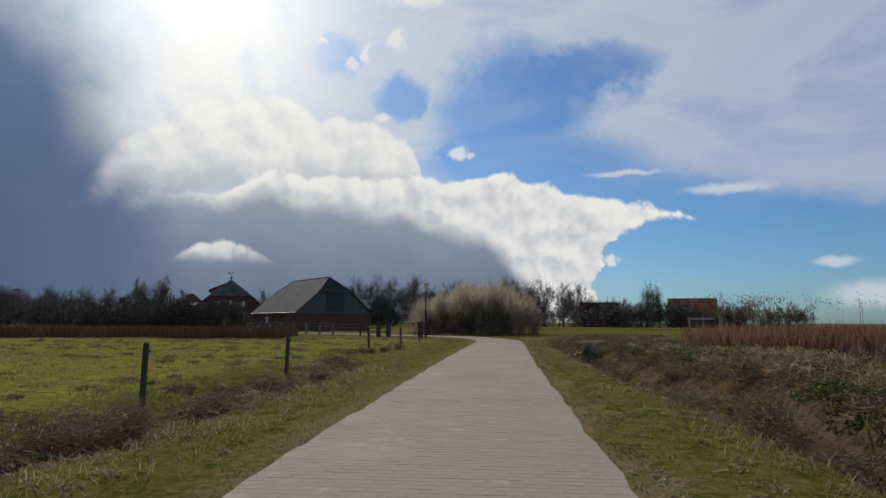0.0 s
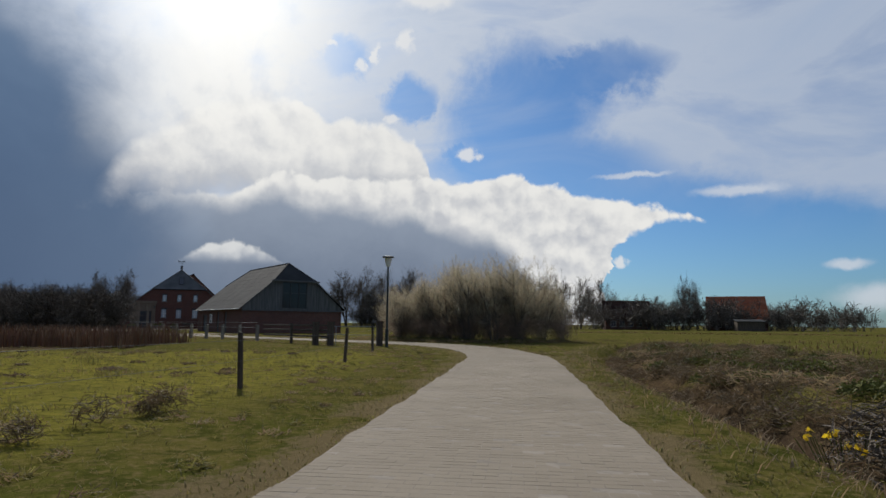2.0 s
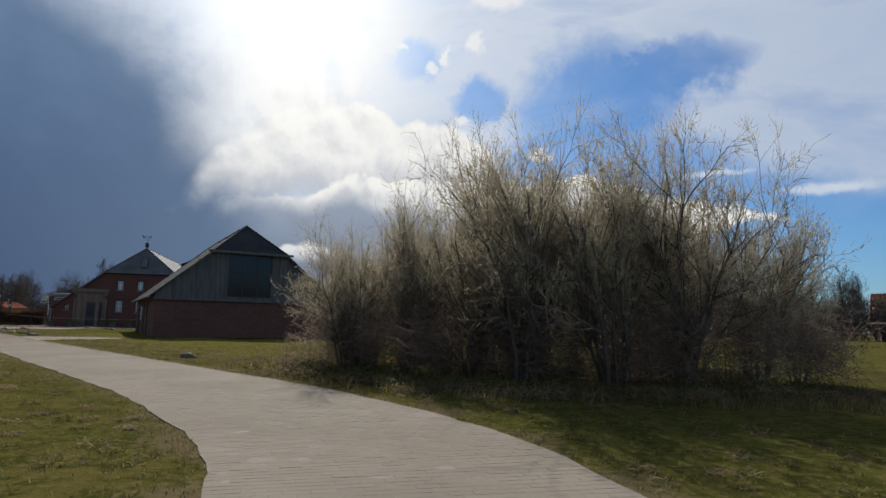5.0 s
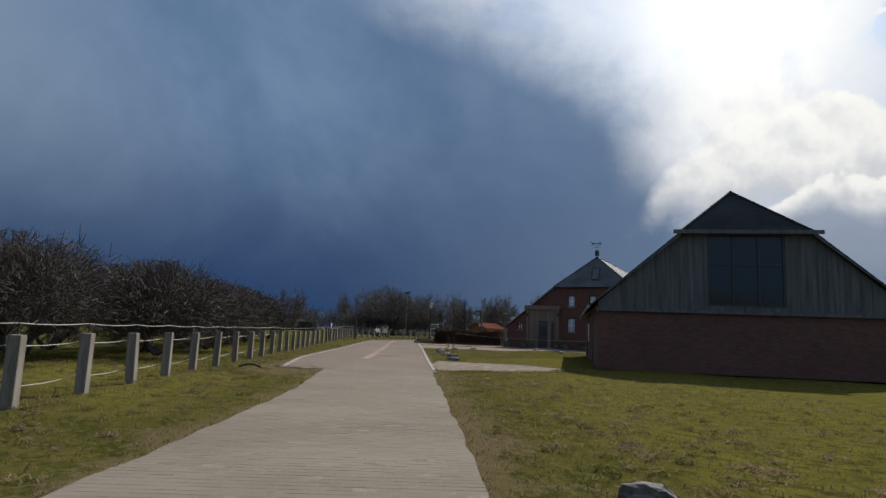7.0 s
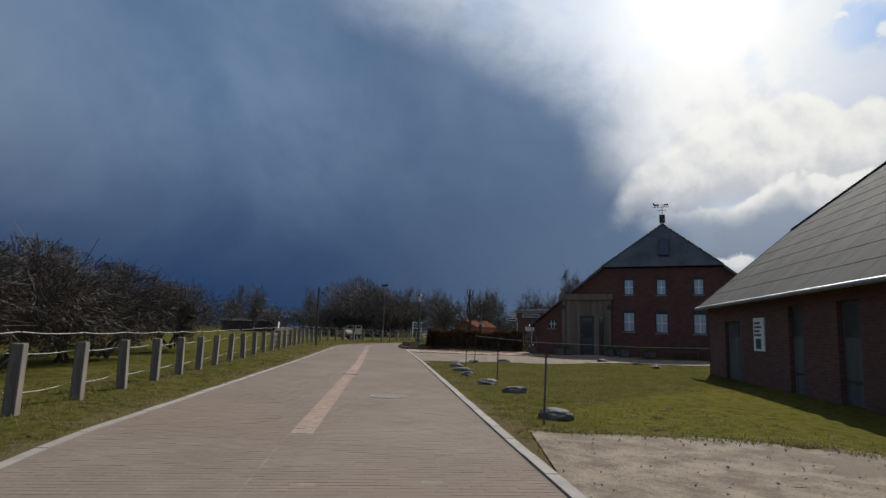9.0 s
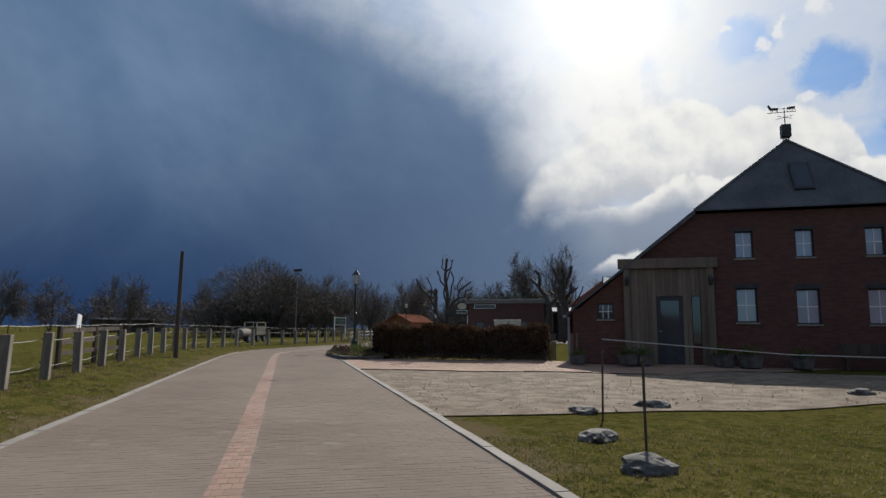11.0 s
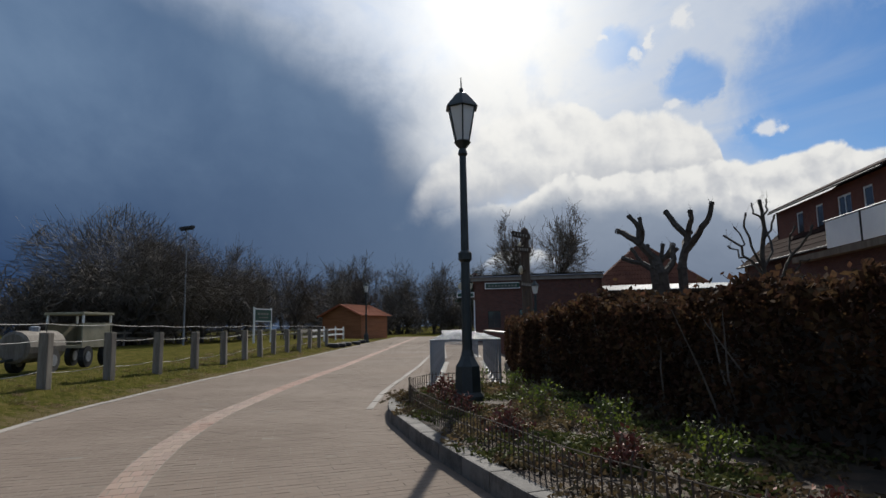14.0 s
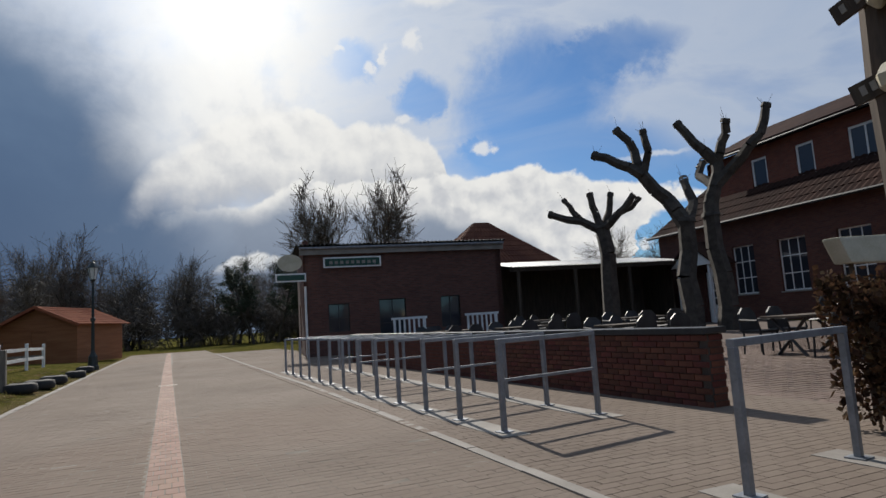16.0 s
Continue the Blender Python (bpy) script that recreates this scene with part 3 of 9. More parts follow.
class Line:
    """A smooth line in plan, by distance along it."""

    def __init__(self, pts, step=0.25, soft=6):
        p = np.array(pts, float)
        s = np.r_[0, np.cumsum(np.hypot(*np.diff(p, axis=0).T))]
        t = np.arange(0, s[-1], step)
        q = np.stack([np.interp(t, s, p[:, 0]), np.interp(t, s, p[:, 1])], 1)
        w = int(soft / step) | 1
        if soft and len(q) > 3 * w:
            ker = np.hanning(w + 2)[1:-1]
            ker /= ker.sum()
            pad = np.concatenate([2 * q[0] - q[w // 2:0:-1], q, 2 * q[-1] - q[-2:-w // 2 - 1:-1]])
            q = np.stack([np.convolve(pad[:, k], ker, "valid") for k in (0, 1)], 1)
        self.p = q
        self.s = np.r_[0, np.cumsum(np.hypot(*np.diff(q, axis=0).T))]
        self.len = self.s[-1]

    def at(self, s, off=0.0):
        """Places at distance s, off metres to the right."""
        x, y = np.interp(s, self.s, self.p[:, 0]), np.interp(s, self.s, self.p[:, 1])
        e = 0.3
        dx = np.interp(np.minimum(s + e, self.len), self.s, self.p[:, 0]) - np.interp(np.maximum(s - e, 0), self.s, self.p[:, 0])
        dy = np.interp(np.minimum(s + e, self.len), self.s, self.p[:, 1]) - np.interp(np.maximum(s - e, 0), self.s, self.p[:, 1])
        n = np.hypot(dx, dy)
        return np.stack([x + off * dy / n, y - off * dx / n], -1)

    def dist(self, X, Y):
        """Distance from places to the line (coarse) and the side: positive to the right."""
        pts = self.p[::4]
        best = np.full(X.shape, 1e9)
        side = np.zeros(X.shape)
        d = np.gradient(pts, axis=0)
        for (a, b), (u, v) in zip(pts, d):
            q = (X - a) ** 2 + (Y - b) ** 2
            near = q < best
            best = np.where(near, q, best)
            side = np.where(near, np.sign((X - a) * v - (Y - b) * u), side)
        return np.sqrt(best), side


# ---- plan: roads, ditches, fences ----
LANE = Line([(13.0, -60), (14.8, 5), (15.9, 23.6), (17.2, 39), (18.75, 55), (19.4, 62.6), (18.6, 69.5), (16.8, 74.2), (14.0, 77.5), (11.0, 80.1), (5.7, 84.4), (0, 88.9), (-6.5, 93.95)])
LANE_W = 3.2
# centre of the wide road: it bends to the right beyond the farmhouse
ROAD = Line([(-6.2, 92.3), (-12.2, 96.95), (-27.2, 108.8), (-36.0, 115.6), (-44.0, 121.85), (-47.6, 124.9), (-49.9, 127.6), (-51.6, 130.4), (-56.5, 139.7), (-60.5, 147.2), (-66.5, 158.5), (-72.6, 170.0), (-80.0, 184.0)], soft=4)
ROAD_W = 5.4
DITCH_L = Line([(9.7, 0), (11.4, 24), (12.1, 29.3), (12.5, 33), (12.8, 38.5)])
DITCH_R = Line([(18.6, 0), (20.7, 26), (21.0, 34), (21.8, 44), (22.4, 54), (23.4, 64), (25.0, 70), (27.5, 76)])
FENCE = Line([(11.0, 73.2), (4.7, 79.4), (-0.4, 83.2), (-12.5, 92.0), (-25.8, 101.6), (-34.6, 108.6), (-44.0, 115.9), (-50.0, 121.0), (-53.8, 126.0), (-55.9, 130.2), (-58.7, 136.0), (-61.4, 140.6), (-65.6, 149.0), (-67.0, 151.6)], soft=3)


def terrain(X, Y):
    """Ground height and cover: red verge, green dry growth, blue bare soil."""
    dl, sl = LANE.dist(X, Y)
    dr, sr = ROAD.dist(X, Y)
    dL, _ = DITCH_L.dist(X, Y)
    dR, sR = DITCH_R.dist(X, Y)
    z = 0.05 * np.sin(X * 0.31 + 1.3) * np.sin(Y * 0.27) + 0.03 * np.sin(X * 0.9 + Y * 0.7)
    near = np.minimum(dl - LANE_W / 2, dr - ROAD_W / 2)
    z = z * np.clip((near - 1.0) / 4, 0, 1)
    z = z - 0.30 * np.exp(-((dL / 0.7) ** 2)) - 0.85 * np.exp(-((dR / 0.62) ** 2))
    bank = np.exp(-(((dR - 2.6) / 1.8) ** 2)) * (sR > 0)
    # bank along the road fence, and the forecourt climbing to the farmhouse
    t1 = np.clip((Y - 100) / 14, 0, 1) * np.clip((175 - Y) / 12, 0, 1)
    off_r = dr - ROAD_W / 2
    z = z + 0.30 * t1 * np.where(sr < 0, np.clip((off_r - 0.15) / 1.6, 0, 1), np.clip((off_r - 4.2 * np.clip((Y - 127) / 3, 0, 1)) / 8.0, 0, 1) * np.clip((Y - 112) / 8, 0, 1) * (0.3 + 0.7 * np.clip((Y - 133) / 8, 0, 1)))
    z = z + bank * (0.24 * np.clip((62 - Y) / 16, 0.25, 1) + 0.20 * np.clip((40 - Y) / 6, 0, 1)) + np.where(near < 0, -0.004, 0.0) * np.clip(-near / 0.5, 0, 1)
    z = z + (bank + np.exp(-(((dL - 0.9) / 1.2) ** 2))) * (0.10 * np.sin(X * 2.1 + Y) * np.sin(Y * 1.7 - X * 0.6) + 0.07 * np.sin(X * 4.3 + 1) * np.sin(Y * 3.7)) * np.clip(near / 1.5 - 0.6, 0, 1)
    z = z + np.random.RandomState(3).normal(0, 0.012, X.shape) * np.clip(near, 0, 1) * np.where((X < -9) & (Y > 95) & (sr > 0), 0.1, 1.0)
    ragged_n = near + 0.34 * np.sin(X * 1.9 + Y * 0.7) * np.sin(Y * 2.3 - X * 0.4) + 0.26 * np.sin(X * 5.1 + 2) * np.sin(Y * 4.3)
    verge = np.clip(1 - ragged_n / 0.8, 0, 1) * 0.45 + 0.25 * np.clip(1 - near / 2.5, 0, 1)
    wet = (X > 21.5) & (Y < 95)
    dry = np.clip(0.95 - dL / 1.8, 0, 1) + np.where((sR > 0) & (X > 18) & (Y < 80), np.clip(1.2 - np.abs(dR - 2.2) / 4.2, 0, 1) * np.clip(0.55 + 0.5 * np.sin(X * 1.3 + Y * 0.5) * np.sin(Y * 0.8 - X * 0.3) + 0.35 * np.sin(X * 3.1) * np.sin(Y * 2.6), 0.1, 1), 0) + np.clip(0.9 - dR / 1.4, 0, 1) * 0.8
    wv = 1.3 * np.sin(X * 0.23) + 0.8 * np.sin(X * 0.61 + 1) + 0.5 * np.sin(X * 1.7)
    reed = 0.9 * np.clip((Y - 64 - wv) / 1.5, 0, 1) * np.clip((73.5 + wv - Y) / 1.5, 0, 1) * np.clip((2.5 + 1.5 * np.sin(Y) - X) / 2, 0, 1) + 0.6 * np.clip((X - 24 - 1.5 * np.sin(Y * 0.3)) / 3, 0, 1) * np.clip((49 + 2 * wv - Y) / 5, 0, 1)
    soil = np.clip(1.1 - dR / 0.75, 0, 1) + np.clip(0.8 - dL / 0.55, 0, 1) + np.where((X > 8) & (X < 30) & (Y > 80) & (Y < 92) & (near > 0.7), 0.45, 0)
    gate = np.exp(-(((X - 8.5) / 4) ** 2 + ((Y - 72.5) / 1.6) ** 2))
    pad = np.exp(-(((X + 46.5) / 4) ** 2 + ((Y - 115.5) / 2.5) ** 2))
    moss = np.clip((66 - Y) / 3, 0, 1) * np.clip((Y - 4) / 6, 0, 1) * np.clip((np.minimum(dL, 30) - 1.5) / 1.5, 0, 1) * (sl < 0) * np.clip((near - 1.6) / 2, 0, 1)
    moss = np.maximum(moss, 0.55 * ((X > -12) & (X < 12) & (Y > 84) & (Y < 112)) * np.clip((near - 0.8) / 1.5, 0, 1))
    return z, np.clip(verge + 0.5 * pad + 0.5 * gate, 0, 1), np.clip(dry + reed, 0, 1), np.clip(soil, 0, 1), moss


def axis(lo, hi, step, far):
    inner = np.arange(lo, hi, step)
    out, d, w = [], lo, step
    while d > -far:
        w *= 1.35
        d -= w
        out.append(d)
    up, d, w = [], inner[-1], step
    while d < far:
        w *= 1.35
        d += w
        up.append(d)
    return np.array(out[::-1] + list(inner) + up)


gx, gy = axis(-84, 48, 0.55, 3500), axis(4, 168, 0.55, 3500)
GX, GY = np.meshgrid(gx, gy)
gz, g_v, g_d, g_s, g_m = terrain(GX, GY)
nx, ny = len(gx), len(gy)
ii = np.arange(nx * ny).reshape(ny, nx)
ground = heap("ground", np.stack([GX, GY, gz], -1).reshape(-1, 3), np.stack([ii[:-1, :-1], ii[:-1, 1:], ii[1:, 1:], ii[1:, :-1]], -1).reshape(-1, 4), M_GROUND, smooth=True)
tagged(ground, "flat coastal meadow with short spring grass and verges", "ground", kind="structure")
cov = ground.data.color_attributes.new("cover", "FLOAT_COLOR", "POINT")
cov.data.foreach_set("color", np.stack([g_v, g_d, g_s, g_m], -1).astype(np.float32).ravel())


def height(x, y):
    """Ground height at a place, from the grid."""
    i = min(max(int(np.searchsorted(gx, x)) - 1, 0), nx - 2)
    j = min(max(int(np.searchsorted(gy, y)) - 1, 0), ny - 2)
    u, v = (x - gx[i]) / (gx[i + 1] - gx[i]), (y - gy[j]) / (gy[j + 1] - gy[j])
    return float((gz[j, i] * (1 - u) + gz[j, i + 1] * u) * (1 - v) + (gz[j + 1, i] * (1 - u) + gz[j + 1, i + 1] * u) * v)


def ribbon(name, line, s0, s1, left, right, z, material, label, parent=None, step=0.5, thick=0.0):
    """A flat strip along a line; left and right are offsets (right positive)."""
    s = np.arange(s0, s1, step)
    a, b = line.at(s, left), line.at(s, right)
    n = len(s)
    if not thick:
        v = np.concatenate([np.c_[a, np.full(n, z)], np.c_[b, np.full(n, z)]])
        k = np.arange(n - 1)
        f = np.stack([k, k + n, k + n + 1, k + 1], -1)
    else:
        v = np.concatenate([np.c_[q, np.full(n, h)] for q in (a, b) for h in (z, z - thick)])
        k = np.arange(n - 1)
        f = np.concatenate([np.stack([k, k + 2 * n, k + 2 * n + 1, k + 1], -1), np.stack([k + n, k, k + 1, k + n + 1], -1), np.stack([k + 2 * n, k + 3 * n, k + 3 * n + 1, k + 2 * n + 1], -1)])
    ob = heap(name, v, f, material, parent)
    if label:
        tagged(ob, label, name, kind="structure")
    return ob


def setts(name, line, s0, s1, left, right, top, material, parent, bw=0.105, bl=0.21, across=True, seed=1, gap=0.0035, rowjit=0.0005, single=None, piece=None, edge=None, redge=None, shift=None):
    """Paving bricks in running bond along a line: each a small block with bevelled top edges."""
    rs = np.random.RandomState(seed)
    along, wide = (bw, bl) if across else (bl, bw)
    rows, cols = int((s1 - s0) / along), int(round((right - left) / wide))
    R, C = np.meshgrid(np.arange(rows), np.arange(-1, cols + 1), indexing="ij")
    R, C = R.ravel(), C.ravel()
    o0 = left + C * wide + (R % 2) * wide * 0.5
    here = s0 + R * along
    o1 = np.minimum(o0 + wide, right if redge is None else redge(here)) - gap
    o0 = np.maximum(o0, left if edge is None else edge(here))
    if shift is not None:
        o0, o1 = o0 + shift(here), o1 + shift(here)
    keep = o1 - o0 > 0.03
    R, o0, o1 = R[keep], o0[keep], o1[keep]
    a0 = s0 + R * along
    a1 = a0 + along - gap
    if single:
        one = (a0 >= single[0]) & (a0 < single[1])
        me = {}
        for q in np.nonzero(one)[0]:
            w_ = round(float(o1[q] - o0[q]), 2)
            if w_ not in me:
                h_, l_ = w_ / 2, (along - gap) / 2
                mb = MB()
                mb.v = [(x * l_, y * h_, -0.005) for x, y in ((-1, -1), (1, -1), (1, 1), (-1, 1))] + [(x * (l_ - 0.002), y * (h_ - 0.002), 0.0) for x, y in ((-1, -1), (1, -1), (1, 1), (-1, 1))]
                mb.f = [(4, 5, 6, 7), (0, 1, 5, 4), (1, 2, 6, 5), (2, 3, 7, 6), (3, 0, 4, 7)]
                me[w_] = mb.mesh("clinker", piece)
            sm_ = (a0[q] + a1[q]) / 2
            c_ = line.at(sm_, (o0[q] + o1[q]) / 2)
            d_ = line.at(sm_ + 0.1) - line.at(sm_ - 0.1)
            ob = new("clinker", me[w_])
            ob.parent = parent
            ob.matrix_basis = pose(c_[0], c_[1], top + rs.normal(0, rowjit), 0, 0, math.degrees(math.atan2(d_[1], d_[0])))
        R, o0, o1, a0, a1 = R[~one], o0[~one], o1[~one], a0[~one], a1[~one]
    n = len(R)
    dz = rs.normal(0, rowjit, n)
    tilt = rs.normal(0, 0.0004, (n, 4))
    e = 0.002
    vs = []
    for j, (sa, of) in enumerate(((a0, o0), (a0, o1), (a1, o1), (a1, o0))):
        q = line.at(sa, of)
        vs.append(np.c_[q, np.full(n, top - 0.005)])
    for j, (sa, of) in enumerate(((a0 + e, o0 + e), (a0 + e, o1 - e), (a1 - e, o1 - e), (a1 - e, o0 + e))):
        q = line.at(sa, of)
        vs.append(np.c_[q, top + dz + tilt[:, j]])
    v = np.stack(vs, 1).reshape(-1, 3)
    b = (np.arange(n) * 8)[:, None]
    f = np.concatenate([b + np.array(q) for q in ((4, 5, 6, 7), (0, 1, 5, 4), (1, 2, 6, 5), (2, 3, 7, 6), (3, 0, 4, 7))])
    # order pieces so that each block's faces lie together
    f = f.reshape(5, n, 4).transpose(1, 0, 2).reshape(-1, 4)[:, ::-1]
    ob = heap(name, v, f, material, parent)
    ob["kind"] = "stuff"
    return ob


def lane_l(q):
    """Edge of the lane on the meadow side: worn wider in the bend."""
    return np.interp(q, [0, 120, 126, 131, 138, 150, 155, 159, 163, 175], [-1.52, -1.48, -1.34, -1.5, -1.8, -1.76, -1.62, -1.62, -1.86, -1.9]) + 0.03 * np.sin(q * 1.9) * np.sin(q * 0.7) + 0.018 * np.sin(q * 5.3)


def lane_r(q):
    """Edge of the lane on the ditch and lawn side."""
    return np.interp(q, [0, 130, 136, 140, 145, 150, 175], [1.57, 1.6, 1.66, 1.6, 1.44, 1.41, 1.44]) + 0.03 * np.sin(q * 1.7 + 2) * np.sin(q * 0.6) + 0.018 * np.sin(q * 4.7)


lane_s = np.arange(0, LANE.len, 0.5)
lane = ribbon("road_lane", LANE, 0, LANE.len, lane_l(lane_s), lane_r(lane_s), 0.0110, M_JOINT, "narrow lane paved with grey-brown clinker bricks", thick=0.1)
lane_a, lane_b = 82.0, LANE.len
setts("clinkers", LANE, lane_a, lane_b, -1.95, 1.75, 0.012, M_CLINKER, lane, bw=0.115, bl=0.2, gap=0.0045, seed=2, single=(83.0, 84.6), piece=M_PIECE_A, edge=lane_l, redge=lane_r)
setts("clinkers", LANE, 0, lane_a, -1.5, 1.55, 0.012, M_CLINKER, lane, bw=0.21, bl=0.42, seed=3)
def mouth(s):
    """Edge of the wide road on the fence side: it draws in towards the lane."""
    return np.interp(s, [0.0, 7.0], [-2.1, -ROAD_W / 2])



def gutter(q):
    """Where the middle of the red gutter strip lies, to the right of the road's centre."""
    return np.interp(q, [0, 24, 30, 38, 42.5, 44.7, 48, 52, 54, 56, 58, 64, 66, 70, 80, 90], [0.0, -0.04, -0.10, -0.12, -0.18, -0.23, -0.23, -0.34, -0.30, -0.18, -0.07, -0.04, 0.02, 0.01, 0.0, -0.02])


road = ribbon("road_wide", ROAD, 0.4, ROAD.len, mouth(np.arange(0.4, ROAD.len, 0.5)), ROAD_W / 2, 0.0115, M_JOINT, "wider farm road of brown clinker with a red gutter strip", thick=0.1)
ROAD_END = ROAD.len
setts("clinkers", ROAD, 0.4, 96, -ROAD_W / 2 + 0.12, 0.2, 0.013, M_CLINKER2, road, seed=4, edge=lambda q: mouth(q) + 0.12, redge=lambda q: gutter(q) - 0.15)
setts("clinkers", ROAD, 0.4, 96, -0.4, ROAD_W / 2 - 0.12, 0.013, M_CLINKER2, road, seed=5, single=(30.0, 32.2), piece=M_PIECE_B, edge=lambda q: gutter(q) + 0.15)
setts("clinkers", ROAD, 96, ROAD_END, -ROAD_W / 2 + 0.12, -0.10, 0.013, M_CLINKER2, road, bw=0.21, bl=0.42, seed=6)
setts("clinkers", ROAD, 96, ROAD_END, 0.20, ROAD_W / 2 - 0.12, 0.013, M_CLINKER2, road, bw=0.21, bl=0.42, seed=7)
setts("clinkers", ROAD, 0.4, 7.5, -0.15, 0.15, 0.013, M_CLINKER2, road, seed=9)
setts("gutter_bricks", ROAD, 7.5, ROAD_END, -0.147, 0.147, 0.0145, M_STRIP, road, bw=0.098, bl=0.2, across=False, seed=8, gap=0.006, shift=gutter)


def kerbs(line, s0, s1, off, w, z, label, length=1.0):
    """Kerb stones, each its own block, along a line."""
    holder = thing("kerb", label, "kerb", kind="structure")
    k = 0
    s = s0
    while s < s1 - 0.2:
        e = min(s + length - 0.012, s1)
        f, g = (off(s), off(e)) if callable(off) else (off, off)
        a, b, c, d = line.at(s, f), line.at(e, g), line.at(e, g + w), line.at(s, f + w)
        part("kerb_stone", MB().prism([tuple(d), tuple(c), tuple(b), tuple(a)], -0.08, z + 0.004 * ((k * 7) % 5 - 2) / 2), M_KERB, holder)
        s += length
        k += 1
    return holder


rk = kerbs(ROAD, 0.35, 108, lambda q: float(mouth(q)) - 0.02, 0.13, 0.022, "flush pale concrete edging along the road")
for k in range(3):
    a, b = ROAD.at(0.36 - 0.12 * k, -2.14 + 0.55 * k), ROAD.at(0.24 - 0.12 * k, -2.14 + 0.55 * k + 0.53)
    n_ = (ROAD.at(0.3) - ROAD.at(0.0)) / 0.3 * 0.1
    part("kerb_stone", MB().prism([tuple(a), tuple(b), tuple(b + n_), tuple(a + n_)], -0.08, 0.021), M_KERB, rk)
kerbs(ROAD, 1.2, 47, ROAD_W / 2 - 0.11, 0.13, 0.036, "flush pale concrete edging beside the lawn")
kerbs(ROAD, 56.4, 108, lambda q: float(np.interp(q, [54, 57, 61.5, 66, 72, 77], [1.72, 1.97, 2.2, 2.4, 2.54, 2.66])), 0.10, 0.024, "flush pale concrete edging beside the bicycle rails")

# ---- building helpers ----
def wall(prof, holes, thick, base=0.0):
    """An upright wall in the x-z plane, front face at y = 0, going back to y = thick. prof: (x, top) knots; holes: (x0, z0, x1, z1)."""
    mb = MB()
    xs = sorted({p[0] for p in prof} | {h[0] for h in holes} | {h[2] for h in holes})
    top = lambda x: float(np.interp(x, [p[0] for p in prof], [p[1] for p in prof]))
    for a, b in zip(xs, xs[1:]):
        mid = (a + b) / 2
        z = base
        cuts = sorted((h[1], h[3]) for h in holes if h[0] <= mid <= h[2])
        for lo, hi in cuts:
            if lo > z + 1e-4:
                mb.slab([(a, 0, z), (a, 0, lo), (b, 0, lo), (b, 0, z)], (0, thick, 0))
            z = hi
        mb.slab([(a, 0, z), (a, 0, top(a)), (b, 0, top(b)), (b, 0, z)], (0, thick, 0))
    # one welded body
    seen, back = {}, []
    for p in mb.v:
        back.append(seen.setdefault(tuple(round(c, 4) for c in p), len(seen)))
    mb.v, mb.f = list(seen), [tuple(back[i] for i in f) for f in mb.f]
    return mb


def window(parent, x0, z0, x1, z1, m, cols=2, rows=2, frame=M_WHITE, depth=0.12, bar=0.045, sill=True, label="", bars=None, glass=None):
    """A window in an opening of a wall: frame, glazing bars, panes and a sill, set back from the face."""
    w = part("window", MB().box(x0, depth, z0, x0 + bar, depth + 0.06, z1).box(x1 - bar, depth, z0, x1, depth + 0.06, z1).box(x0 + bar, depth, z0, x1 - bar, depth + 0.06, z0 + bar).box(x0 + bar, depth, z1 - bar, x1 - bar, depth + 0.06, z1), frame, parent, label, m=m)
    bb = bars or frame
    for k in range(1, cols):
        x = x0 + (x1 - x0) * k / cols
        part("glazing_bar", MB().box(x - bar * 0.35, depth + 0.005, z0 + bar, x + bar * 0.35, depth + 0.05, z1 - bar), bb, w)
    for k in range(1, rows):
        z = z0 + (z1 - z0) * k / rows
        part("glazing_bar", MB().box(x0 + bar, depth + 0.009, z - bar * 0.35, x1 - bar, depth + 0.046, z + bar * 0.35), bb, w)
    part("pane", MB().box(x0 + bar * 0.5, depth + 0.025, z0 + bar * 0.5, x1 - bar * 0.5, depth + 0.033, z1 - bar * 0.5), glass or M_GLASS, w)
    if sill:
        part("sill", MB().box(x0 - 0.04, -0.05, z0 - 0.06, x1 + 0.04, depth, z0 - 0.002), M_KERB, w)
    return w


def roof_sheets(parent, name, corner, along, up, n_along, material, rows=8, thick=0.03, gap=0.004, inset=None):
    """A roof slope of overlapping sheet panels: corner, full vectors along the eave and up the slope. inset(u): lower and upper limits as fractions for a strip at u."""
    corner, along, up = Vector(corner), Vector(along), Vector(up)
    nrm = along.cross(up).normalized()
    if nrm.z < 0:
        nrm = -nrm
    for i in range(n_along):
        u0, u1 = i / n_along, (i + 1) / n_along - gap / along.length
        lo0, hi0 = inset(u0) if inset else (0, 1)
        lo1, hi1 = inset(u1) if inset else (0, 1)
        # one lapped strip: a saw-toothed top and a flat underside
        mb, lines = MB(), []
        for r in range(rows):
            for v, d in ((r / rows, 0.008), ((r + 1) / rows, 0.0)):
                lines.append((min(max(v, lo0), hi0), min(max(v, lo1), hi1), d + 0.002 * ((i * 7 + r * 3) % 3)))
        if max(q[0] for q in lines) - min(q[0] for q in lines) + max(q[1] for q in lines) - min(q[1] for q in lines) < 0.004:
            continue
        for v0, v1, d in lines:
            for u, v in ((u0, v0), (u1, v1)):
                p = corner + along * u + up * v
                mb.v += [tuple(p + nrm * d), tuple(p - nrm * thick)]
        for k in range(len(lines) - 1):
            j = 4 * k
            mb.f += [(j, j + 2, j + 6, j + 4), (j + 1, j + 5, j + 7, j + 3), (j, j + 4, j + 5, j + 1), (j + 2, j + 3, j + 7, j + 6)]
        j = 4 * (len(lines) - 1)
        mb.f += [(0, 1, 3, 2), (j, j + 2, j + 3, j + 1)]
        if mb.v:
            part(name, mb, material, parent)


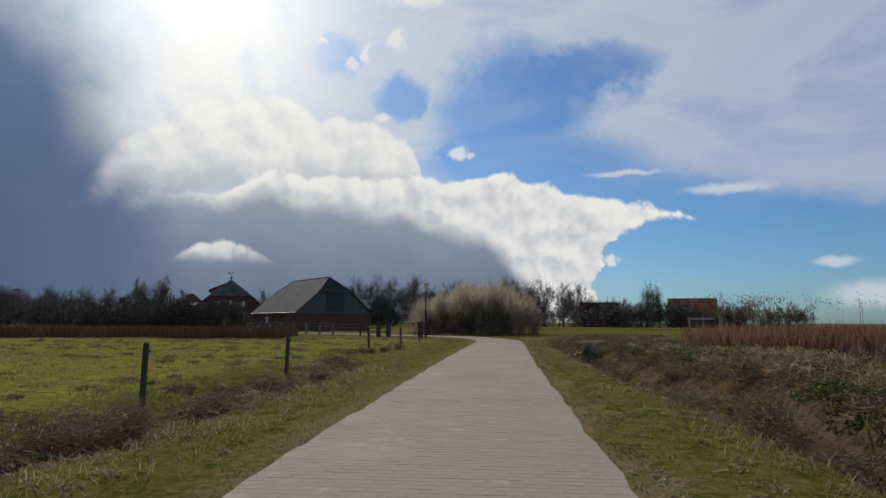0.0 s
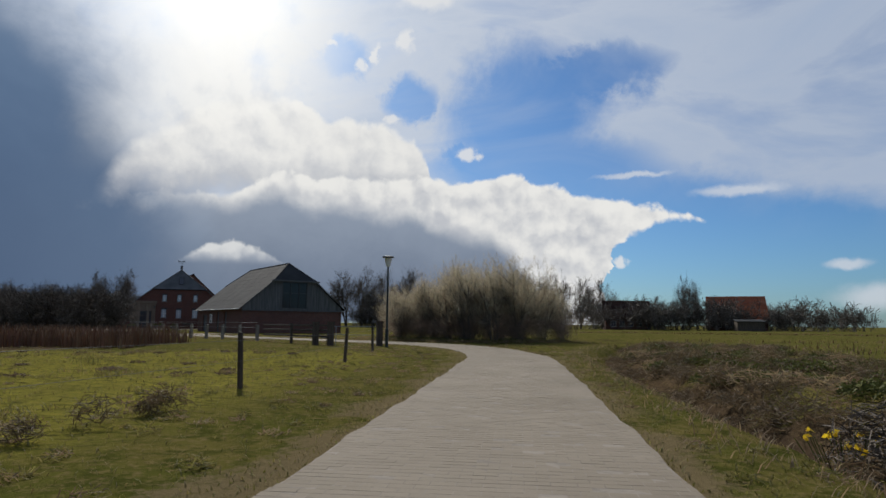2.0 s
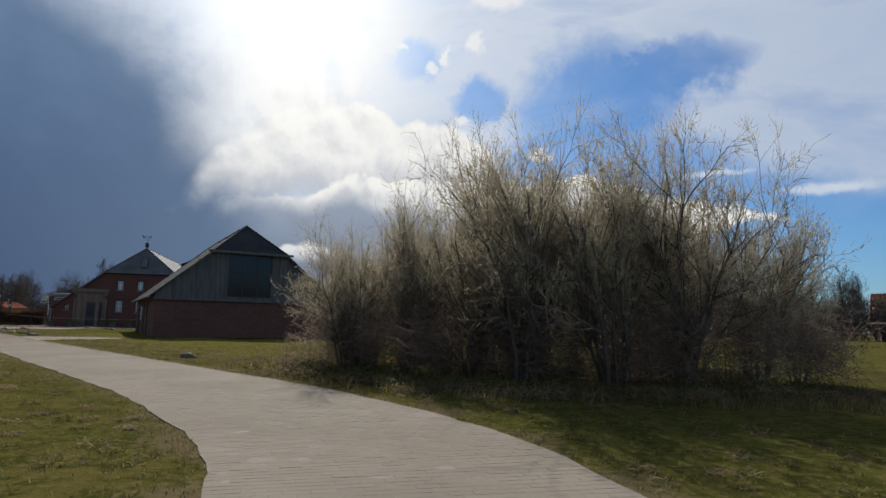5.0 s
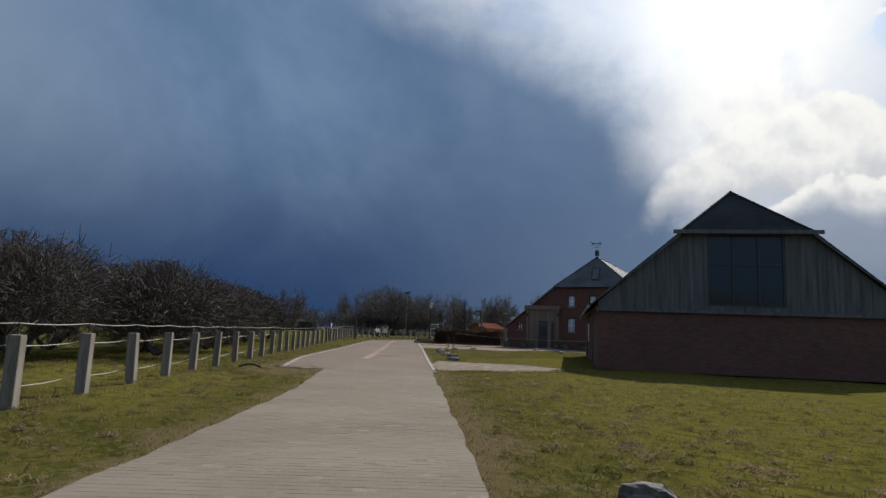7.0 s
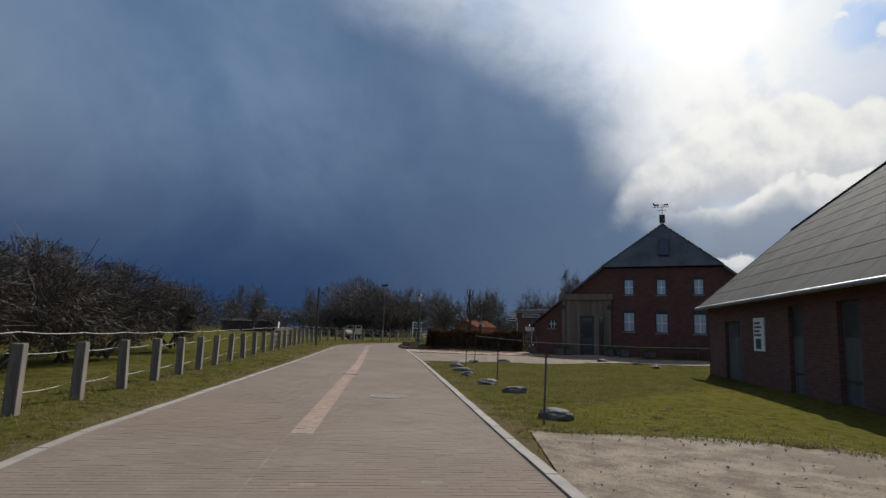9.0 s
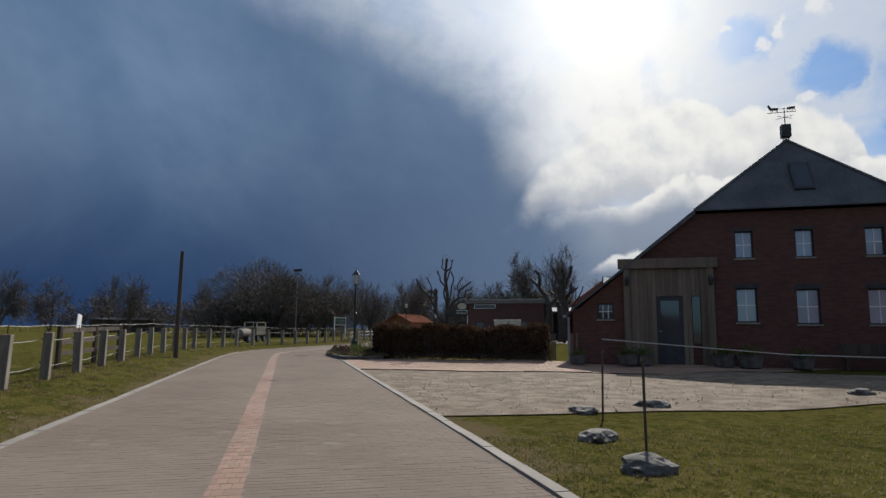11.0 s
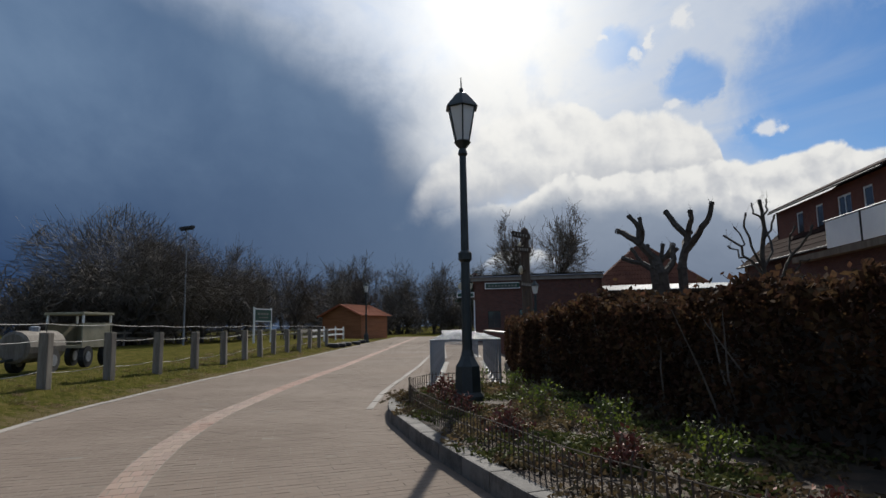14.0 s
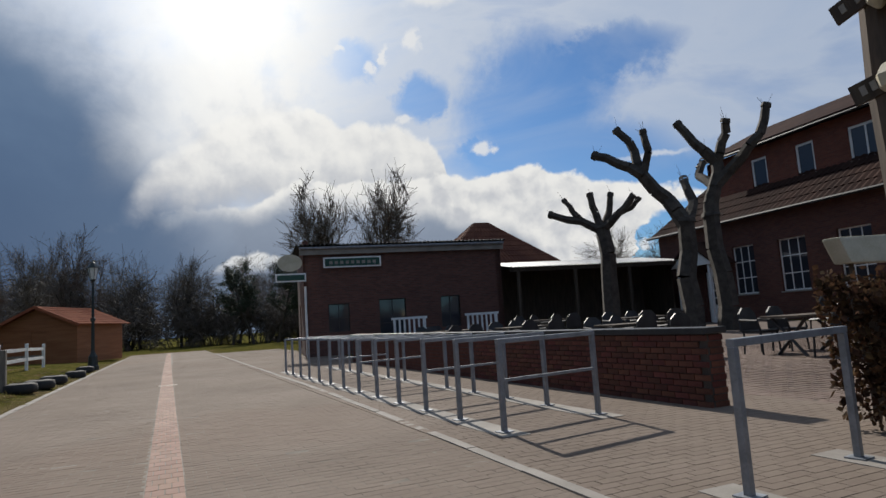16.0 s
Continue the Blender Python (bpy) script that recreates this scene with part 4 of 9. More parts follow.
# ---- hay barn: brick below, grey boards above, half-hipped sheet roof ----
BARN = pose(-0.5, 107.0, 0, 0, 0, 37.7)
barn = thing("barn", "old barn with brick base, grey weathered boarding and half-hipped sheet roof", "barn", BARN)
BW, BE, BR, BL, BS = 6.1, 2.6, 7.85, 17.3, 2.27          # half width, eave, ridge, length, hip setback
BK = (BR - BE) / BW
HZ = 5.75
hx = (BR - HZ) / BK
zt = lambda x: BR - BK * abs(x) - 0.10
W2 = 5.75
gm = pose(0, 0.28, 0)
part("brick_wall", wall([(-W2, 2.45), (W2, 2.45)], [], 0.3), M_WALL_B, barn, "dark red brick base", m=gm)
# boarding above, one board at a time
x = -W2
k = 0
while x < W2 - 0.02:
    w = min(0.19, W2 - x)
    x1 = x + w - 0.008
    t0, t1 = min(zt(x), HZ - 0.1), min(zt(x1), HZ - 0.1)
    lo = 2.46
    hi = None
    inside = -1.45 < x + w / 2 < 1.45
    segs = [(lo, None)] if not inside else [(lo, 2.72), (5.6, None)]
    mb = MB()
    for a, b in segs:
        if b is None:
            if min(t0, t1) > a + 0.02:
                mb.slab([(x, 0, a), (x, 0, t0), (x1, 0, t1), (x1, 0, a)], (0, 0.03, 0))
        else:
            mb.slab([(x, 0, a), (x, 0, b), (x1, 0, b), (x1, 0, a)], (0, 0.03, 0))
        if mb.v:
            part("board", mb, M_BOARD_G, barn, m=pose(0, 0.24 + 0.006 * (k % 2), 0))
        mb = MB()
    x += w
    k += 1
hatch = part("hayloft_glazing", MB().box(-1.45, 0.27, 2.72, 1.45, 0.31, 5.6), M_DARKGLASS, barn, "tall dark glazing")
for x in (-1.45, -0.52, 0.44, 1.37):
    part("mullion", MB().box(x, 0.22, 2.72, x + 0.08, 0.30, 5.6), M_BLACKFRAME, hatch)
for z in (2.72, 4.35, 5.53):
    part("transom", MB().box(-1.45, 0.225, z, 1.45, 0.295, z + 0.07), M_BLACKFRAME, hatch)
part("ledge_board", MB().box(-W2 - 0.1, 0.12, 2.40, W2 + 0.1, 0.27, 2.52), M_BOARD_G, barn)
part("hip_fascia", MB().box(-hx - 0.35, -0.16, HZ - 0.14, hx + 0.35, -0.10, HZ + 0.02), M_BOARD_G, barn)
# side walls and the back
side_holes = [(5.1, 0, 6.1, 2.3), (7.95, 0, 8.85, 2.3), (12.9, 0, 14.6, 2.0)]
sm = Matrix(((0, -1, 0, -W2), (-1, 0, 0, BL - 0.28), (0, 0, 1, 0), (0, 0, 0, 1)))
LW = BL - 0.56
sm = pose(-W2, LW + 0.28, 0, 0, 0, -90)
part("brick_wall", wall([(0, 2.75), (LW, 2.75)], [(LW - h[2], h[1], LW - h[0], h[3]) for h in side_holes], 0.3), M_WALL_B, barn, m=sm)
for h in side_holes:
    d = part("arched_door", MB().box(LW - h[2], 0.12, 0.02, LW - h[0], 0.18, h[3]), M_BOARD_G, barn, "grey plank door in a brick arch", m=sm)
    mid = LW - (h[0] + h[2]) / 2
    part("fanlight", MB().box(mid - 0.40, 0.105, 1.5, mid + 0.40, 0.118, h[3] - 0.06), M_BLACKFRAME, d)
    part("hinge", MB().box(mid - 0.4, 0.105, 0.5, mid + 0.2, 0.118, 0.56), M_IRON, d)
part("brick_wall", wall([(-LW, 2.75), (0, 2.75)], [], 0.3), M_WALL_B, barn, m=pose(W2, 0.28 + LW, 0, 0, 0, 90))
part("brick_wall", wall([(-W2, 2.5), (-hx, HZ - 0.2), (hx, HZ - 0.2), (W2, 2.5)], [], 0.3), M_WALL_B, barn, m=pose(0, BL - 0.28, 0, 0, 0, 180))


def half_hip_roof(parent, W, E, R, L, S, HZ, material, n, rows, name="roof_sheet", over=0.0):
    k = (R - E) / W
    hx = (R - HZ) / k
    fs, fh = S / L, (HZ - E) / (R - E)
    def inset(u):
        e = min(u, 1 - u)
        return (0.0, 1.0 if e >= fs else fh + (1 - fh) * e / fs)
    for sgn in (-1, 1):
        roof_sheets(parent, name, (sgn * W, 0, E), (0, L, 0), (-sgn * W, 0, R - E), n, material, rows, inset=inset)
    for y0, sg in ((0, 1), (L, -1)):
        h = MB()
        h.slab([(-hx, y0, HZ), (hx, y0, HZ), (0, y0 + sg * S, R)] if sg > 0 else [(hx, y0, HZ), (-hx, y0, HZ), (0, y0 + sg * S, R)], (0, 0, -0.05))
        part("hip_slope", h, material, parent)
    part("ridge_cap", MB().tube([(0, S, R - 0.01), (0, L - S, R - 0.01)], 0.09, 8), material, parent)
    for sg in (-1, 1):
        for y0, s2 in ((0, 1), (L, -1)):
            part("hip_cap", MB().tube([(sg * hx, y0, HZ), (0, y0 + s2 * S, R)], 0.07, 6), material, parent)
            part("verge_board", MB().slab([(sg * W, y0, E - 0.02), (sg * W, y0, E + 0.04), (sg * hx, y0, HZ + 0.03), (sg * hx, y0, HZ - 0.16)] if sg * s2 < 0 else [(sg * W, y0, E - 0.02), (sg * hx, y0, HZ - 0.16), (sg * hx, y0, HZ + 0.03), (sg * W, y0, E + 0.04)], (0, s2 * 0.03, 0)), M_BOARD_G, parent)
        part("gutter", MB().tube([(sg * (W + 0.05), 0, E - 0.05), (sg * (W + 0.05), L, E - 0.05)], 0.06, 8), M_GALV, parent)


half_hip_roof(barn, BW, BE, BR, BL, BS, HZ, M_ROOF_G, 18, 10)
poster = thing("poster", "white notice board with dark lettering lines on brick", "notice", BARN @ sm)
part("board", MB().box(LW - 11.5, -0.04, 1.05, LW - 10.6, -0.005, 2.05), M_WHITE, poster)
for z, w in ((1.86, 0.5), (1.74, 0.62), (1.62, 0.45), (1.5, 0.58)):
    part("text_bar", MB().box(LW - 11.4, -0.046, z, LW - 11.4 + w, -0.041, z + 0.06), M_BLACKFRAME, poster)
part("picture_block", MB().box(LW - 11.3, -0.046, 1.12, LW - 10.85, -0.041, 1.42), M_SIGN_G, poster)

# ---- farmhouse: red brick gable, half-hipped silver roof, oak porch ----
HOUSE = pose(-23.6, 129.0, 0, 0, 0, 21.5)
house = thing("farmhouse", "large red brick farmhouse with half-hipped sheet roof and oak porch", "house", HOUSE)
HW, HE, HR, HL, HS, HHZ = 8.5, 1.95, 8.86, 23.0, 1.86, 5.9
HK = (HR - HE) / HW
hhx = (HR - HHZ) / HK
hzt = lambda x: HR - HK * abs(x) - 0.12
W3 = 8.25
ups = [(-2.3, 4.05, -1.68, 5.06), (-0.3, 4.05, 0.3, 5.06), (1.9, 4.05, 2.5, 5.06)]
lows = [(-2.35, 1.7, -1.64, 2.95), (-0.38, 1.65, 0.38, 2.9), (1.85, 1.65, 2.6, 2.9), (4.3, 1.2, 5.1, 2.3)]
left_w = [(-7.3, 1.8, -6.7, 2.4)]
prof = [(-W3, hzt(W3)), (-hhx, HHZ - 0.12), (hhx, HHZ - 0.12), (W3, hzt(W3))]
hm = pose(0, 0.25, 0)
part("gable_wall", wall(prof, ups + lows + left_w, 0.32), M_WALL_H, house, "weathered red brick", m=hm)
for h in ups:
    window(house, *h, hm, 2, 2, M_BLACKFRAME, bars=M_WHITE, bar=0.05, glass=M_PALEGLASS)
    part("window_head", MB().box(h[0] - 0.08, -0.006, h[3] + 0.004, h[2] + 0.08, 0.1, h[3] + 0.10), M_BLACKFRAME, house, m=hm)
for h in lows:
    window(house, *h, hm, 2, 2, M_BLACKFRAME, bars=M_WHITE, bar=0.05, glass=M_PALEGLASS)
    part("window_arch", MB().slab([(h[0] - 0.1, 0, h[3] + 0.004), (h[0] - 0.02, 0, h[3] + 0.17), (h[2] + 0.02, 0, h[3] + 0.17), (h[2] + 0.1, 0, h[3] + 0.004)], (0, -0.008, 0)), M_BLACKFRAME, house, m=hm)
window(house, *left_w[0], hm, 3, 2, M_BLACKFRAME, bars=M_WHITE)
part("side_wall", wall([(0, 2.2), (HL - 0.5, 2.2)], [], 0.3), M_WALL_H, house, m=pose(-W3, HL - 0.25, 0, 0, 0, -90))
part("side_wall", wall([(0, 2.2), (HL - 0.5, 2.2)], [], 0.3), M_WALL_H, house, m=pose(W3, 0.25, 0, 0, 0, 90))
part("rear_wall", wall(prof, [], 0.32), M_WALL_H, house, m=pose(0, HL - 0.25, 0, 0, 0, 180))
half_hip_roof(house, HW, HE, HR, HL, HS, HHZ, M_ROOF_S, 23, 12)
# skylight in the hip
sl = (HR - HHZ) / HS
hipm = Matrix.Translation((0, 0, HHZ)) @ pose(0, 0, 0, math.degrees(math.atan2(HR - HHZ, HS)))
sk = part("roof_window", MB().box(-0.18, 0.75, 0.0, 0.50, 2.10, 0.09), M_BLACKFRAME, house, "dark framed roof window", m=hipm)
part("pane", MB().box(-0.11, 0.83, 0.085, 0.43, 2.02, 0.098), M_GLASS, sk)
# oak porch
px0, px1, pz = -6.3, -3.1, 3.82
porch = part("porch", MB().box(px0, -0.20, 0, px0 + 0.24, 0.05, pz - 0.1).box(px1 - 0.24, -0.20, 0, px1, 0.05, pz - 0.1).box(px0 - 0.2, -0.24, pz - 0.1, px1 + 0.15, 0.05, pz + 0.28), M_BOARD_W, house, "oak framed porch front", m=hm, bevel=0.012)
xx = px0 + 0.25
while xx < px1 - 0.3:
    lo = 2.67 if -5.27 < xx < -4.2 or -3.98 < xx < -3.6 else 0.02
    part("porch_board", MB().box(xx, -0.10, lo, xx + 0.145, -0.07 + 0.004 * (int(xx * 30) % 2), pz - 0.12), M_BOARD_W, porch)
    xx += 0.155
door = part("door", MB().box(-5.12, -0.11, 0.05, -4.2, -0.06, 2.65), M_BLACKFRAME, porch, "dark glazed front door")
part("door_glass", MB().box(-4.98, -0.122, 1.25, -4.34, -0.112, 2.5), M_GLASS, door)
part("handle", MB().tube([(-5.06, -0.16, 1.35), (-4.94, -0.16, 1.35)], 0.012, 6), M_GALV, door)
part("side_light", MB().box(-3.87, -0.115, 0.9, -3.6, -0.075, 2.65), M_GLASS, porch)
for x in (px0 + 0.12, px1 - 0.12):
    l = part("wall_lantern", MB().lathe([(0.02, 3.05), (0.07, 3.1), (0.09, 3.3), (0.03, 3.42)], 8, (x, -0.30)), M_IRON, house, "small black wall lantern", m=hm)
# chimney, weathervane
ch = part("vane_post", MB().box(-0.17, HS - 0.17, HR + 0.12, 0.17, HS + 0.17, HR + 0.62).tube([(-0.1, HS, HR - 0.1), (-0.1, HS, HR + 0.13)], 0.025, 5).tube([(0.1, HS, HR - 0.1), (0.1, HS, HR + 0.13)], 0.025, 5), M_BLACKFRAME, house, "small dark turret under the weathervane", bevel=0.015)
part("rod", MB().tube([(0, HS, HR + 0.6), (0, HS, HR + 1.35)], 0.018, 6), M_IRON, ch)
vz = HR + 1.16
vane = MB().tube([(-0.62, HS, vz), (0.42, HS, vz)], 0.014, 5)
vane.slab([(0.10, HS, vz + 0.10), (0.38, HS, vz + 0.12), (0.40, HS, vz + 0.22), (0.12, HS, vz + 0.20)], (0, 0.02, 0))                     # cart body
vane.slab([(-0.50, HS, vz + 0.10), (-0.22, HS, vz + 0.10), (-0.20, HS, vz + 0.20), (-0.46, HS, vz + 0.21), (-0.54, HS, vz + 0.34), (-0.60, HS, vz + 0.31), (-0.55, HS, vz + 0.18)], (0, 0.02, 0))   # draught horse
for vx in (-0.46, -0.40, -0.28, -0.23):
    vane.tube([(vx, HS + 0.01, vz + 0.11), (vx - 0.02, HS + 0.01, vz)], 0.011, 4)
vane.tube([(-0.22, HS + 0.01, vz + 0.15), (0.12, HS + 0.01, vz + 0.15)], 0.009, 4)
part("vane", vane, M_IRON, ch, "dark sheet weathervane of a horse and cart")
for vx in (0.16, 0.34):
    part("vane_wheel", MB().tube([(vx + 0.06 * math.cos(q * math.pi / 5), HS + 0.01, vz + 0.06 + 0.06 * math.sin(q * math.pi / 5)) for q in range(11)], 0.010, 4), M_IRON, ch)
part("vane_arm", MB().tube([(-0.3, HS - 0.2, HR + 0.95), (0.3, HS + 0.2, HR + 0.95)], 0.010, 5).tube([(0.25, HS - 0.2, HR + 0.95), (-0.25, HS + 0.2, HR + 0.95)], 0.010, 5), M_IRON, ch)


def on_roof(s, y, up=0.0):
    return (s, y, HR - HK * abs(s) + up)


# balconies cut into the roof, with opal panels
for y0, y1, s in ((11.2, 15.6, -6.7),):
    b = part("roof_balcony", MB().box(s, y0, HR - HK * abs(s) - 0.05, s + 2.0, y1, HR - HK * abs(s) + 0.05), M_ROOF_G, house, "roof balcony with milky panels")
    z = HR - HK * abs(s)
    n = 4
    for k in range(n):
        ya, yb = y0 + (y1 - y0) * k / n, y0 + (y1 - y0) * (k + 1) / n
        part("panel", MB().box(s, ya + 0.03, z + 0.1, s + 0.02, yb - 0.03, z + 1.0), M_PANEL, b, "milky balcony panel")
        part("post", MB().box(s - 0.02, ya - 0.025, z, s + 0.03, ya + 0.025, z + 1.05), M_BLACKFRAME, b)
    for yy in (y0, y1):
        part("panel", MB().slab([(s, yy, z + 0.1), (s, yy, z + 1.0), (s + 1.1, yy, z + 1.0), (s + 0.15, yy, z + 0.1)], (0, 0.02, 0)), M_PANEL, b)
    part("rail", MB().tube([(s, y0, z + 1.04), (s, y1, z + 1.04)], 0.025, 6), M_BLACKFRAME, b)
for s, y in ((-6.4, 5.2), (-5.3, 10.2), (-2.2, 6.0), (-1.0, 12), (-1.0, 17)):
    a = on_roof(s, y, -0.1)
    part("vent_pipe", MB().tube([a, (a[0], a[1], a[2] + 0.55)], 0.07, 8).tube([(a[0], a[1], a[2] + 0.5), (a[0], a[1], a[2] + 0.62)], 0.10, 8), M_BLACKFRAME, house)
for s, y in ((-3.6, 8.5), (-4.4, 14.5)):
    a, c = on_roof(s, y, 0.07), on_roof(s + 1.0, y, 0.07)
    rw = part("roof_window", MB().slab([a, (a[0], y + 0.9, a[2]), (c[0], y + 0.9, c[2]), c], (-0.05, 0, 0.06)), M_BLACKFRAME, house)
part("downpipe", MB().tube([(-HW + 0.1, 0.12, 0.02), (-HW + 0.1, 0.12, HE - 0.05)], 0.045, 8), M_GALV, house)

# ---- flat annex and the dwelling end beyond it ----
annex = part("annex", MB().box(-7.7, HL + 0.02, 0, 2.0, HL + 6.5, 3.75), M_WALL_H, house, "brick annex with a flat roof")
part("annex_roof", MB().box(-8.1, HL - 1.6, 3.76, 2.2, HL + 6.8, 4.02), M_BOARD_W, annex)
for k in range(2):
    ya, yb = HL - 1.4 + k * 2.7, HL + 1.25 + k * 2.7
    part("panel", MB().box(-7.9, ya + 0.03, 4.1, -7.87, yb - 0.02, 5.2), M_PANEL, annex, "milky balcony panel")
    part("post", MB().box(-7.93, ya - 0.03, 4.02, -7.86, ya + 0.02, 5.25), M_BLACKFRAME, annex)
part("rail", MB().tube([(-7.9, HL - 1.4, 5.25), (-7.9, HL + 4.0, 5.25)], 0.03, 6), M_GALV, annex)
part("panel", MB().box(-7.86, HL - 1.42, 4.1, -5.2, HL - 1.39, 5.2), M_PANEL, annex)
inn = thing("dwelling_house", "red brick dwelling with brown tiled hipped roof and long dormer", "house", HOUSE)
DX, D0, D1, DE, DR = -4.6, 30.0, 45.5, 5.0, 10.2
dw = 10.4                                                      # depth of the house
wm = pose(DX, D1, 0, 0, 0, -90)                                # local x runs from the far end to the near end
LD = D1 - D0
gw = [(3.2, 0.0, 4.3, 2.9), (5.2, 1.5, 6.5, 3.7), (7.8, 1.5, 9.2, 3.7), (10.6, 1.5, 12.0, 3.7)]
part("front_wall", wall([(0, DE - 0.05), (LD, DE - 0.05)], gw, 0.3), M_WALL_H, inn, m=wm)
for h in gw[1:]:
    window(inn, *h, wm, 3, 3, M_WHITE, bar=0.06)
part("end_wall", wall([(0, DE - 0.05), (dw, DE - 0.05)], [(2, 1.2, 3, 2.6), (5, 1.2, 6, 2.6)], 0.3), M_WALL_H, inn, m=pose(DX + dw, D1, 0, 0, 0, 180))
part("rear_wall", wall([(0, DE - 0.05), (LD, DE - 0.05)], [], 0.3), M_WALL_H, inn, m=pose(DX + dw, D0, 0, 0, 0, 90))
pd = part("entrance", MB().box(3.25, 0.1, 0.05, 4.25, 0.16, 2.7), M_WHITE, inn, "white door with small panes", m=wm)
for i in range(3):
    for j in range(4):
        part("pane", MB().box(3.4 + i * 0.24, 0.088, 1.1 + j * 0.36, 3.6 + i * 0.24, 0.098, 1.4 + j * 0.36), M_GLASS, pd)
for x in (2.6, 4.75):
    part("porch_post", MB().box(x, -1.1, 0, x + 0.14, -0.96, 3.0), M_WHITE, inn, m=wm)
part("porch_gable", MB().slab([(2.3, -1.2, 3.0), (5.2, -1.2, 3.0), (3.75, -1.2, 4.0)], (0, 0.12, 0)), M_WHITE, inn, m=wm)
part("porch_roof", MB().slab([(2.1, -1.3, 2.95), (3.75, -1.3, 4.12), (3.75, 0.0, 4.12), (2.1, 0.0, 2.95)], (0, 0, 0.07)).slab([(3.75, -1.3, 4.12), (5.4, -1.3, 2.95), (5.4, 0.0, 2.95), (3.75, 0.0, 4.12)], (0, 0, 0.07)), M_ROOF_D, inn, m=wm)


def pantile_slope(parent, corner, along, up, nu, nv, material, trap=None):
    """A slope of pantiles as one corrugated, stepped sheet of rows. trap(v): fractions along the eave between which the row lies."""
    corner, along, up = Vector(corner), Vector(along), Vector(up)
    nrm = along.cross(up).normalized()
    if nrm.z < 0:
        nrm = -nrm
    for r in range(nv):
        a0, a1 = trap(r / nv) if trap else (0.0, 1.0)
        b0, b1 = trap((r + 1) / nv) if trap else (0.0, 1.0)
        mb = MB()
        n = max(int(nu * (a1 - a0)) * 2, 2)
        for k in range(n + 1):
            f = k / n
            w = 0.035 if k % 2 else 0.0
            p = corner + along * (a0 + (a1 - a0) * f) + up * (r / nv) + nrm * (w + 0.03)
            q = corner + along * (b0 + (b1 - b0) * f) + up * ((r + 1.05) / nv) + nrm * w
            mb.v += [tuple(p), tuple(q), tuple(p - nrm * 0.05)]
        for k in range(n):
            i = k * 3
            mb.f += [(i, i + 3, i + 4, i + 1), (i + 2, i + 5, i + 3, i)]
        part("roof_course", mb, material, parent)


half = dw / 2
ridge_in = 4.4
pantile_slope(inn, (DX - 0.35, D1 + 0.35, DE - 0.1), (0, -(LD + 0.35), 0), (half + 0.35, 0, DR - DE + 0.1), 50, 14, M_ROOF_D, trap=lambda v: (v * ridge_in / LD, 1.0))
pantile_slope(inn, (DX + dw + 0.35, D0, DE - 0.1), (0, LD + 0.35, 0), (-half - 0.35, 0, DR - DE + 0.1), 50, 14, M_ROOF_D, trap=lambda v: (0.0, 1 - v * ridge_in / LD))
pantile_slope(inn, (DX + dw + 0.35, D1 + 0.35, DE - 0.1), (-dw - 0.7, 0, 0), (0, -ridge_in - 0.35, DR - DE + 0.1), 36, 14, M_ROOF_D, trap=lambda v: (v * 0.5, 1 - v * 0.5))
part("gutter", MB().tube([(DX - 0.42, D0, DE - 0.12), (DX - 0.42, D1 + 0.4, DE - 0.12)], 0.07, 8), M_BLACKFRAME, inn)
# near gable, above the annex
part("gable_wall", wall([(0, DE), (half, DR - 0.15), (dw, DE)], [], 0.3, base=3.0), M_WALL_H, inn, m=pose(DX, D0, 0))
# long dormer with the upper windows
dm = pose(-3.4, 42.6, 0, 0, 0, -90)
ud = [(2.84 + 2.47 * k, 6.36, 3.74 + 2.47 * k + (0.5 if k == 2 else 0), 7.73) for k in range(4)]
dorm = part("dormer", wall([(0, 8.25), (12.6, 8.25)], ud, 0.25, base=5.7), M_DORMER, inn, "bright red brick dormer front", m=dm)
for h in ud:
    window(inn, *h, dm, 2 if h[2] - h[0] > 1.2 else 1, 1, M_WHITE, bar=0.10, depth=0.05)
part("dormer_cheek", MB().slab([(-3.4, 30.0, 6.2), (0.7, 30.0, 9.95), (0.6, 30.0, 10.1), (-3.4, 30.0, 8.25)], (0, 0.2, 0)), M_DORMER, inn, "red brick end of the dormer")
part("dormer_cheek", MB().slab([(-3.4, 42.6, 5.7), (-3.4, 42.6, 8.25), (0.6, 42.6, 9.6), (0.6, 42.6, 9.0)], (0, -0.2, 0)), M_ROOF_D, inn)
part("dormer_roof", MB().slab([(-3.75, 42.9, 8.26), (-3.75, 29.9, 8.26), (0.7, 29.9, 10.25), (0.7, 42.9, 10.25)], (0, 0, 0.14)), M_ROOF_D, inn)
part("dormer_gutter", MB().tube([(-3.8, 29.9, 8.24), (-3.8, 42.9, 8.24)], 0.06, 8), M_BLACKFRAME, inn)

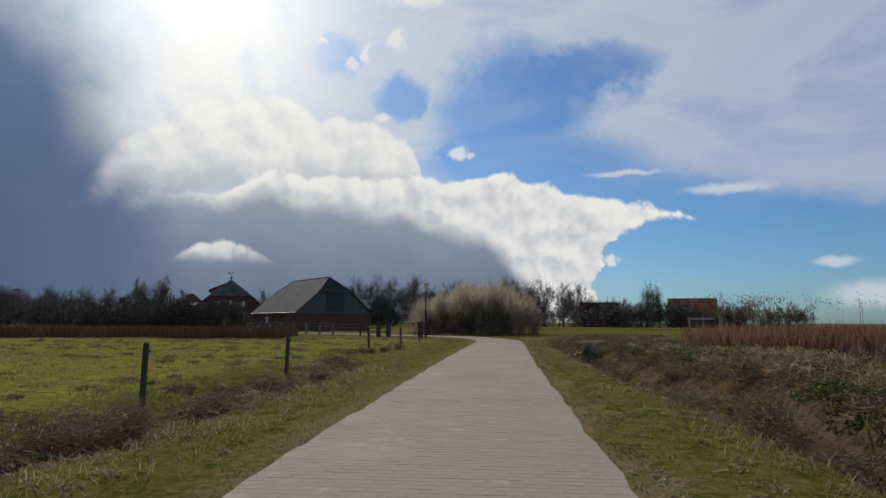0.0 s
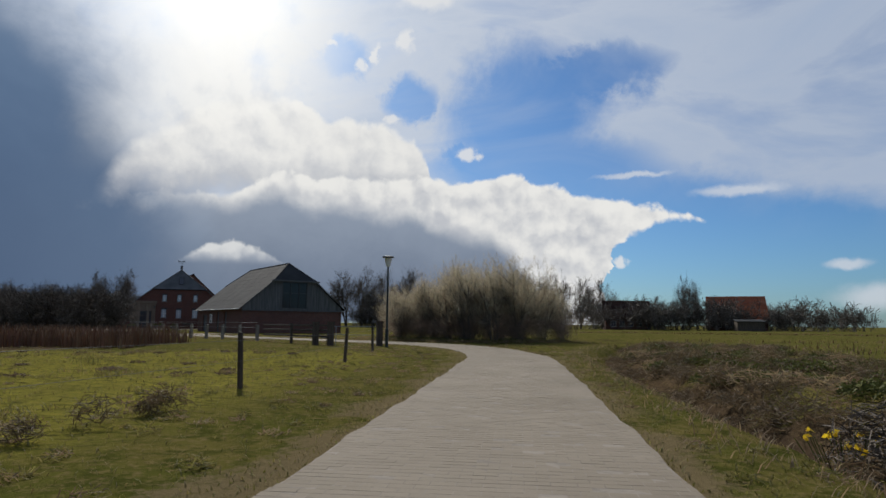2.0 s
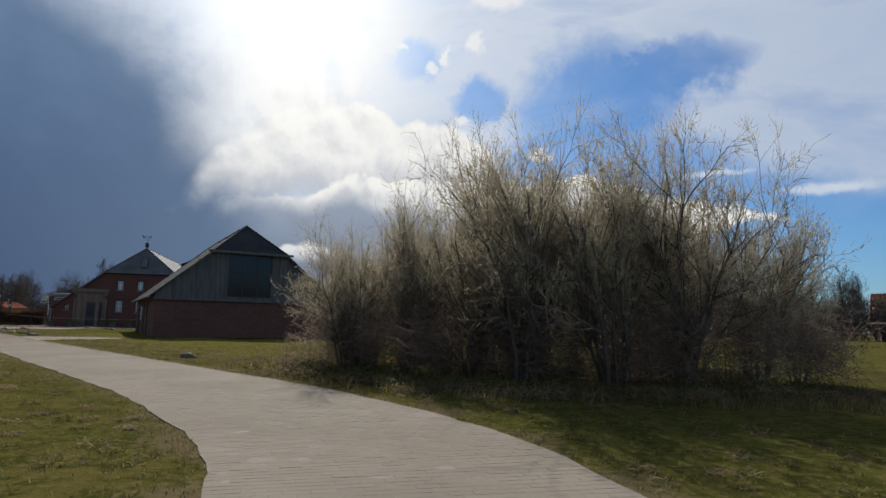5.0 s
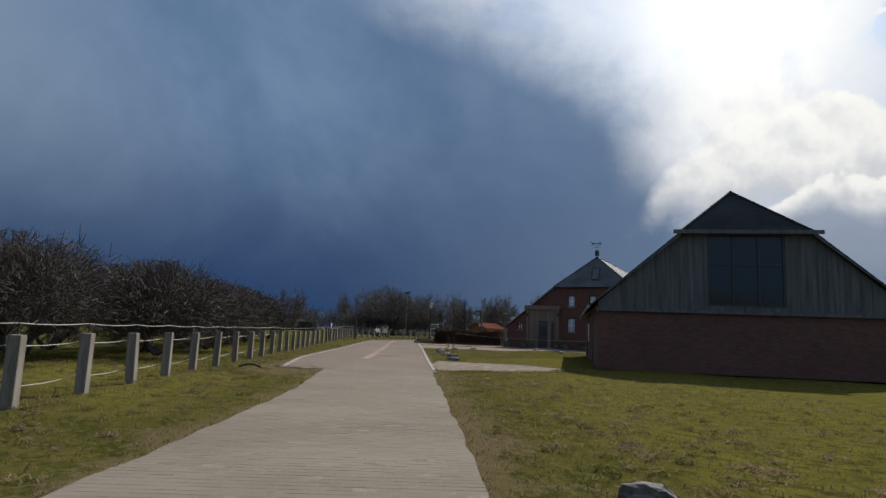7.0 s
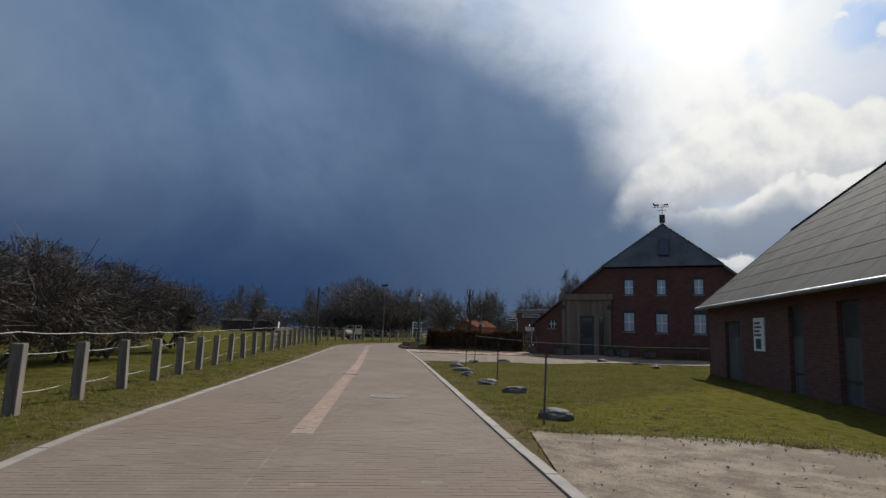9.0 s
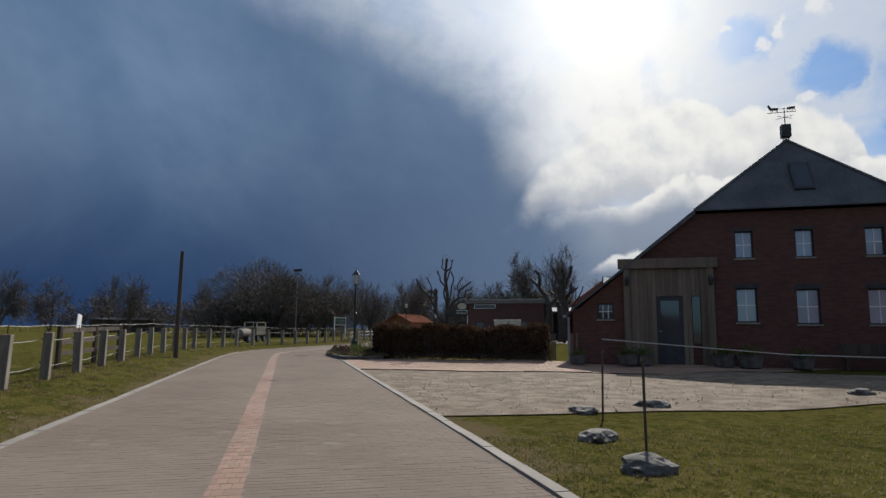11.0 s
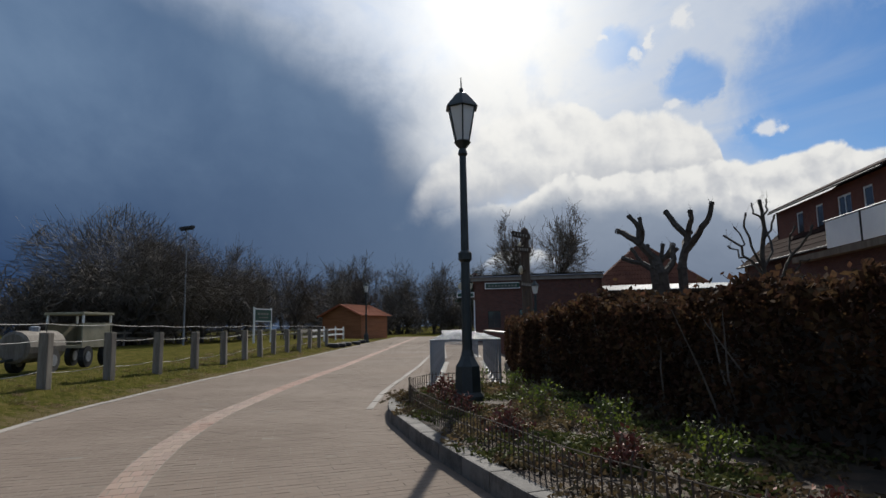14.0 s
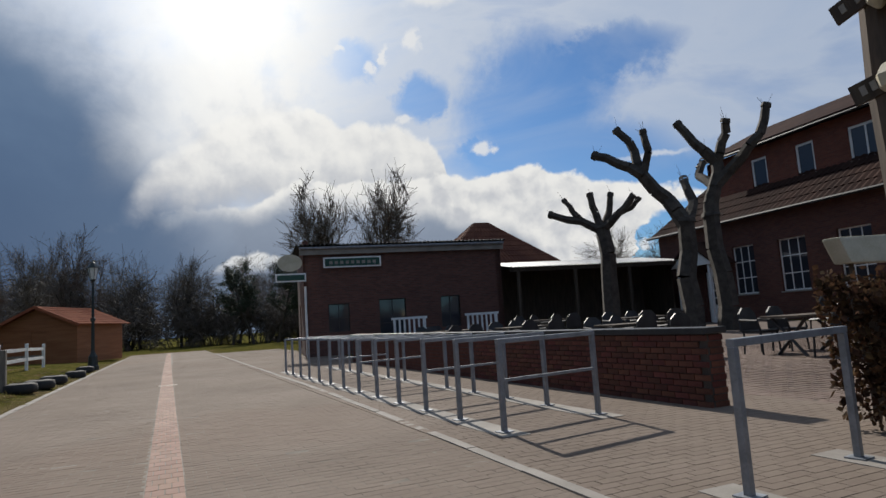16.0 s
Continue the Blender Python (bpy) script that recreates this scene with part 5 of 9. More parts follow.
# ---- plants ----
def grow(seed, length, radius, levels, spread, up, kids, wave=0.12, shrink=0.62, start=(0, 0, 0), lean=(0, 0, 1), segs=5, first=0.35):
    """Branch segments of a bare tree: rows of start, end, two radii and level."""
    rs = np.random.RandomState(seed)
    rows = []

    def branch(p, d, ln, r, lv):
        n = max(segs - lv, 2)
        pts = [p]
        for k in range(n):
            d = d + rs.normal(0, wave, 3) + np.array([0, 0, up * (0.6 if lv else 0.15)])
            d = d / np.linalg.norm(d)
            p1 = p + d * ln / n
            r1 = r * (1 - 0.62 / n) if lv < levels else r * (1 - 0.75 / n)
            rows.append((*p, *p1, r, r1, lv))
            p, r = p1, r1
            pts.append(p)
            if lv < levels:
                f = (k + 1) / n
                if f >= (first if lv == 0 else 0.2):
                    for _ in range(rs.poisson(kids[lv] / n / (1 - (first if lv == 0 else 0.2)))):
                        a = rs.uniform(0, 2 * np.pi)
                        u = np.cross(d, [np.cos(a), np.sin(a), 0.3])
                        u /= np.linalg.norm(u) + 1e-9
                        s = spread * rs.uniform(0.7, 1.3)
                        branch(p, d * np.cos(s) + u * np.sin(s), ln * shrink * rs.uniform(0.65, 1.1), max(r * rs.uniform(0.45, 0.7), 0.004), lv + 1)

    branch(np.array(start, float), np.array(lean, float), length, radius, 0)
    return np.array(rows)


def tubes(rows, n=4):
    """Vertices and faces of straight tapered tubes for branch segments."""
    p0, p1, r0, r1 = rows[:, 0:3], rows[:, 3:6], rows[:, 6], rows[:, 7]
    d = p1 - p0
    d = d / (np.linalg.norm(d, axis=1, keepdims=True) + 1e-9)
    a = np.cross(d, np.where(np.abs(d[:, 2:3]) < 0.9, [[0, 0, 1.0]], [[1.0, 0, 0]]))
    a /= np.linalg.norm(a, axis=1, keepdims=True) + 1e-9
    b = np.cross(d, a)
    vs = []
    for p, r in ((p0, r0), (p1, r1)):
        for j in range(n):
            t = 2 * np.pi * j / n
            vs.append(p + (a * np.cos(t) + b * np.sin(t)) * r[:, None])
    v = np.stack(vs, 1).reshape(-1, 3)
    base = (np.arange(len(rows)) * 2 * n)[:, None]
    f = np.concatenate([base + np.array([j, (j + 1) % n, n + (j + 1) % n, n + j]) for j in range(n)])
    return v, f


def ribbons(rows, seed=1):
    """One narrow blade for each of the finest twigs."""
    rs = np.random.RandomState(seed)
    p0, p1 = rows[:, 0:3], rows[:, 3:6]
    w = np.cross(p1 - p0, rs.normal(0, 1, (len(rows), 3)))
    w /= np.linalg.norm(w, axis=1, keepdims=True) + 1e-9
    r0, r1 = rows[:, 6:7], rows[:, 7:8]
    v = np.stack([p0 - w * r0, p0 + w * r0, p1 + w * r1, p1 - w * r1], 1).reshape(-1, 3)
    return v, np.arange(4 * len(rows)).reshape(-1, 4)


def leaves(points, size, seed, flat=0.0, aspect=0.6):
    """Small four-cornered leaves, turned at random, at the given points."""
    rs = np.random.RandomState(seed)
    n = len(points)
    a = rs.normal(0, 1, (n, 3))
    a[:, 2] *= 1 - flat
    a /= np.linalg.norm(a, axis=1, keepdims=True)
    b = np.cross(a, rs.normal(0, 1, (n, 3)))
    b /= np.linalg.norm(b, axis=1, keepdims=True)
    s = size * rs.uniform(0.6, 1.3, (n, 1))
    v = np.stack([points - a * s, points + b * s * aspect, points + a * s, points - b * s * aspect], 1).reshape(-1, 3)
    return v, np.arange(4 * n).reshape(n, 4)


def mesh_of(name, v, f, material):
    ob = heap(name, v, f, material)
    me = ob.data
    bpy.data.objects.remove(ob)
    return me


def bare_tree(name, label, rows, twig=M_TWIG, extra=None, trunk_mat=M_BARK, flat=1.5, bush=False):
    """A leafless tree: trunk with its main limbs, and a crown of finer branches."""
    t = thing(name, label, "tree")
    big = rows[:, 8] <= 1
    a = new("stem" if bush else "trunk", mesh_of("trunk", *tubes(rows[big], 4 if bush else 6), trunk_mat))
    a.parent = t
    if bush:
        a["kind"] = "stuff"
    if (~big).any():
        fine_ = (rows[:, 8] == rows[:, 8].max()) & (rows[:, 8] >= 3)
        v, f = tubes(rows[~big & ~fine_], 3)
        if fine_.any():
            v2, f2 = ribbons(rows[fine_] * np.array([1, 1, 1, 1, 1, 1, flat, flat, 1]))
            v, f = np.concatenate([v, v2]), np.concatenate([f, f2 + len(v)])
        c = new("crown", mesh_of("crown", v, f, twig))
        c.parent = t
        c["kind"] = "stuff"
    if extra is not None:
        e = new(extra[0], mesh_of(extra[0], extra[1], extra[2], extra[3]))
        e.parent = t
        e["kind"] = "stuff"
    return t


def tips(rows, level, n, seed, jitter=0.05):
    """Points scattered along the segments of the last levels."""
    rs = np.random.RandomState(seed)
    r = rows[rows[:, 8] >= level]
    k = rs.randint(0, len(r), n)
    t = rs.uniform(0, 1, (n, 1))
    return r[k, 0:3] * (1 - t) + r[k, 3:6] * t + rs.normal(0, jitter, (n, 3))


def place(src, spots):
    """Puts a thing and its copies at (x, y, scale, turn[, sink[, width]])."""
    for k, (x, y, s, a, *rest) in enumerate(spots):
        m = pose(x, y, height(x, y) - (rest[0] if rest else 0.02), 0, 0, a)
        c = copy_thing(src, m) if k else src
        c.matrix_basis = m
        w = s * rest[1] if len(rest) > 1 else s
        c.scale = (w, w, s)


# willow thicket beside the bend: arching limbs, fans of upright shoots with pale buds
def willow(seed, h):
    rs = np.random.RandomState(seed)
    rows = []
    for k in range(11):
        a, q = 2 * np.pi * k / 11 + rs.uniform(-0.3, 0.3), rs.uniform(0, 0.4)
        tilt = rs.uniform(0.05, 0.55)
        rows.append(grow(seed * 97 + k, h * rs.uniform(0.62, 0.86), rs.uniform(0.024, 0.055), 3, 0.70, 0.12, (10, 7, 6), 0.12, 0.48, (q * np.cos(a), q * np.sin(a), 0), (np.sin(tilt) * np.cos(a), np.sin(tilt) * np.sin(a), np.cos(tilt)), segs=6, first=0.25))
    rows = np.concatenate(rows)
    rows[:, 0:6] *= h / rows[:, 5].max()
    rows[:, 6:8] = np.maximum(rows[:, 6:8], 0.0032)
    return rows


rs = np.random.RandomState(11)
outline = [(12.6, 84.0), (13.8, 81.9), (16.0, 80.6), (18.3, 79.9), (20.8, 80.4), (23.0, 81.8), (25.0, 84.0), (26.2, 86.5), (25.5, 90.0), (22.0, 93.0), (17.0, 94.0), (13.6, 92.5), (12.2, 89.5), (12.0, 86.6)]


def inside(x, y, poly):
    c = False
    for (a, b), (u, v) in zip(poly, poly[1:] + poly[:1]):
        if (b > y) != (v > y) and x < (u - a) * (y - b) / (v - b) + a:
            c = not c
    return c


spots = [(13.0, 86.0), (13.7, 84.9), (15.0, 83.6), (16.8, 82.1), (18.1, 80.9), (19.8, 80.7), (21.5, 81.6), (23.3, 83.1), (24.9, 84.8), (12.9, 87.0), (15.8, 84.0), (18.0, 83.0), (20.6, 83.3)]
while len(spots) < 26:
    x, y = rs.uniform(12, 26), rs.uniform(82, 93)
    if inside(x, y, outline) and all((x - a) ** 2 + (y - b) ** 2 > 2.5 for a, b in spots):
        spots.append((x, y))
kinds = [[], [], []]
for k, (x, y) in enumerate(spots):
    hgt = np.interp(x, [12, 13.5, 15.2, 17.2, 19.3, 21.5, 23.5, 25, 26.5], [3.7, 4.2, 4.8, 6.3, 6.6, 6.1, 4.9, 4.0, 3.2])
    kinds[k % 3].append((x, y, hgt / 4.6 * rs.uniform(0.93, 1.04), rs.uniform(0, 360), 0.02, 0.72 if x < 17.5 and y < 84.5 else 0.76 if hgt > 5.0 else 0.85))
for k in range(3):
    rows = willow(5 + k, 4.6)
    pts = tips(rows, 2, 8000, k, 0.010)
    pts = pts[pts[:, 2] > 1.4]
    w = bare_tree("willow_bush", "leafless willow thicket of arching limbs with pale buds", rows, M_WILLOW, ("bud", *leaves(pts, 0.018, k), M_BUD), M_TWIG, 1.0, True)
    w["category"], w["group"] = "bush", "willow thicket"
    place(w, kinds[k])

def domed(seed, R, H, z0, stems, length, radius, n, tw, ln):
    """Branches of a leafless bush or tree held inside a dome of half width R and half height H about the height z0, with n fine twigs bristling from it."""
    q = np.random.RandomState(seed)
    rows = np.concatenate([grow(seed * 41 + k, length, radius, 4, 0.8, 0.05, (9, 6, 5, 4), 0.16, 0.62, start=(q.normal(0, 0.08 * R), q.normal(0, 0.08 * R), 0), lean=(q.normal(0, 0.5), q.normal(0, 0.5), 1.0), segs=5, first=0.25) for k in range(stems)])
    box = np.array([R, R, H])
    up = q.normal(0, 1, (n, 3))
    up /= np.linalg.norm(up, axis=1, keepdims=True)
    up = up[up[:, 2] > -0.45]
    wave = 1 + 0.13 * np.sin(up[:, :1] * 4.0 + seed) * np.sin(up[:, 1:2] * 5.0) + 0.06 * np.sin(up[:, 2:] * 9.0 + seed)
    p0 = up * q.uniform(0.5, 0.97, (len(up), 1)) * wave * box + [0, 0, z0]
    p1 = p0 + (up + q.normal(0, 0.5, up.shape)) * q.uniform(0.6, 1.4, (len(up), 1)) * ln
    for c in (0, 3):
        e = (rows[:, c:c + 3] - [0, 0, z0]) / box
        rows[:, c:c + 3] = e / np.maximum(np.linalg.norm(e, axis=1, keepdims=True), 1.0) * box + [0, 0, z0]
        rows[:, c + 2] = np.maximum(rows[:, c + 2], -0.1)
    ok = (p0[:, 2] > 0.1) & (p1[:, 2] > 0.1)
    rows = np.concatenate([rows, np.c_[p0, p1, np.full(len(p0), tw), np.full(len(p0), tw * 0.5), np.full(len(p0), 4.0)][ok]])
    rows[:, 6:8] = np.maximum(rows[:, 6:8], tw * 0.4)
    return rows


def crowned(seed, R, H, stems, length, radius, n, tw, ln, lift=0.1, first=0.35):
    """A leafless tree of height H with a rounded crown about 2 R across; n fine twigs grow out of its thinner branches."""
    q = np.random.RandomState(seed)
    rows = np.concatenate([grow(seed * 31 + k, length, radius, 4, 0.72, lift, (8, 6, 5, 3), 0.12, 0.64, start=(q.normal(0, 0.15), q.normal(0, 0.15), 0), lean=(q.normal(0, 0.12), q.normal(0, 0.12), 1.0), segs=6, first=first) for k in range(stems)])
    wide_ = np.percentile(np.hypot(rows[:, 3], rows[:, 4]), 97)
    rows[:, [0, 1, 3, 4]] *= R / wide_
    rows[:, [2, 5]] *= (H - ln) / rows[:, 5].max()
    box = np.array([R, R, H * 0.5])
    for c in (0, 3):
        e = (rows[:, c:c + 3] - [0, 0, H * 0.5]) / box
        far_ = np.where(e[:, 2] > 0, np.linalg.norm(e, axis=1), np.hypot(e[:, 0], e[:, 1]))
        e[:, :2] /= np.maximum(far_, 1.0)[:, None]
        e[:, 2] = np.where(e[:, 2] > 0, e[:, 2] / np.maximum(far_, 1.0), e[:, 2])
        rows[:, c:c + 3] = e * box + [0, 0, H * 0.5]
    src = rows[rows[:, 8] >= 2]
    k, t = q.randint(0, len(src), n), q.rand(n, 1)
    p0 = src[k, 0:3] * (1 - t) + src[k, 3:6] * t
    d = p0 - [0, 0, H * 0.5]
    d /= np.linalg.norm(d, axis=1, keepdims=True)
    p1 = p0 + (d + q.normal(0, 0.55, d.shape)) * q.uniform(0.5, 1.3, (n, 1)) * ln
    return np.concatenate([rows, np.c_[p0, p1, np.full(n, tw), np.full(n, tw * 0.6), np.full(n, 4.0)]])


# wind-shaped hawthorns behind the road fence
thorns = []
for k in range(2):
    rows = domed(3 + k, 1.75, 1.15, 1.25, 4, 1.5, 0.06, 3600, 0.0075, 0.17)
    t = bare_tree("hawthorn", "dark leafless wind-shaped hawthorn bush", rows, M_THORN, ("bud", *leaves(tips(rows, 2, 1200, k, 0.03), 0.018, k), M_BEECH), flat=1.0, bush=True)
    t["category"], t["group"] = "bush", "hawthorns behind the fence"
    thorns.append(t)
tz = np.random.RandomState(5)
line_ = [(-12.0, 88.5), (-15.5, 89.0), (-18.5, 92.5), (-20.0, 90.0), (-24.5, 95.6), (-27.0, 93.5), (-31.0, 99.5), (-34.5, 98.5), (-36.5, 104.0), (-41.0, 103.5), (-33.0, 93.0), (-42.0, 98.0), (-7.0, 81.0), (-9.5, 84.2), (-12.5, 84.5), (-16.5, 86.0), (-22.5, 93.0), (-28.5, 97.5)]
place(thorns[0], [(x, y, tz.uniform(1.3, 1.65), tz.uniform(0, 360)) for x, y in line_[::2]])
place(thorns[1], [(x, y, tz.uniform(1.3, 1.65), tz.uniform(0, 360)) for x, y in line_[1::2]])

# tall background trees: short stems, broad rounded crowns of fine twigs
alders = []
for seed in (21, 22, 23, 24):
    rows = crowned(seed, 2.9 + 0.3 * (seed % 3), 8.6, 2, 4.2, 0.13, 1900, 0.010, 0.5, 0.04, 0.3)
    rows[:, 6:8] = np.maximum(rows[:, 6:8], 0.0085)
    t = bare_tree("alder_tree", "broad leafless tree with a rounded fine-twigged crown", rows, flat=1.0)
    t["group"] = "trees of the far belt"
    alders.append(t)
at = np.random.RandomState(8)


def belt(pts, lo, hi, jit=2.0):
    return [(x + at.uniform(-jit, jit), y + at.uniform(-jit, jit), at.uniform(lo, hi), at.uniform(0, 360)) for x, y in pts]


wood = []
# copse beyond the paddock
wood += belt([(-81.5, 148.6), (-84, 150.5), (-79.5, 150.5), (-82, 154), (-86, 152)], 0.9, 1.0, 0.4)
wood += belt([(-84, 158.5), (-86, 163), (-86.7, 169.8), (-84.4, 176.6), (-91.4, 183.2), (-92, 175), (-95, 190)], 1.05, 1.25, 0.5)
# belt behind the end of the road
wood += belt([(-98, 216), (-93, 219), (-103, 212), (-86, 222), (-80, 226), (-73, 228), (-110, 210), (-119, 197), (-126, 190)], 1.4, 1.65, 3)
wood += belt([(-40, 202), (-36, 204)], 1.3, 1.4, 1)
wood += belt([(-91, 206), (-97, 208), (-86, 211), (-80, 214), (-74, 217), (-104, 205), (-69, 214)], 1.15, 1.45, 1.5)
# behind the barn and towards the right
wood += belt([(8, 172), (14, 175), (20, 170), (27, 174), (33, 178), (40, 180), (46, 184), (50, 178), (3, 170), (-4, 172), (17, 178), (24, 180), (30, 172), (11, 180), (-8, 176), (6, 178), (37, 174)], 1.4, 1.7, 2)
wood += [(60.6, 160.0, 1.36, 40, 0.02, 0.62), (63.6, 160.6, 1.28, 190, 0.02, 0.6), (55, 160, 0.85, 10), (81, 168, 0.75, 70), (77.5, 171, 0.85, 130)]
wood += belt([(57, 176), (85, 176), (92, 182), (98, 178), (104, 186), (80, 186)], 0.6, 0.8)
# far left horizon
wood += belt([(-120, 176), (-128, 170), (-138, 168), (-148, 160), (-158, 150), (-130, 152), (-140, 138)], 1.2, 1.5, 4)
for k in range(4):
    place(alders[k], wood[k::4])
# one old tree with a dense domed crown in front of the copse
dome_t = bare_tree("copse_tree", "broad old leafless tree with a dense domed crown", domed(9, 5.7, 4.6, 4.35, 5, 4.6, 0.16, 9000, 0.016, 0.5), flat=1.0)
place(dome_t, [(-80.5, 146.4, 1.0, 0), (-83.0, 149.2, 0.92, 130)])
# two tall ash trees behind the kiosk
rows = crowned(33, 3.3, 14.4, 1, 9.0, 0.24, 1300, 0.010, 0.7, 0.04, 0.42)
rows[:, 6:8] = np.maximum(rows[:, 6:8], 0.011)
ash = bare_tree("ash_tree", "tall open leafless tree behind the kiosk", rows)
place(ash, [(-66.1, 182.3, 0.97, 0), (-62.6, 183.0, 1.02, 140)])
# dense scrub at the foot of the belts
scrub = []
sb = grow(55, 2.2, 0.05, 3, 0.8, 0.03, (5, 5, 4), 0.2, 0.75, segs=4, first=0.1)
sb2 = [sb]
for k in range(4):
    q = grow(56 + k, 2.2, 0.05, 3, 0.8, 0.03, (5, 4, 4), 0.2, 0.75, segs=4, first=0.1, start=(0.8 * np.cos(k * 1.6), 0.8 * np.sin(k * 1.6), 0), lean=(0.3 * np.cos(k * 1.6), 0.3 * np.sin(k * 1.6), 0.9))
    sb2.append(q)
sb2 = np.concatenate(sb2)
sb2[:, 6:8] = np.maximum(sb2[:, 6:8], 0.016)
sc = bare_tree("scrub_bush", "dense leafless scrub under the trees", sb2, bush=True)
sc["category"], sc["group"] = "bush", "scrub under the far belt"
pts = []
for x0, y0, x1, y1, n in ((-92, 140, -80, 156, 14), (-96, 158, -88, 172, 8), (-108, 192, -94, 200, 6), (-112, 204, -64, 212, 34), (-112, 208, -66, 222, 12), (-4, 164, 56, 176, 30), (46, 153, 66, 159, 16), (66, 156, 84, 162, 14), (80, 168, 110, 182, 10), (-165, 150, -118, 175, 16)):
    for _ in range(n):
        pts.append((at.uniform(x0, x1), at.uniform(y0, y1), at.uniform(0.9, 1.6), at.uniform(0, 360)))
place(sc, pts)

# pines by the shop
pr = grow(81, 7.5, 0.2, 2, 0.95, 0.02, (16, 7), 0.1, 0.42, segs=8, first=0.45)
pp = tips(pr, 1, 9000, 3, 0.16)
pine = bare_tree("pine_tree", "dark wind-swept pine with flat needle clumps", pr, M_BARK, ("needle", *leaves(pp, 0.16, 5, 0.6, 0.14), M_PINE))
place(pine, [(-79.7, 201.3, 0.92, 0), (-76.5, 200.0, 0.86, 120), (-82.5, 202.5, 0.8, 200), (-73.5, 199.0, 0.84, 60), (-66.8, 186.5, 0.78, 30), (-64.6, 187.2, 0.72, 170)])


# pollarded trees of the terrace
def limbs(paths, r0, seed):
    """Thick knuckled limbs along given lines of points, with a few whips at the cut ends."""
    rs = np.random.RandomState(seed)
    rows = []
    for path in paths:
        r = path[0][3]
        for p, q in zip(path, path[1:]):
            a, b = np.array(p[:3], float), np.array(q[:3], float)
            m = (a + b) / 2 + rs.normal(0, 0.05, 3)
            for u, v in ((a, m), (m, b)):
                rows.append((*u, *v, r, r * 0.93, 0))
                r *= 0.93
        rows.append((*b, *(b + (b - a) / np.linalg.norm(b - a) * 0.13), r * 1.25, r * 1.05, 0))
        for _ in range(3):
            u = rs.normal(0, 0.5, 3) + [0, 0, 1.1]
            rows.append((*b, *(b + u * rs.uniform(0.12, 0.4)), 0.007, 0.003, 2))
    return np.array(rows)


ra, rb = (0.953, -0.303), (0.303, 0.953)                         # across and away from the road


def pt(u, z, w=0.0, r=0.0):
    return (ra[0] * u + rb[0] * w, ra[1] * u + rb[1] * w, z, r)


pollards = (
    (-48.0, 154.7, [[pt(0, -0.2, 0, 0.26), pt(-0.05, 1.7), pt(0.1, 3.4)], [pt(0.1, 3.3, 0, 0.2), pt(-0.35, 4.2, 0.2), pt(-1.0, 5.0, -0.1), pt(-1.7, 5.5), pt(-2.4, 5.9, 0.1)], [pt(-1.0, 5.0, -0.1, 0.13), pt(-1.2, 5.9, 0.2), pt(-1.65, 6.6, 0.1)], [pt(-1.0, 5.0, -0.1, 0.11), pt(-0.75, 5.7, -0.3), pt(-0.85, 6.3, -0.3)], [pt(0.1, 3.3, 0, 0.14), pt(0.4, 4.1, 0.7), pt(0.2, 4.9, 1.1)]]),
    (-46.9, 155.0, [[pt(0, -0.2, 0, 0.25), pt(0.05, 1.8), pt(-0.1, 3.6)], [pt(-0.1, 3.5, 0, 0.19), pt(0.1, 4.5), pt(0.25, 5.3, 0.1), pt(-0.35, 6.0), pt(-0.75, 6.65)], [pt(0.25, 5.3, 0.1, 0.13), pt(0.45, 5.9), pt(0.6, 6.45, -0.2)], [pt(0.1, 4.5, 0, 0.15), pt(0.95, 5.3, -0.2), pt(1.5, 5.9, -0.3), pt(1.75, 6.7, -0.3)], [pt(0.1, 4.5, 0, 0.12), pt(-0.3, 5.1, 0.9), pt(-0.1, 5.6, 1.2)]]),
    (-49.2, 160.6, [[pt(0, -0.2, 0, 0.3), pt(0.0, 2.2), pt(-0.1, 4.2)], [pt(-0.1, 4.1, 0, 0.16), pt(-0.9, 4.6), pt(-2.1, 5.0)], [pt(-0.9, 4.6, 0, 0.11), pt(-1.2, 5.0), pt(-1.5, 5.5)], [pt(-0.1, 4.1, 0, 0.14), pt(-0.3, 4.9), pt(-0.45, 5.6)], [pt(-0.1, 4.1, 0, 0.13), pt(0.2, 4.9, 0.4), pt(0.3, 5.6, 0.5)], [pt(-0.1, 4.1, 0, 0.14), pt(0.6, 4.7, -0.2), pt(1.2, 5.3, -0.2)], [pt(0.6, 4.7, -0.2, 0.1), pt(1.1, 4.9), pt(1.4, 5.2)]]),
)
for k, (x, y, paths) in enumerate(pollards):
    pl = bare_tree("pollard_tree", "heavily pollarded tree with stubby knuckled limbs", limbs(paths, 0.2, k) * np.array([1, 1, 1, 1, 1, 1, 1.3, 1.3, 1]))
    place(pl, [(x, y, 1.0, 0)])
ra, rb = (0.85, 0.52), (-0.52, 0.85)
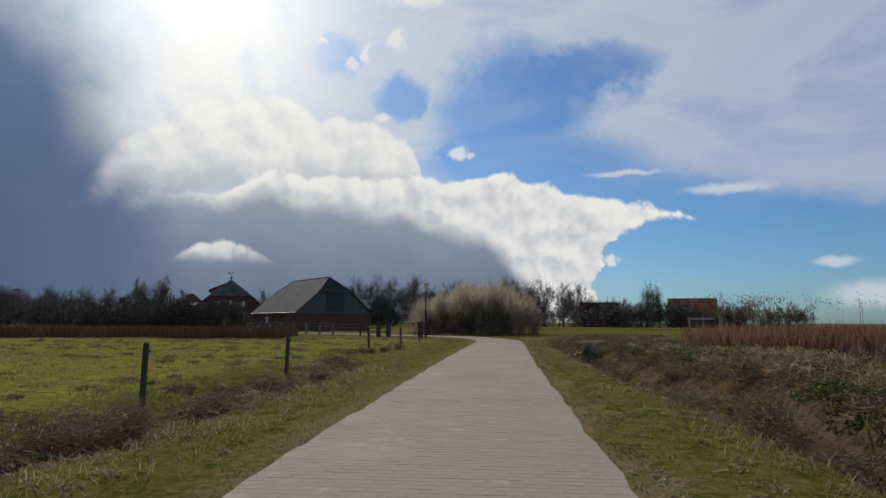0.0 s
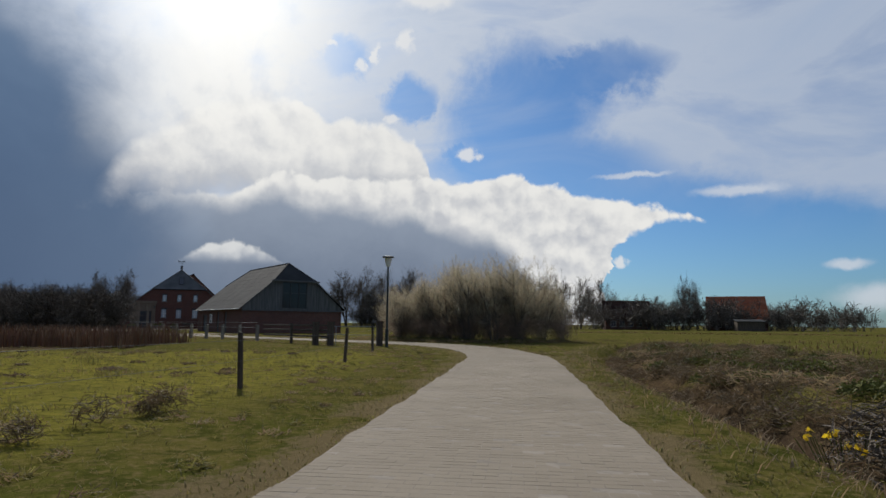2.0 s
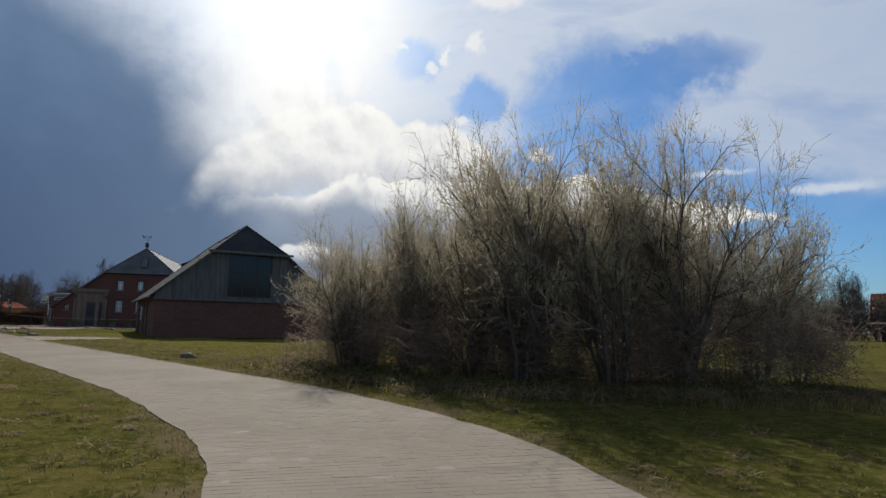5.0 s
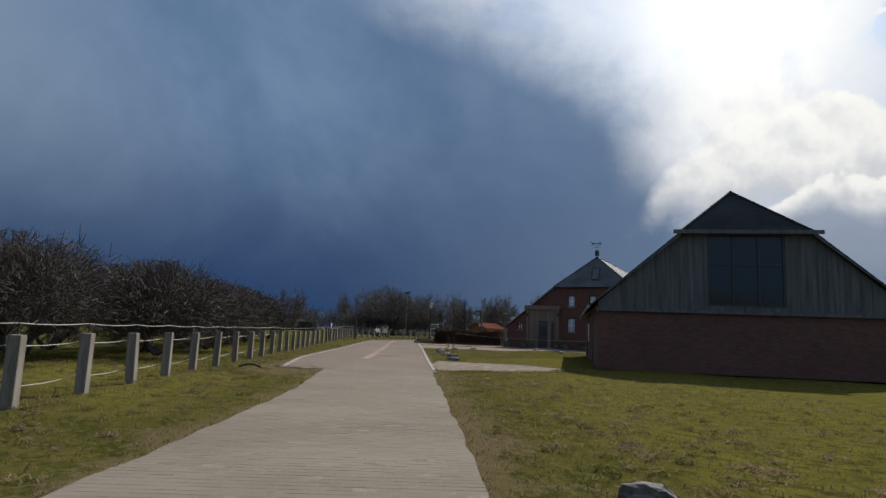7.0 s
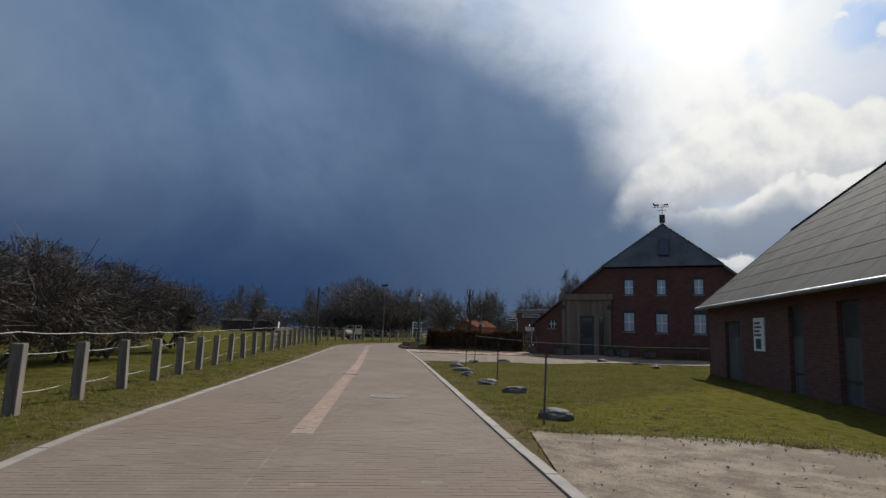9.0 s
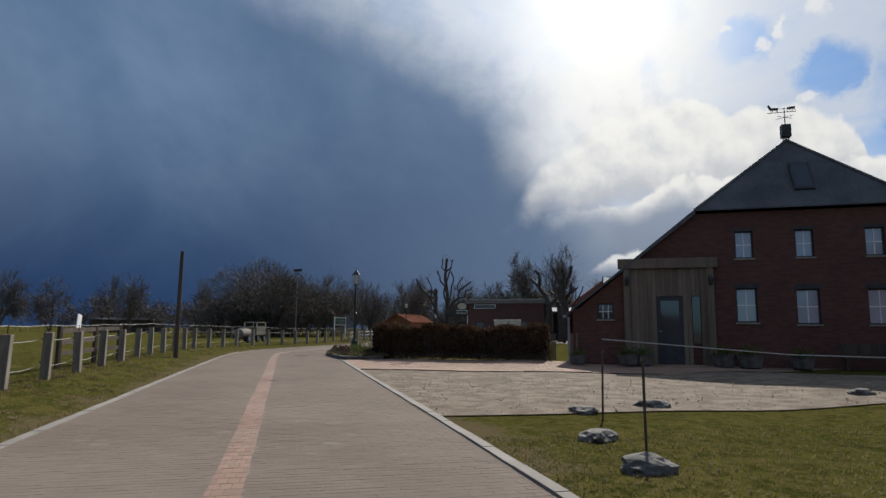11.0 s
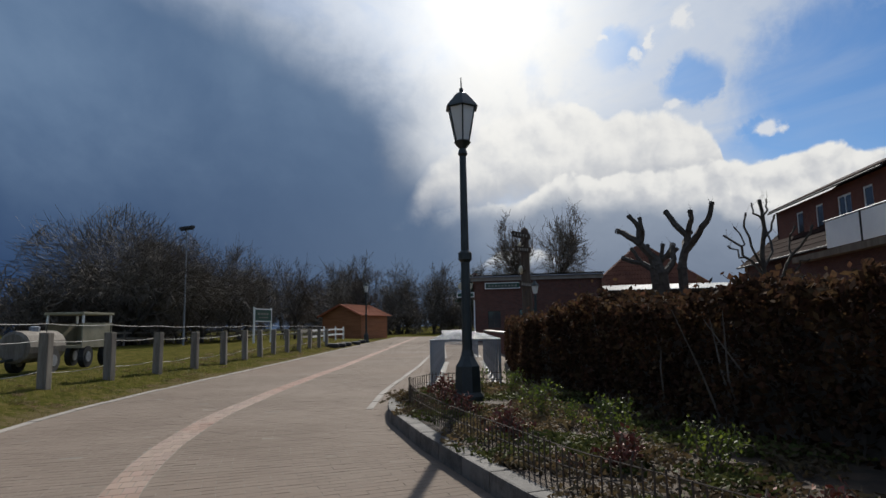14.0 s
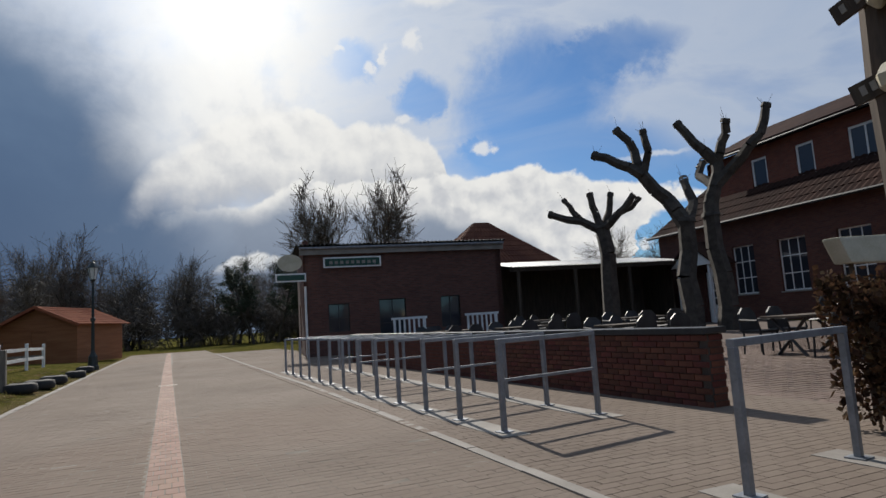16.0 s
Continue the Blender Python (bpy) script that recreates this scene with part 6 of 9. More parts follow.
rows = limbs([
    [pt(0, -0.2, 0, 0.15), pt(-0.03, 1.4), pt(0.0, 2.4)], [pt(0, 2.35, 0, 0.13), pt(-0.05, 3.2), pt(-0.1, 3.9), pt(-0.05, 4.4)],
    [pt(-0.05, 3.2, 0, 0.06), pt(-0.35, 3.5, 0.1), pt(-0.45, 3.85, 0.1)], [pt(-0.1, 3.8, 0, 0.05), pt(0.15, 4.1, 0.1), pt(0.2, 4.35)], [pt(-0.1, 3.8, 0, 0.05), pt(-0.3, 4.15, 0.1), pt(-0.25, 4.4)],
    [pt(0, 1.5, 0, 0.09), pt(-0.5, 2.1, -0.2), pt(-0.75, 2.7, -0.3), pt(-1.2, 3.2, -0.3), pt(-1.35, 3.45, -0.3)], [pt(-0.75, 2.7, -0.3, 0.05), pt(-0.7, 3.2, -0.4), pt(-0.85, 3.5, -0.4)], [pt(-0.5, 2.1, -0.2, 0.05), pt(-1.0, 2.35, -0.2), pt(-1.25, 2.45, 0.0)],
    [pt(0, 2.0, 0, 0.08), pt(0.3, 2.6, 0.2), pt(0.5, 3.05, 0.3), pt(0.95, 3.4, 0.3)], [pt(0.5, 3.05, 0.3, 0.045), pt(0.45, 3.35, 0.4), pt(0.6, 3.6, 0.4)], [pt(0.3, 2.6, 0.2, 0.05), pt(0.8, 2.75, -0.2), pt(1.1, 3.1, -0.3)],
    [pt(0, 2.3, 0, 0.07), pt(0.1, 3.0, 0.6), pt(0.2, 3.6, 0.8), pt(0.1, 3.9, 0.9)], [pt(0, 2.3, 0, 0.07), pt(-0.1, 2.9, -0.6), pt(0.1, 3.5, -0.9), pt(0.2, 3.9, -0.9)]], 0.1, 7)
rows[:, 6:8] *= 0.66
pl = bare_tree("pruned_tree", "hard-pruned tree with stumpy upright branches behind the hedge", rows)
place(pl, [(-38.12, 126.85, 1.03, 0), (-43.2, 148.5, 1.25, 130)])


# beech hedges that keep their brown leaves
def hedge(label, line, thick, z, seed, dens=900):
    """A clipped hedge along a plan line (front side first); leaves in a shell, stems inside."""
    rs = np.random.RandomState(seed)
    L = Line(line, 0.1, 0)
    h = thing("hedge", label, "hedge")
    n = int(L.len * (2 * z + thick) * dens)
    s = rs.uniform(0, L.len, n)
    side = rs.rand(n) * (2 * z + thick)
    off = np.where(side < z, rs.exponential(0.07, n), np.where(side < 2 * z, thick - rs.exponential(0.07, n), rs.uniform(0, thick, n)))
    zz = np.where(side < z, side, np.where(side < 2 * z, side - z, z - rs.exponential(0.06, n)))
    zz = zz * (1 + 0.05 * np.sin(s * 1.7) + 0.05 * np.sin(s * 4.1) + 0.04 * np.sin(s * 9.7 + off * 5)) + rs.normal(0, 0.035, n) + rs.exponential(0.03, n)
    off = off + 0.06 * np.sin(s * 2.3 + zz * 3) + rs.normal(0, 0.025, n)
    ok = (zz > 0.08) & ((zz > 0.35) | (rs.rand(n) < 0.45))
    s, off, zz = s[ok], off[ok], zz[ok]
    q = L.at(s, off)
    gz_ = np.array([height(a, b) for a, b in q[::50]])
    base = np.interp(np.arange(len(q)), np.arange(0, len(q), 50)[: len(gz_)], gz_) * 0 + gz_.mean()
    lv = new("leaves", mesh_of("leaves", *leaves(np.c_[q, zz + base], 0.042, seed, 0.0, 0.62), M_BEECH))
    lv.parent, lv["kind"] = h, "stuff"
    rows = []
    for k in range(int(L.len * 14)):
        a = L.at(rs.uniform(0, L.len), rs.uniform(0.1, thick - 0.1))
        b = a + rs.normal(0, 0.12, 2)
        c = b + rs.normal(0, 0.15, 2)
        g = gz_.mean()
        rows += [(*a, g - 0.15, *b, g + z * 0.5, 0.014, 0.01, 0), (*b, g + z * 0.5, *c, g + z * rs.uniform(0.8, 1.04), 0.01, 0.004, 0)]
    st = new("stem", mesh_of("stem", *tubes(np.array(rows), 3), M_TWIG))
    st.parent, st["kind"] = h, "stuff"
    # dense dark inside
    core = MB()
    ss = np.arange(0.1, L.len - 0.05, 0.4)
    for a, b in zip(ss, ss[1:]):
        p, q2, r, t = L.at(a, 0.25), L.at(b, 0.25), L.at(b, thick - 0.25), L.at(a, thick - 0.25)
        core.prism([tuple(t), tuple(r), tuple(q2), tuple(p)], gz_.mean() + 0.12, gz_.mean() + z - 0.18)
    co = part("core", core, M_TWIG, h)
    co["kind"] = "stuff"
    return h


hedge("brown-leaved beech hedge beside the paved forecourt", [(-32.6, 126.5), (-36.2, 124.75), (-38.85, 123.75), (-41.5, 125.5), (-44.1, 128.1), (-46.3, 131.1)], 0.95, 1.37, 3, 1150)
hedge("brown-leaved beech hedge behind the bicycle rails", [(-46.6, 131.2), (-47.9, 133.8), (-49.2, 136.6), (-50.6, 139.8), (-51.2, 141.3)], 1.2, 1.2, 4, 1400)

# ---- surfaces beside the road ----
def sheet(name, poly, z, material, label, lift=0.0, grid=0.6):
    """A ground patch over a plan outline, following the ground."""
    xs, ys = [p[0] for p in poly], [p[1] for p in poly]
    v, f = [], []
    idx = {}
    nx_, ny_ = int((max(xs) - min(xs)) / grid) + 1, int((max(ys) - min(ys)) / grid) + 1
    bm = bmesh.new()
    vs = [bm.verts.new((x, y, 0)) for x, y in poly]
    bm.faces.new(vs)
    for k in range(1, nx_ + 1):
        g = bm.verts[:] + bm.edges[:] + bm.faces[:]
        bmesh.ops.bisect_plane(bm, geom=g, plane_co=(min(xs) + k * grid, 0, 0), plane_no=(1, 0, 0))
    for k in range(1, ny_ + 1):
        g = bm.verts[:] + bm.edges[:] + bm.faces[:]
        bmesh.ops.bisect_plane(bm, geom=g, plane_co=(0, min(ys) + k * grid, 0), plane_no=(0, 1, 0))
    for w in bm.verts:
        w.co.z = height(w.co.x, w.co.y) + z
    me = bpy.data.meshes.new(name)
    bm.normal_update()
    for fa in bm.faces:
        if fa.normal.z < 0:
            fa.normal_flip()
    bm.to_mesh(me)
    bm.free()
    me.materials.append(material)
    ob = new(name, me)
    return tagged(ob, label, name.split("_")[0], kind="structure")


E0 = np.array([-35.0, 118.35])                                   # where the red paving meets the road
ed = np.array([0.868, 0.497])
FC = [tuple(ROAD.at(38.4, 2.73)), tuple(E0 + ed * 0.1), tuple(E0 + ed * 9.5), (-24.5, 126.2), (-23.0, 129.3), (-31.0, 127.2), (-33.2, 126.9), (-36.3, 125.5), (-38.9, 124.4), (-39.1, 123.4), (-40.25, 122.4)] + [tuple(ROAD.at(q, 2.73)) for q in (43.6, 42.0, 40.0)]
gravel = sheet("gravel_yard", [(-26.5, 111.5), (-24.6, 113.6), (-19.5, 119.5), (-14.0, 123.5), (-13.0, 127.5), (-24.0, 126.0), tuple(E0 + ed * 9.3), tuple(E0), tuple(E0 + np.array([-0.1, -0.14]))], 0.022, M_GRAVEL, "pale trodden gravel yard before the farmhouse")
def ragged(poly, seed, jit=0.14, step=0.35, keep=()):
    """A plan outline with worn, uneven edges; the sides named in keep stay straight."""
    q, res = np.random.RandomState(seed), []
    for k, a in enumerate(poly):
        b = poly[(k + 1) % len(poly)]
        n = max(1, int(math.dist(a, b) / step))
        for j in range(n):
            w = 0.0 if k in keep or j == 0 else jit
            res.append((a[0] + (b[0] - a[0]) * j / n + q.normal(0, w), a[1] + (b[1] - a[1]) * j / n + q.normal(0, w)))
    return res


TRK = [(-5.35, 95.2), (-4.6, 96.7), (-4.05, 98.1), (-3.9, 99.5), (-4.6, 100.4), (-5.2, 101.9), (-6.5, 101.8), (-8.1, 101.6), (-9.5, 100.7), (-10.6, 99.65), tuple(ROAD.at(5.0, 2.71))]
track = sheet("gravel_track", ragged(TRK, 4, keep=(9, 10)), 0.016, M_GRAVEL, "gravelly worn patch beside the road")
fore = sheet("paved_forecourt", FC, 0.020, M_JOINT, "red brick forecourt laid in herringbone")

def herringbone(parent, poly, ang, material, z, seed, L=0.21, W=0.105, kerb=None):
    """Paving bricks in herringbone over a plan outline; along a kerb (points of a line) they are cut to it."""
    rs_ = np.random.RandomState(seed)
    c, s = math.cos(ang), math.sin(ang)
    cx, cy = np.mean([p[0] for p in poly]), np.mean([p[1] for p in poly])
    R = max(math.hypot(p[0] - cx, p[1] - cy) for p in poly)
    V, n, cut = [], 0, MB()
    k = int(R / W) + 4
    g = 0.002
    for i in range(-k, k):
        for j in range(-k // 2, k // 2):
            # unit cell: steps of W along the diagonal, 2L across
            ox, oy = i * W + j * 2 * L, i * W
            for x0, y0, x1, y1 in ((ox, oy, ox + L, oy + W), (ox, oy + W, ox + W, oy + W + L)):
                mx, my = (x0 + x1) / 2, (y0 + y1) / 2
                X, Y = cx + c * mx - s * my, cy + s * mx + c * my
                if abs(mx) > R or abs(my) > R:
                    continue
                near = None
                if kerb is not None:
                    d = np.hypot(kerb[:, 0] - X, kerb[:, 1] - Y)
                    if d.min() < 0.16 and 0 < d.argmin() < len(kerb) - 1:
                        near = d.argmin()
                if near is None and not inside(X, Y, poly):
                    continue
                zz = height(X, Y) + z + rs_.normal(0, 0.0012)
                if near is not None:
                    o, t = kerb[near], kerb[near + 1] - kerb[near - 1]
                    nrm = np.array([t[1], -t[0]]) / np.linalg.norm(t)
                    quad = [np.array((cx + c * a - s * b, cy + s * a + c * b)) for a, b in ((x0 + g, y0 + g), (x1 - g, y0 + g), (x1 - g, y1 - g), (x0 + g, y1 - g))]
                    keep = []
                    for p, q in zip(quad, quad[1:] + quad[:1]):
                        dp, dq = (p - o) @ nrm, (q - o) @ nrm
                        if dp >= 0:
                            keep.append(tuple(p))
                        if (dp < 0) != (dq < 0):
                            keep.append(tuple(p + (q - p) * dp / (dp - dq)))
                    if len(keep) > 2:
                        cut.prism(keep, zz - 0.012, zz)
                    continue
                for zq, e in ((zz - 0.012, 0.0), (zz, 0.002)):
                    for a, b in ((x0 + g + e, y0 + g + e), (x1 - g - e, y0 + g + e), (x1 - g - e, y1 - g - e), (x0 + g + e, y1 - g - e)):
                        V.append((cx + c * a - s * b, cy + s * a + c * b, zq))
                n += 1
    b = (np.arange(n) * 8)[:, None]
    f = np.concatenate([b + np.array(q) for q in ((4, 5, 6, 7), (0, 1, 5, 4), (1, 2, 6, 5), (2, 3, 7, 6), (3, 0, 4, 7))])
    ob = heap("paving_bricks", V, f, material, parent)
    ob["kind"] = "stuff"
    if cut.v:
        part("cut_brick", cut, material, parent)["kind"] = "stuff"


herringbone(fore, FC, radians(8), M_REDPAVE, 0.027, 3, kerb=np.array([ROAD.at(q, 2.725) for q in np.arange(38.5, 44.6, 0.1)]))
edge = thing("paving_edge", "dark edging strip along the red paving", "kerb", kind="structure")
for k in range(9):
    a, b = E0 + ed * (k * 1.05 - 0.02), E0 + ed * (k * 1.05 + 1.02)
    nn = np.array([ed[1], -ed[0]]) * 0.07
    za = height(*(a + b) / 2)
    part("edging_stone", MB().prism([tuple(a + nn), tuple(b + nn), tuple(b), tuple(a)], za - 0.1, za + 0.05), M_WOOD_DARK, edge)
M_TERRJ = mat("terrace_joints", (0.085, 0.060, 0.048), (0.125, 0.092, 0.074), 0.95, 4, 60, 0.2)
M_TERR = mat("terrace_clinker", (0.118, 0.080, 0.062), (0.172, 0.122, 0.097), 0.88, 0.6, 30, 0.3, 0.004, rnd=0.12, island=True)
# paving under the bicycle rails and on the terrace
RK_A = Line([(-48.6, 129.9), (-66.0, 163.5)], 0.25, 0)
apron = sheet("rail_apron", [tuple(ROAD.at(61.5, 2.72)), tuple(ROAD.at(66, 2.72)), tuple(ROAD.at(80, 2.72)), tuple(ROAD.at(90, 2.72)), tuple(ROAD.at(90, 5.6)), tuple(ROAD.at(80, 5.6)), tuple(ROAD.at(70, 5.6)), tuple(ROAD.at(63.5, 5.6))], -0.01, M_JOINT, "brown brick apron under the bicycle rails")
setts("apron_bricks", ROAD, 59.5, 108, 2.52, 6.7, 0.02, M_CLINKER2, apron, seed=21)
strips = thing("footing_strip", "pale concrete strips under the bicycle rails", "paving", kind="structure")
for k0, k1, base, d in ((8, 0, (-52.7, 139.4), np.array([-0.486, 0.971])), (0, 12, (-54.1, 141.9), np.array([-0.490, 0.906]))):
    for off in (0.0, 1.34):
        n = np.array([0.895, 0.447])
        o = np.array([0.809, 0.588]) * off
        a = np.array(base) - d * (k0 + 0.25) + o
        b = np.array(base) + d * (k1 + 0.25) + o
        m_ = int(np.linalg.norm(b - a) / 1.0)
        for j in range(m_):
            p, q = a + (b - a) * j / m_, a + (b - a) * (j + 0.99) / m_
            part("concrete_slab", MB().prism([tuple(p - n * 0.15), tuple(p + n * 0.15), tuple(q + n * 0.15), tuple(q - n * 0.15)], -0.03, 0.026), M_KERB, strips)
terr = sheet("terrace_paving", [(-51.2, 142.4), (-48.6, 141.0), (-40.0, 147.0), (-42.8, 167.0), (-60.5, 163.0), (-58.6, 157.0), (-53.4, 146.5)], 0.026, M_TERRJ, "brick-paved restaurant terrace")
herringbone(terr, [(-51.2, 142.4), (-48.6, 141.0), (-43.0, 145.0), (-46.0, 152.0), (-52.0, 150.0), (-53.2, 146.5)], radians(20), M_TERR, 0.034, 5)

# ---- road fence: square posts with three ropes ----
def timber_post(h, w, lab, grp, material=M_WOOD_POST, top=0.02):
    t = thing("fence_post", lab, "fence post", group=grp)
    me = MB().box(-w / 2, -w / 2, -0.3, w / 2, w / 2, h)
    part("post", me, material, t, bevel=top)
    part("insulator", MB().tube([(0, -w / 2 - 0.05, h - 0.14), (0, -w / 2 + 0.01, h - 0.14)], 0.012, 6), M_BLACKFRAME, t)
    part("insulator", MB().tube([(0, -w / 2 - 0.05, h * 0.36), (0, -w / 2 + 0.01, h * 0.36)], 0.012, 6), M_BLACKFRAME, t)
    part("top_pin", MB().tube([(0, 0, h - 0.01), (0, 0, h + 0.17)], 0.009, 5), M_BLACKFRAME, t)
    return t


fp = timber_post(1.01, 0.175, "weathered square timber fence post with rope holders", "road fence posts")
fs = np.concatenate([[9.1, 11.1, 13.1, 15.15, 17.15, 19.15, 21.08, 23.05, 25.25, 27.5, 29.8, 31.9, 34.05], np.arange(36.13, FENCE.len - 0.5, 2.07)])
fpos = []
for k, s in enumerate(fs):
    p = FENCE.at(s)
    d = FENCE.at(s + 0.2) - FENCE.at(s - 0.2)
    a = math.degrees(math.atan2(d[1], d[0])) + 180
    fpos.append((p, a))
    m = pose(p[0], p[1], height(*p), at.uniform(-1.5, 1.5), at.uniform(-1.5, 1.5), a + at.uniform(-3, 3))
    if k == 0:
        fp.matrix_basis = m
    else:
        copy_thing(fp, m)
ropes = thing("fence_ropes", "three pale ropes slung along the road fence", "rope")
for hz, sag in ((1.17, 0.025), (0.86, 0.035), (0.30, 0.05)):
    pts = []
    for (p, a), (q, b) in zip(fpos, fpos[1:]):
        n = np.array([math.sin(radians(a)), -math.cos(radians(a))]) * (0.0 if hz > 1 else 0.135)
        z0, z1 = height(*p) + hz, height(*q) + hz
        for f in (0, 0.25, 0.5, 0.75):
            pts.append((*(p + (q - p) * f + n), z0 + (z1 - z0) * f - sag * 4 * f * (1 - f)))
    part("rope", MB().tube(pts, 0.0065, 5), M_ROPE, ropes)

# gate and rails at the field entrance beside the bend
big_post = thing("gate_post", "thick dark timber gate post", "gate post", pose(13.35, 72.4, 0, 0, 0, 20), group="gate posts")
part("post", MB().box(-0.15, -0.15, -0.3, 0.15, 0.15, 1.25), M_WOOD_DARK, big_post, bevel=0.02)
part("cap", MB().box(-0.17, -0.17, 1.25, 0.17, 0.17, 1.30), M_WOOD_DARK, big_post)
for x, y in ((10.55, 73.4), (9.6, 73.9)):
    copy_thing(big_post, pose(x, y, height(x, y), 0, 0, 30))
gate = thing("field_gate", "dark weathered wooden rail fence beside the gate", "fence")
for a, b in (((10.4, 73.5), (7.7, 75.9)), ((7.7, 75.9), (5.2, 78.6))):
    for z in (0.45, 0.78, 1.05):
        part("rail", MB().tube([(*a, z), (*b, z - 0.02)], 0.055, 6), M_WOOD_DARK, gate)
    part("post", MB().tube([(*a, -0.2), (*a, 1.15)], 0.09, 8), M_WOOD_DARK, gate)
bar = thing("gate_bar", "thin pale bar closing the field entrance", "gate")
for z in (0.55, 1.0):
    part("bar", MB().tube([(10.75, 73.35, z), (13.1, 72.55, z + 0.01)], 0.022, 6), M_GALV, bar)
for x, y in ((10.85, 73.3), (12.95, 72.6)):
    part("upright", MB().tube([(x, y, 0.0), (x, y, 1.02)], 0.02, 6), M_GALV, bar)

# field fence along the goose meadow: round posts and wire
fld = [(8.3, 9.0), (9.2, 16.0), (10.0, 22.8), (10.9, 29.4), (11.81, 35.1), (12.67, 44.8), (13.46, 51.4), (14.04, 58.9), (13.9, 66.0)]
rp = thing("field_post", "dark round wooden field post", "fence post", group="field fence posts")
part("post", MB().lathe([(0.055, -0.3), (0.052, 0.5), (0.05, 1.0), (0.035, 1.02)], 9), M_WOOD_DARK, rp)
part("insulator", MB().tube([(0.04, 0, 0.88), (0.09, 0, 0.88)], 0.012, 5), M_BLACKFRAME, rp)
for k, (x, y) in enumerate(fld):
    m = pose(x, y, height(x, y), at.uniform(-3, 3), at.uniform(-3, 3), 0) @ Matrix.Diagonal((1, 1, 1.02, 1))
    if k == 0:
        rp.matrix_basis = m
    else:
        copy_thing(rp, m)
wires = thing("field_wires", "thin dark electric fence wires", "wire")
for hz in (0.90, 0.52):
    part("wire", MB().tube([(x + 0.07, y, height(x, y) + hz) for x, y in fld], 0.003, 4), M_BLACKFRAME, wires)

# ---- street lamps ----
lamp = thing("street_lamp", "dark steel street lamp with a flat-topped cone light", "lamp", pose(13.95, 70.6, 0))
part("pole", MB().lathe([(0.085, -0.2), (0.085, 0.9), (0.055, 0.95), (0.045, 4.02), (0.05, 4.05)], 12), M_IRON, lamp, smooth=False)
part("shade", MB().lathe([(0.07, 4.04), (0.11, 4.08), (0.19, 4.46), (0.19, 4.48)], 14), M_LAMPGLASS, lamp, "milky cone glass")
part("hat", MB().lathe([(0.19, 4.485), (0.30, 4.50), (0.30, 4.55), (0.06, 4.60)], 16), M_IRON, lamp)


def victorian(m, label):
    v = thing("post_lantern", label, "lamp", m, group="lantern lamps")
    part("base", MB().lathe([(0.24, -0.15), (0.24, 0.10), (0.20, 0.16), (0.18, 0.52), (0.13, 0.60), (0.10, 0.66)], 8), M_IRON, v)
    part("pole", MB().lathe([(0.10, 0.66), (0.075, 0.75), (0.065, 2.02), (0.10, 2.06), (0.10, 2.16), (0.06, 2.2), (0.05, 3.62), (0.075, 3.66), (0.05, 3.74)], 12), M_IRON, v)
    part("cradle", MB().lathe([(0.05, 3.74), (0.10, 3.80), (0.13, 3.84), (0.11, 3.86)], 12), M_IRON, v)
    l = part("lantern", MB().lathe([(0.11, 3.865), (0.215, 4.36), (0.21, 4.365)], 6), M_LAMPGLASS, v, "clear lantern panes")
    for j in range(6):
        t = 2 * math.pi * j / 6
        part("frame_bar", MB().tube([(0.115 * math.cos(t), 0.115 * math.sin(t), 3.86), (0.22 * math.cos(t), 0.22 * math.sin(t), 4.37)], 0.012, 5), M_IRON, l)
    part("roof", MB().lathe([(0.27, 4.37), (0.25, 4.40), (0.12, 4.56), (0.08, 4.60), (0.035, 4.63), (0.035, 4.68), (0.012, 4.70), (0.008, 4.86)], 6), M_IRON, v)
    return v


lb = victorian(pose(-46.9, 129.3, 0.12), "black cast-iron lantern lamp in the flower bed")
copy_thing(lb, pose(-71.3, 161.2, 0.1, 0, 0, 20))["label"] = "black cast-iron lantern lamp beside the timber kiosk"
tl_ = thing("garden_lantern", "small dark garden lantern on a post behind the hedge", "lamp", pose(-49.84, 140.48, 0.1))
part("post", MB().lathe([(0.06, -0.1), (0.045, 2.0), (0.06, 2.02), (0.04, 2.1)], 8), M_IRON, tl_)
part("glass", MB().lathe([(0.07, 2.12), (0.12, 2.36), (0.11, 2.37)], 6), M_LAMPGLASS, tl_)
part("cap", MB().lathe([(0.16, 2.375), (0.05, 2.5), (0.02, 2.56)], 6), M_IRON, tl_)
pole = solid("telegraph_pole", MB().lathe([(0.085, -0.3), (0.08, 2.0), (0.065, 3.85), (0.06, 3.86)], 10), M_WOOD_DARK, "dark wooden pole standing in the fence line", "pole", m=pose(-43.0, 116.3, 0.42))
mast = thing("floodlight_mast", "thin steel floodlight mast at the paddock", "mast", pose(-76.5, 148.4, 0.3))
part("mast", MB().tube([(0, 0, -0.2), (0, 0, 7.6)], [0.07, 0.04], 8), M_GALV, mast)
part("crossbar", MB().box(-0.6, -0.03, 7.45, 0.6, 0.03, 7.53), M_BLACKFRAME, mast)
for x in (-0.5, -0.18, 0.18, 0.5):
    part("floodlight", MB().box(x - 0.13, -0.1, 7.54, x + 0.13, 0.1, 7.72), M_BLACKFRAME, mast)

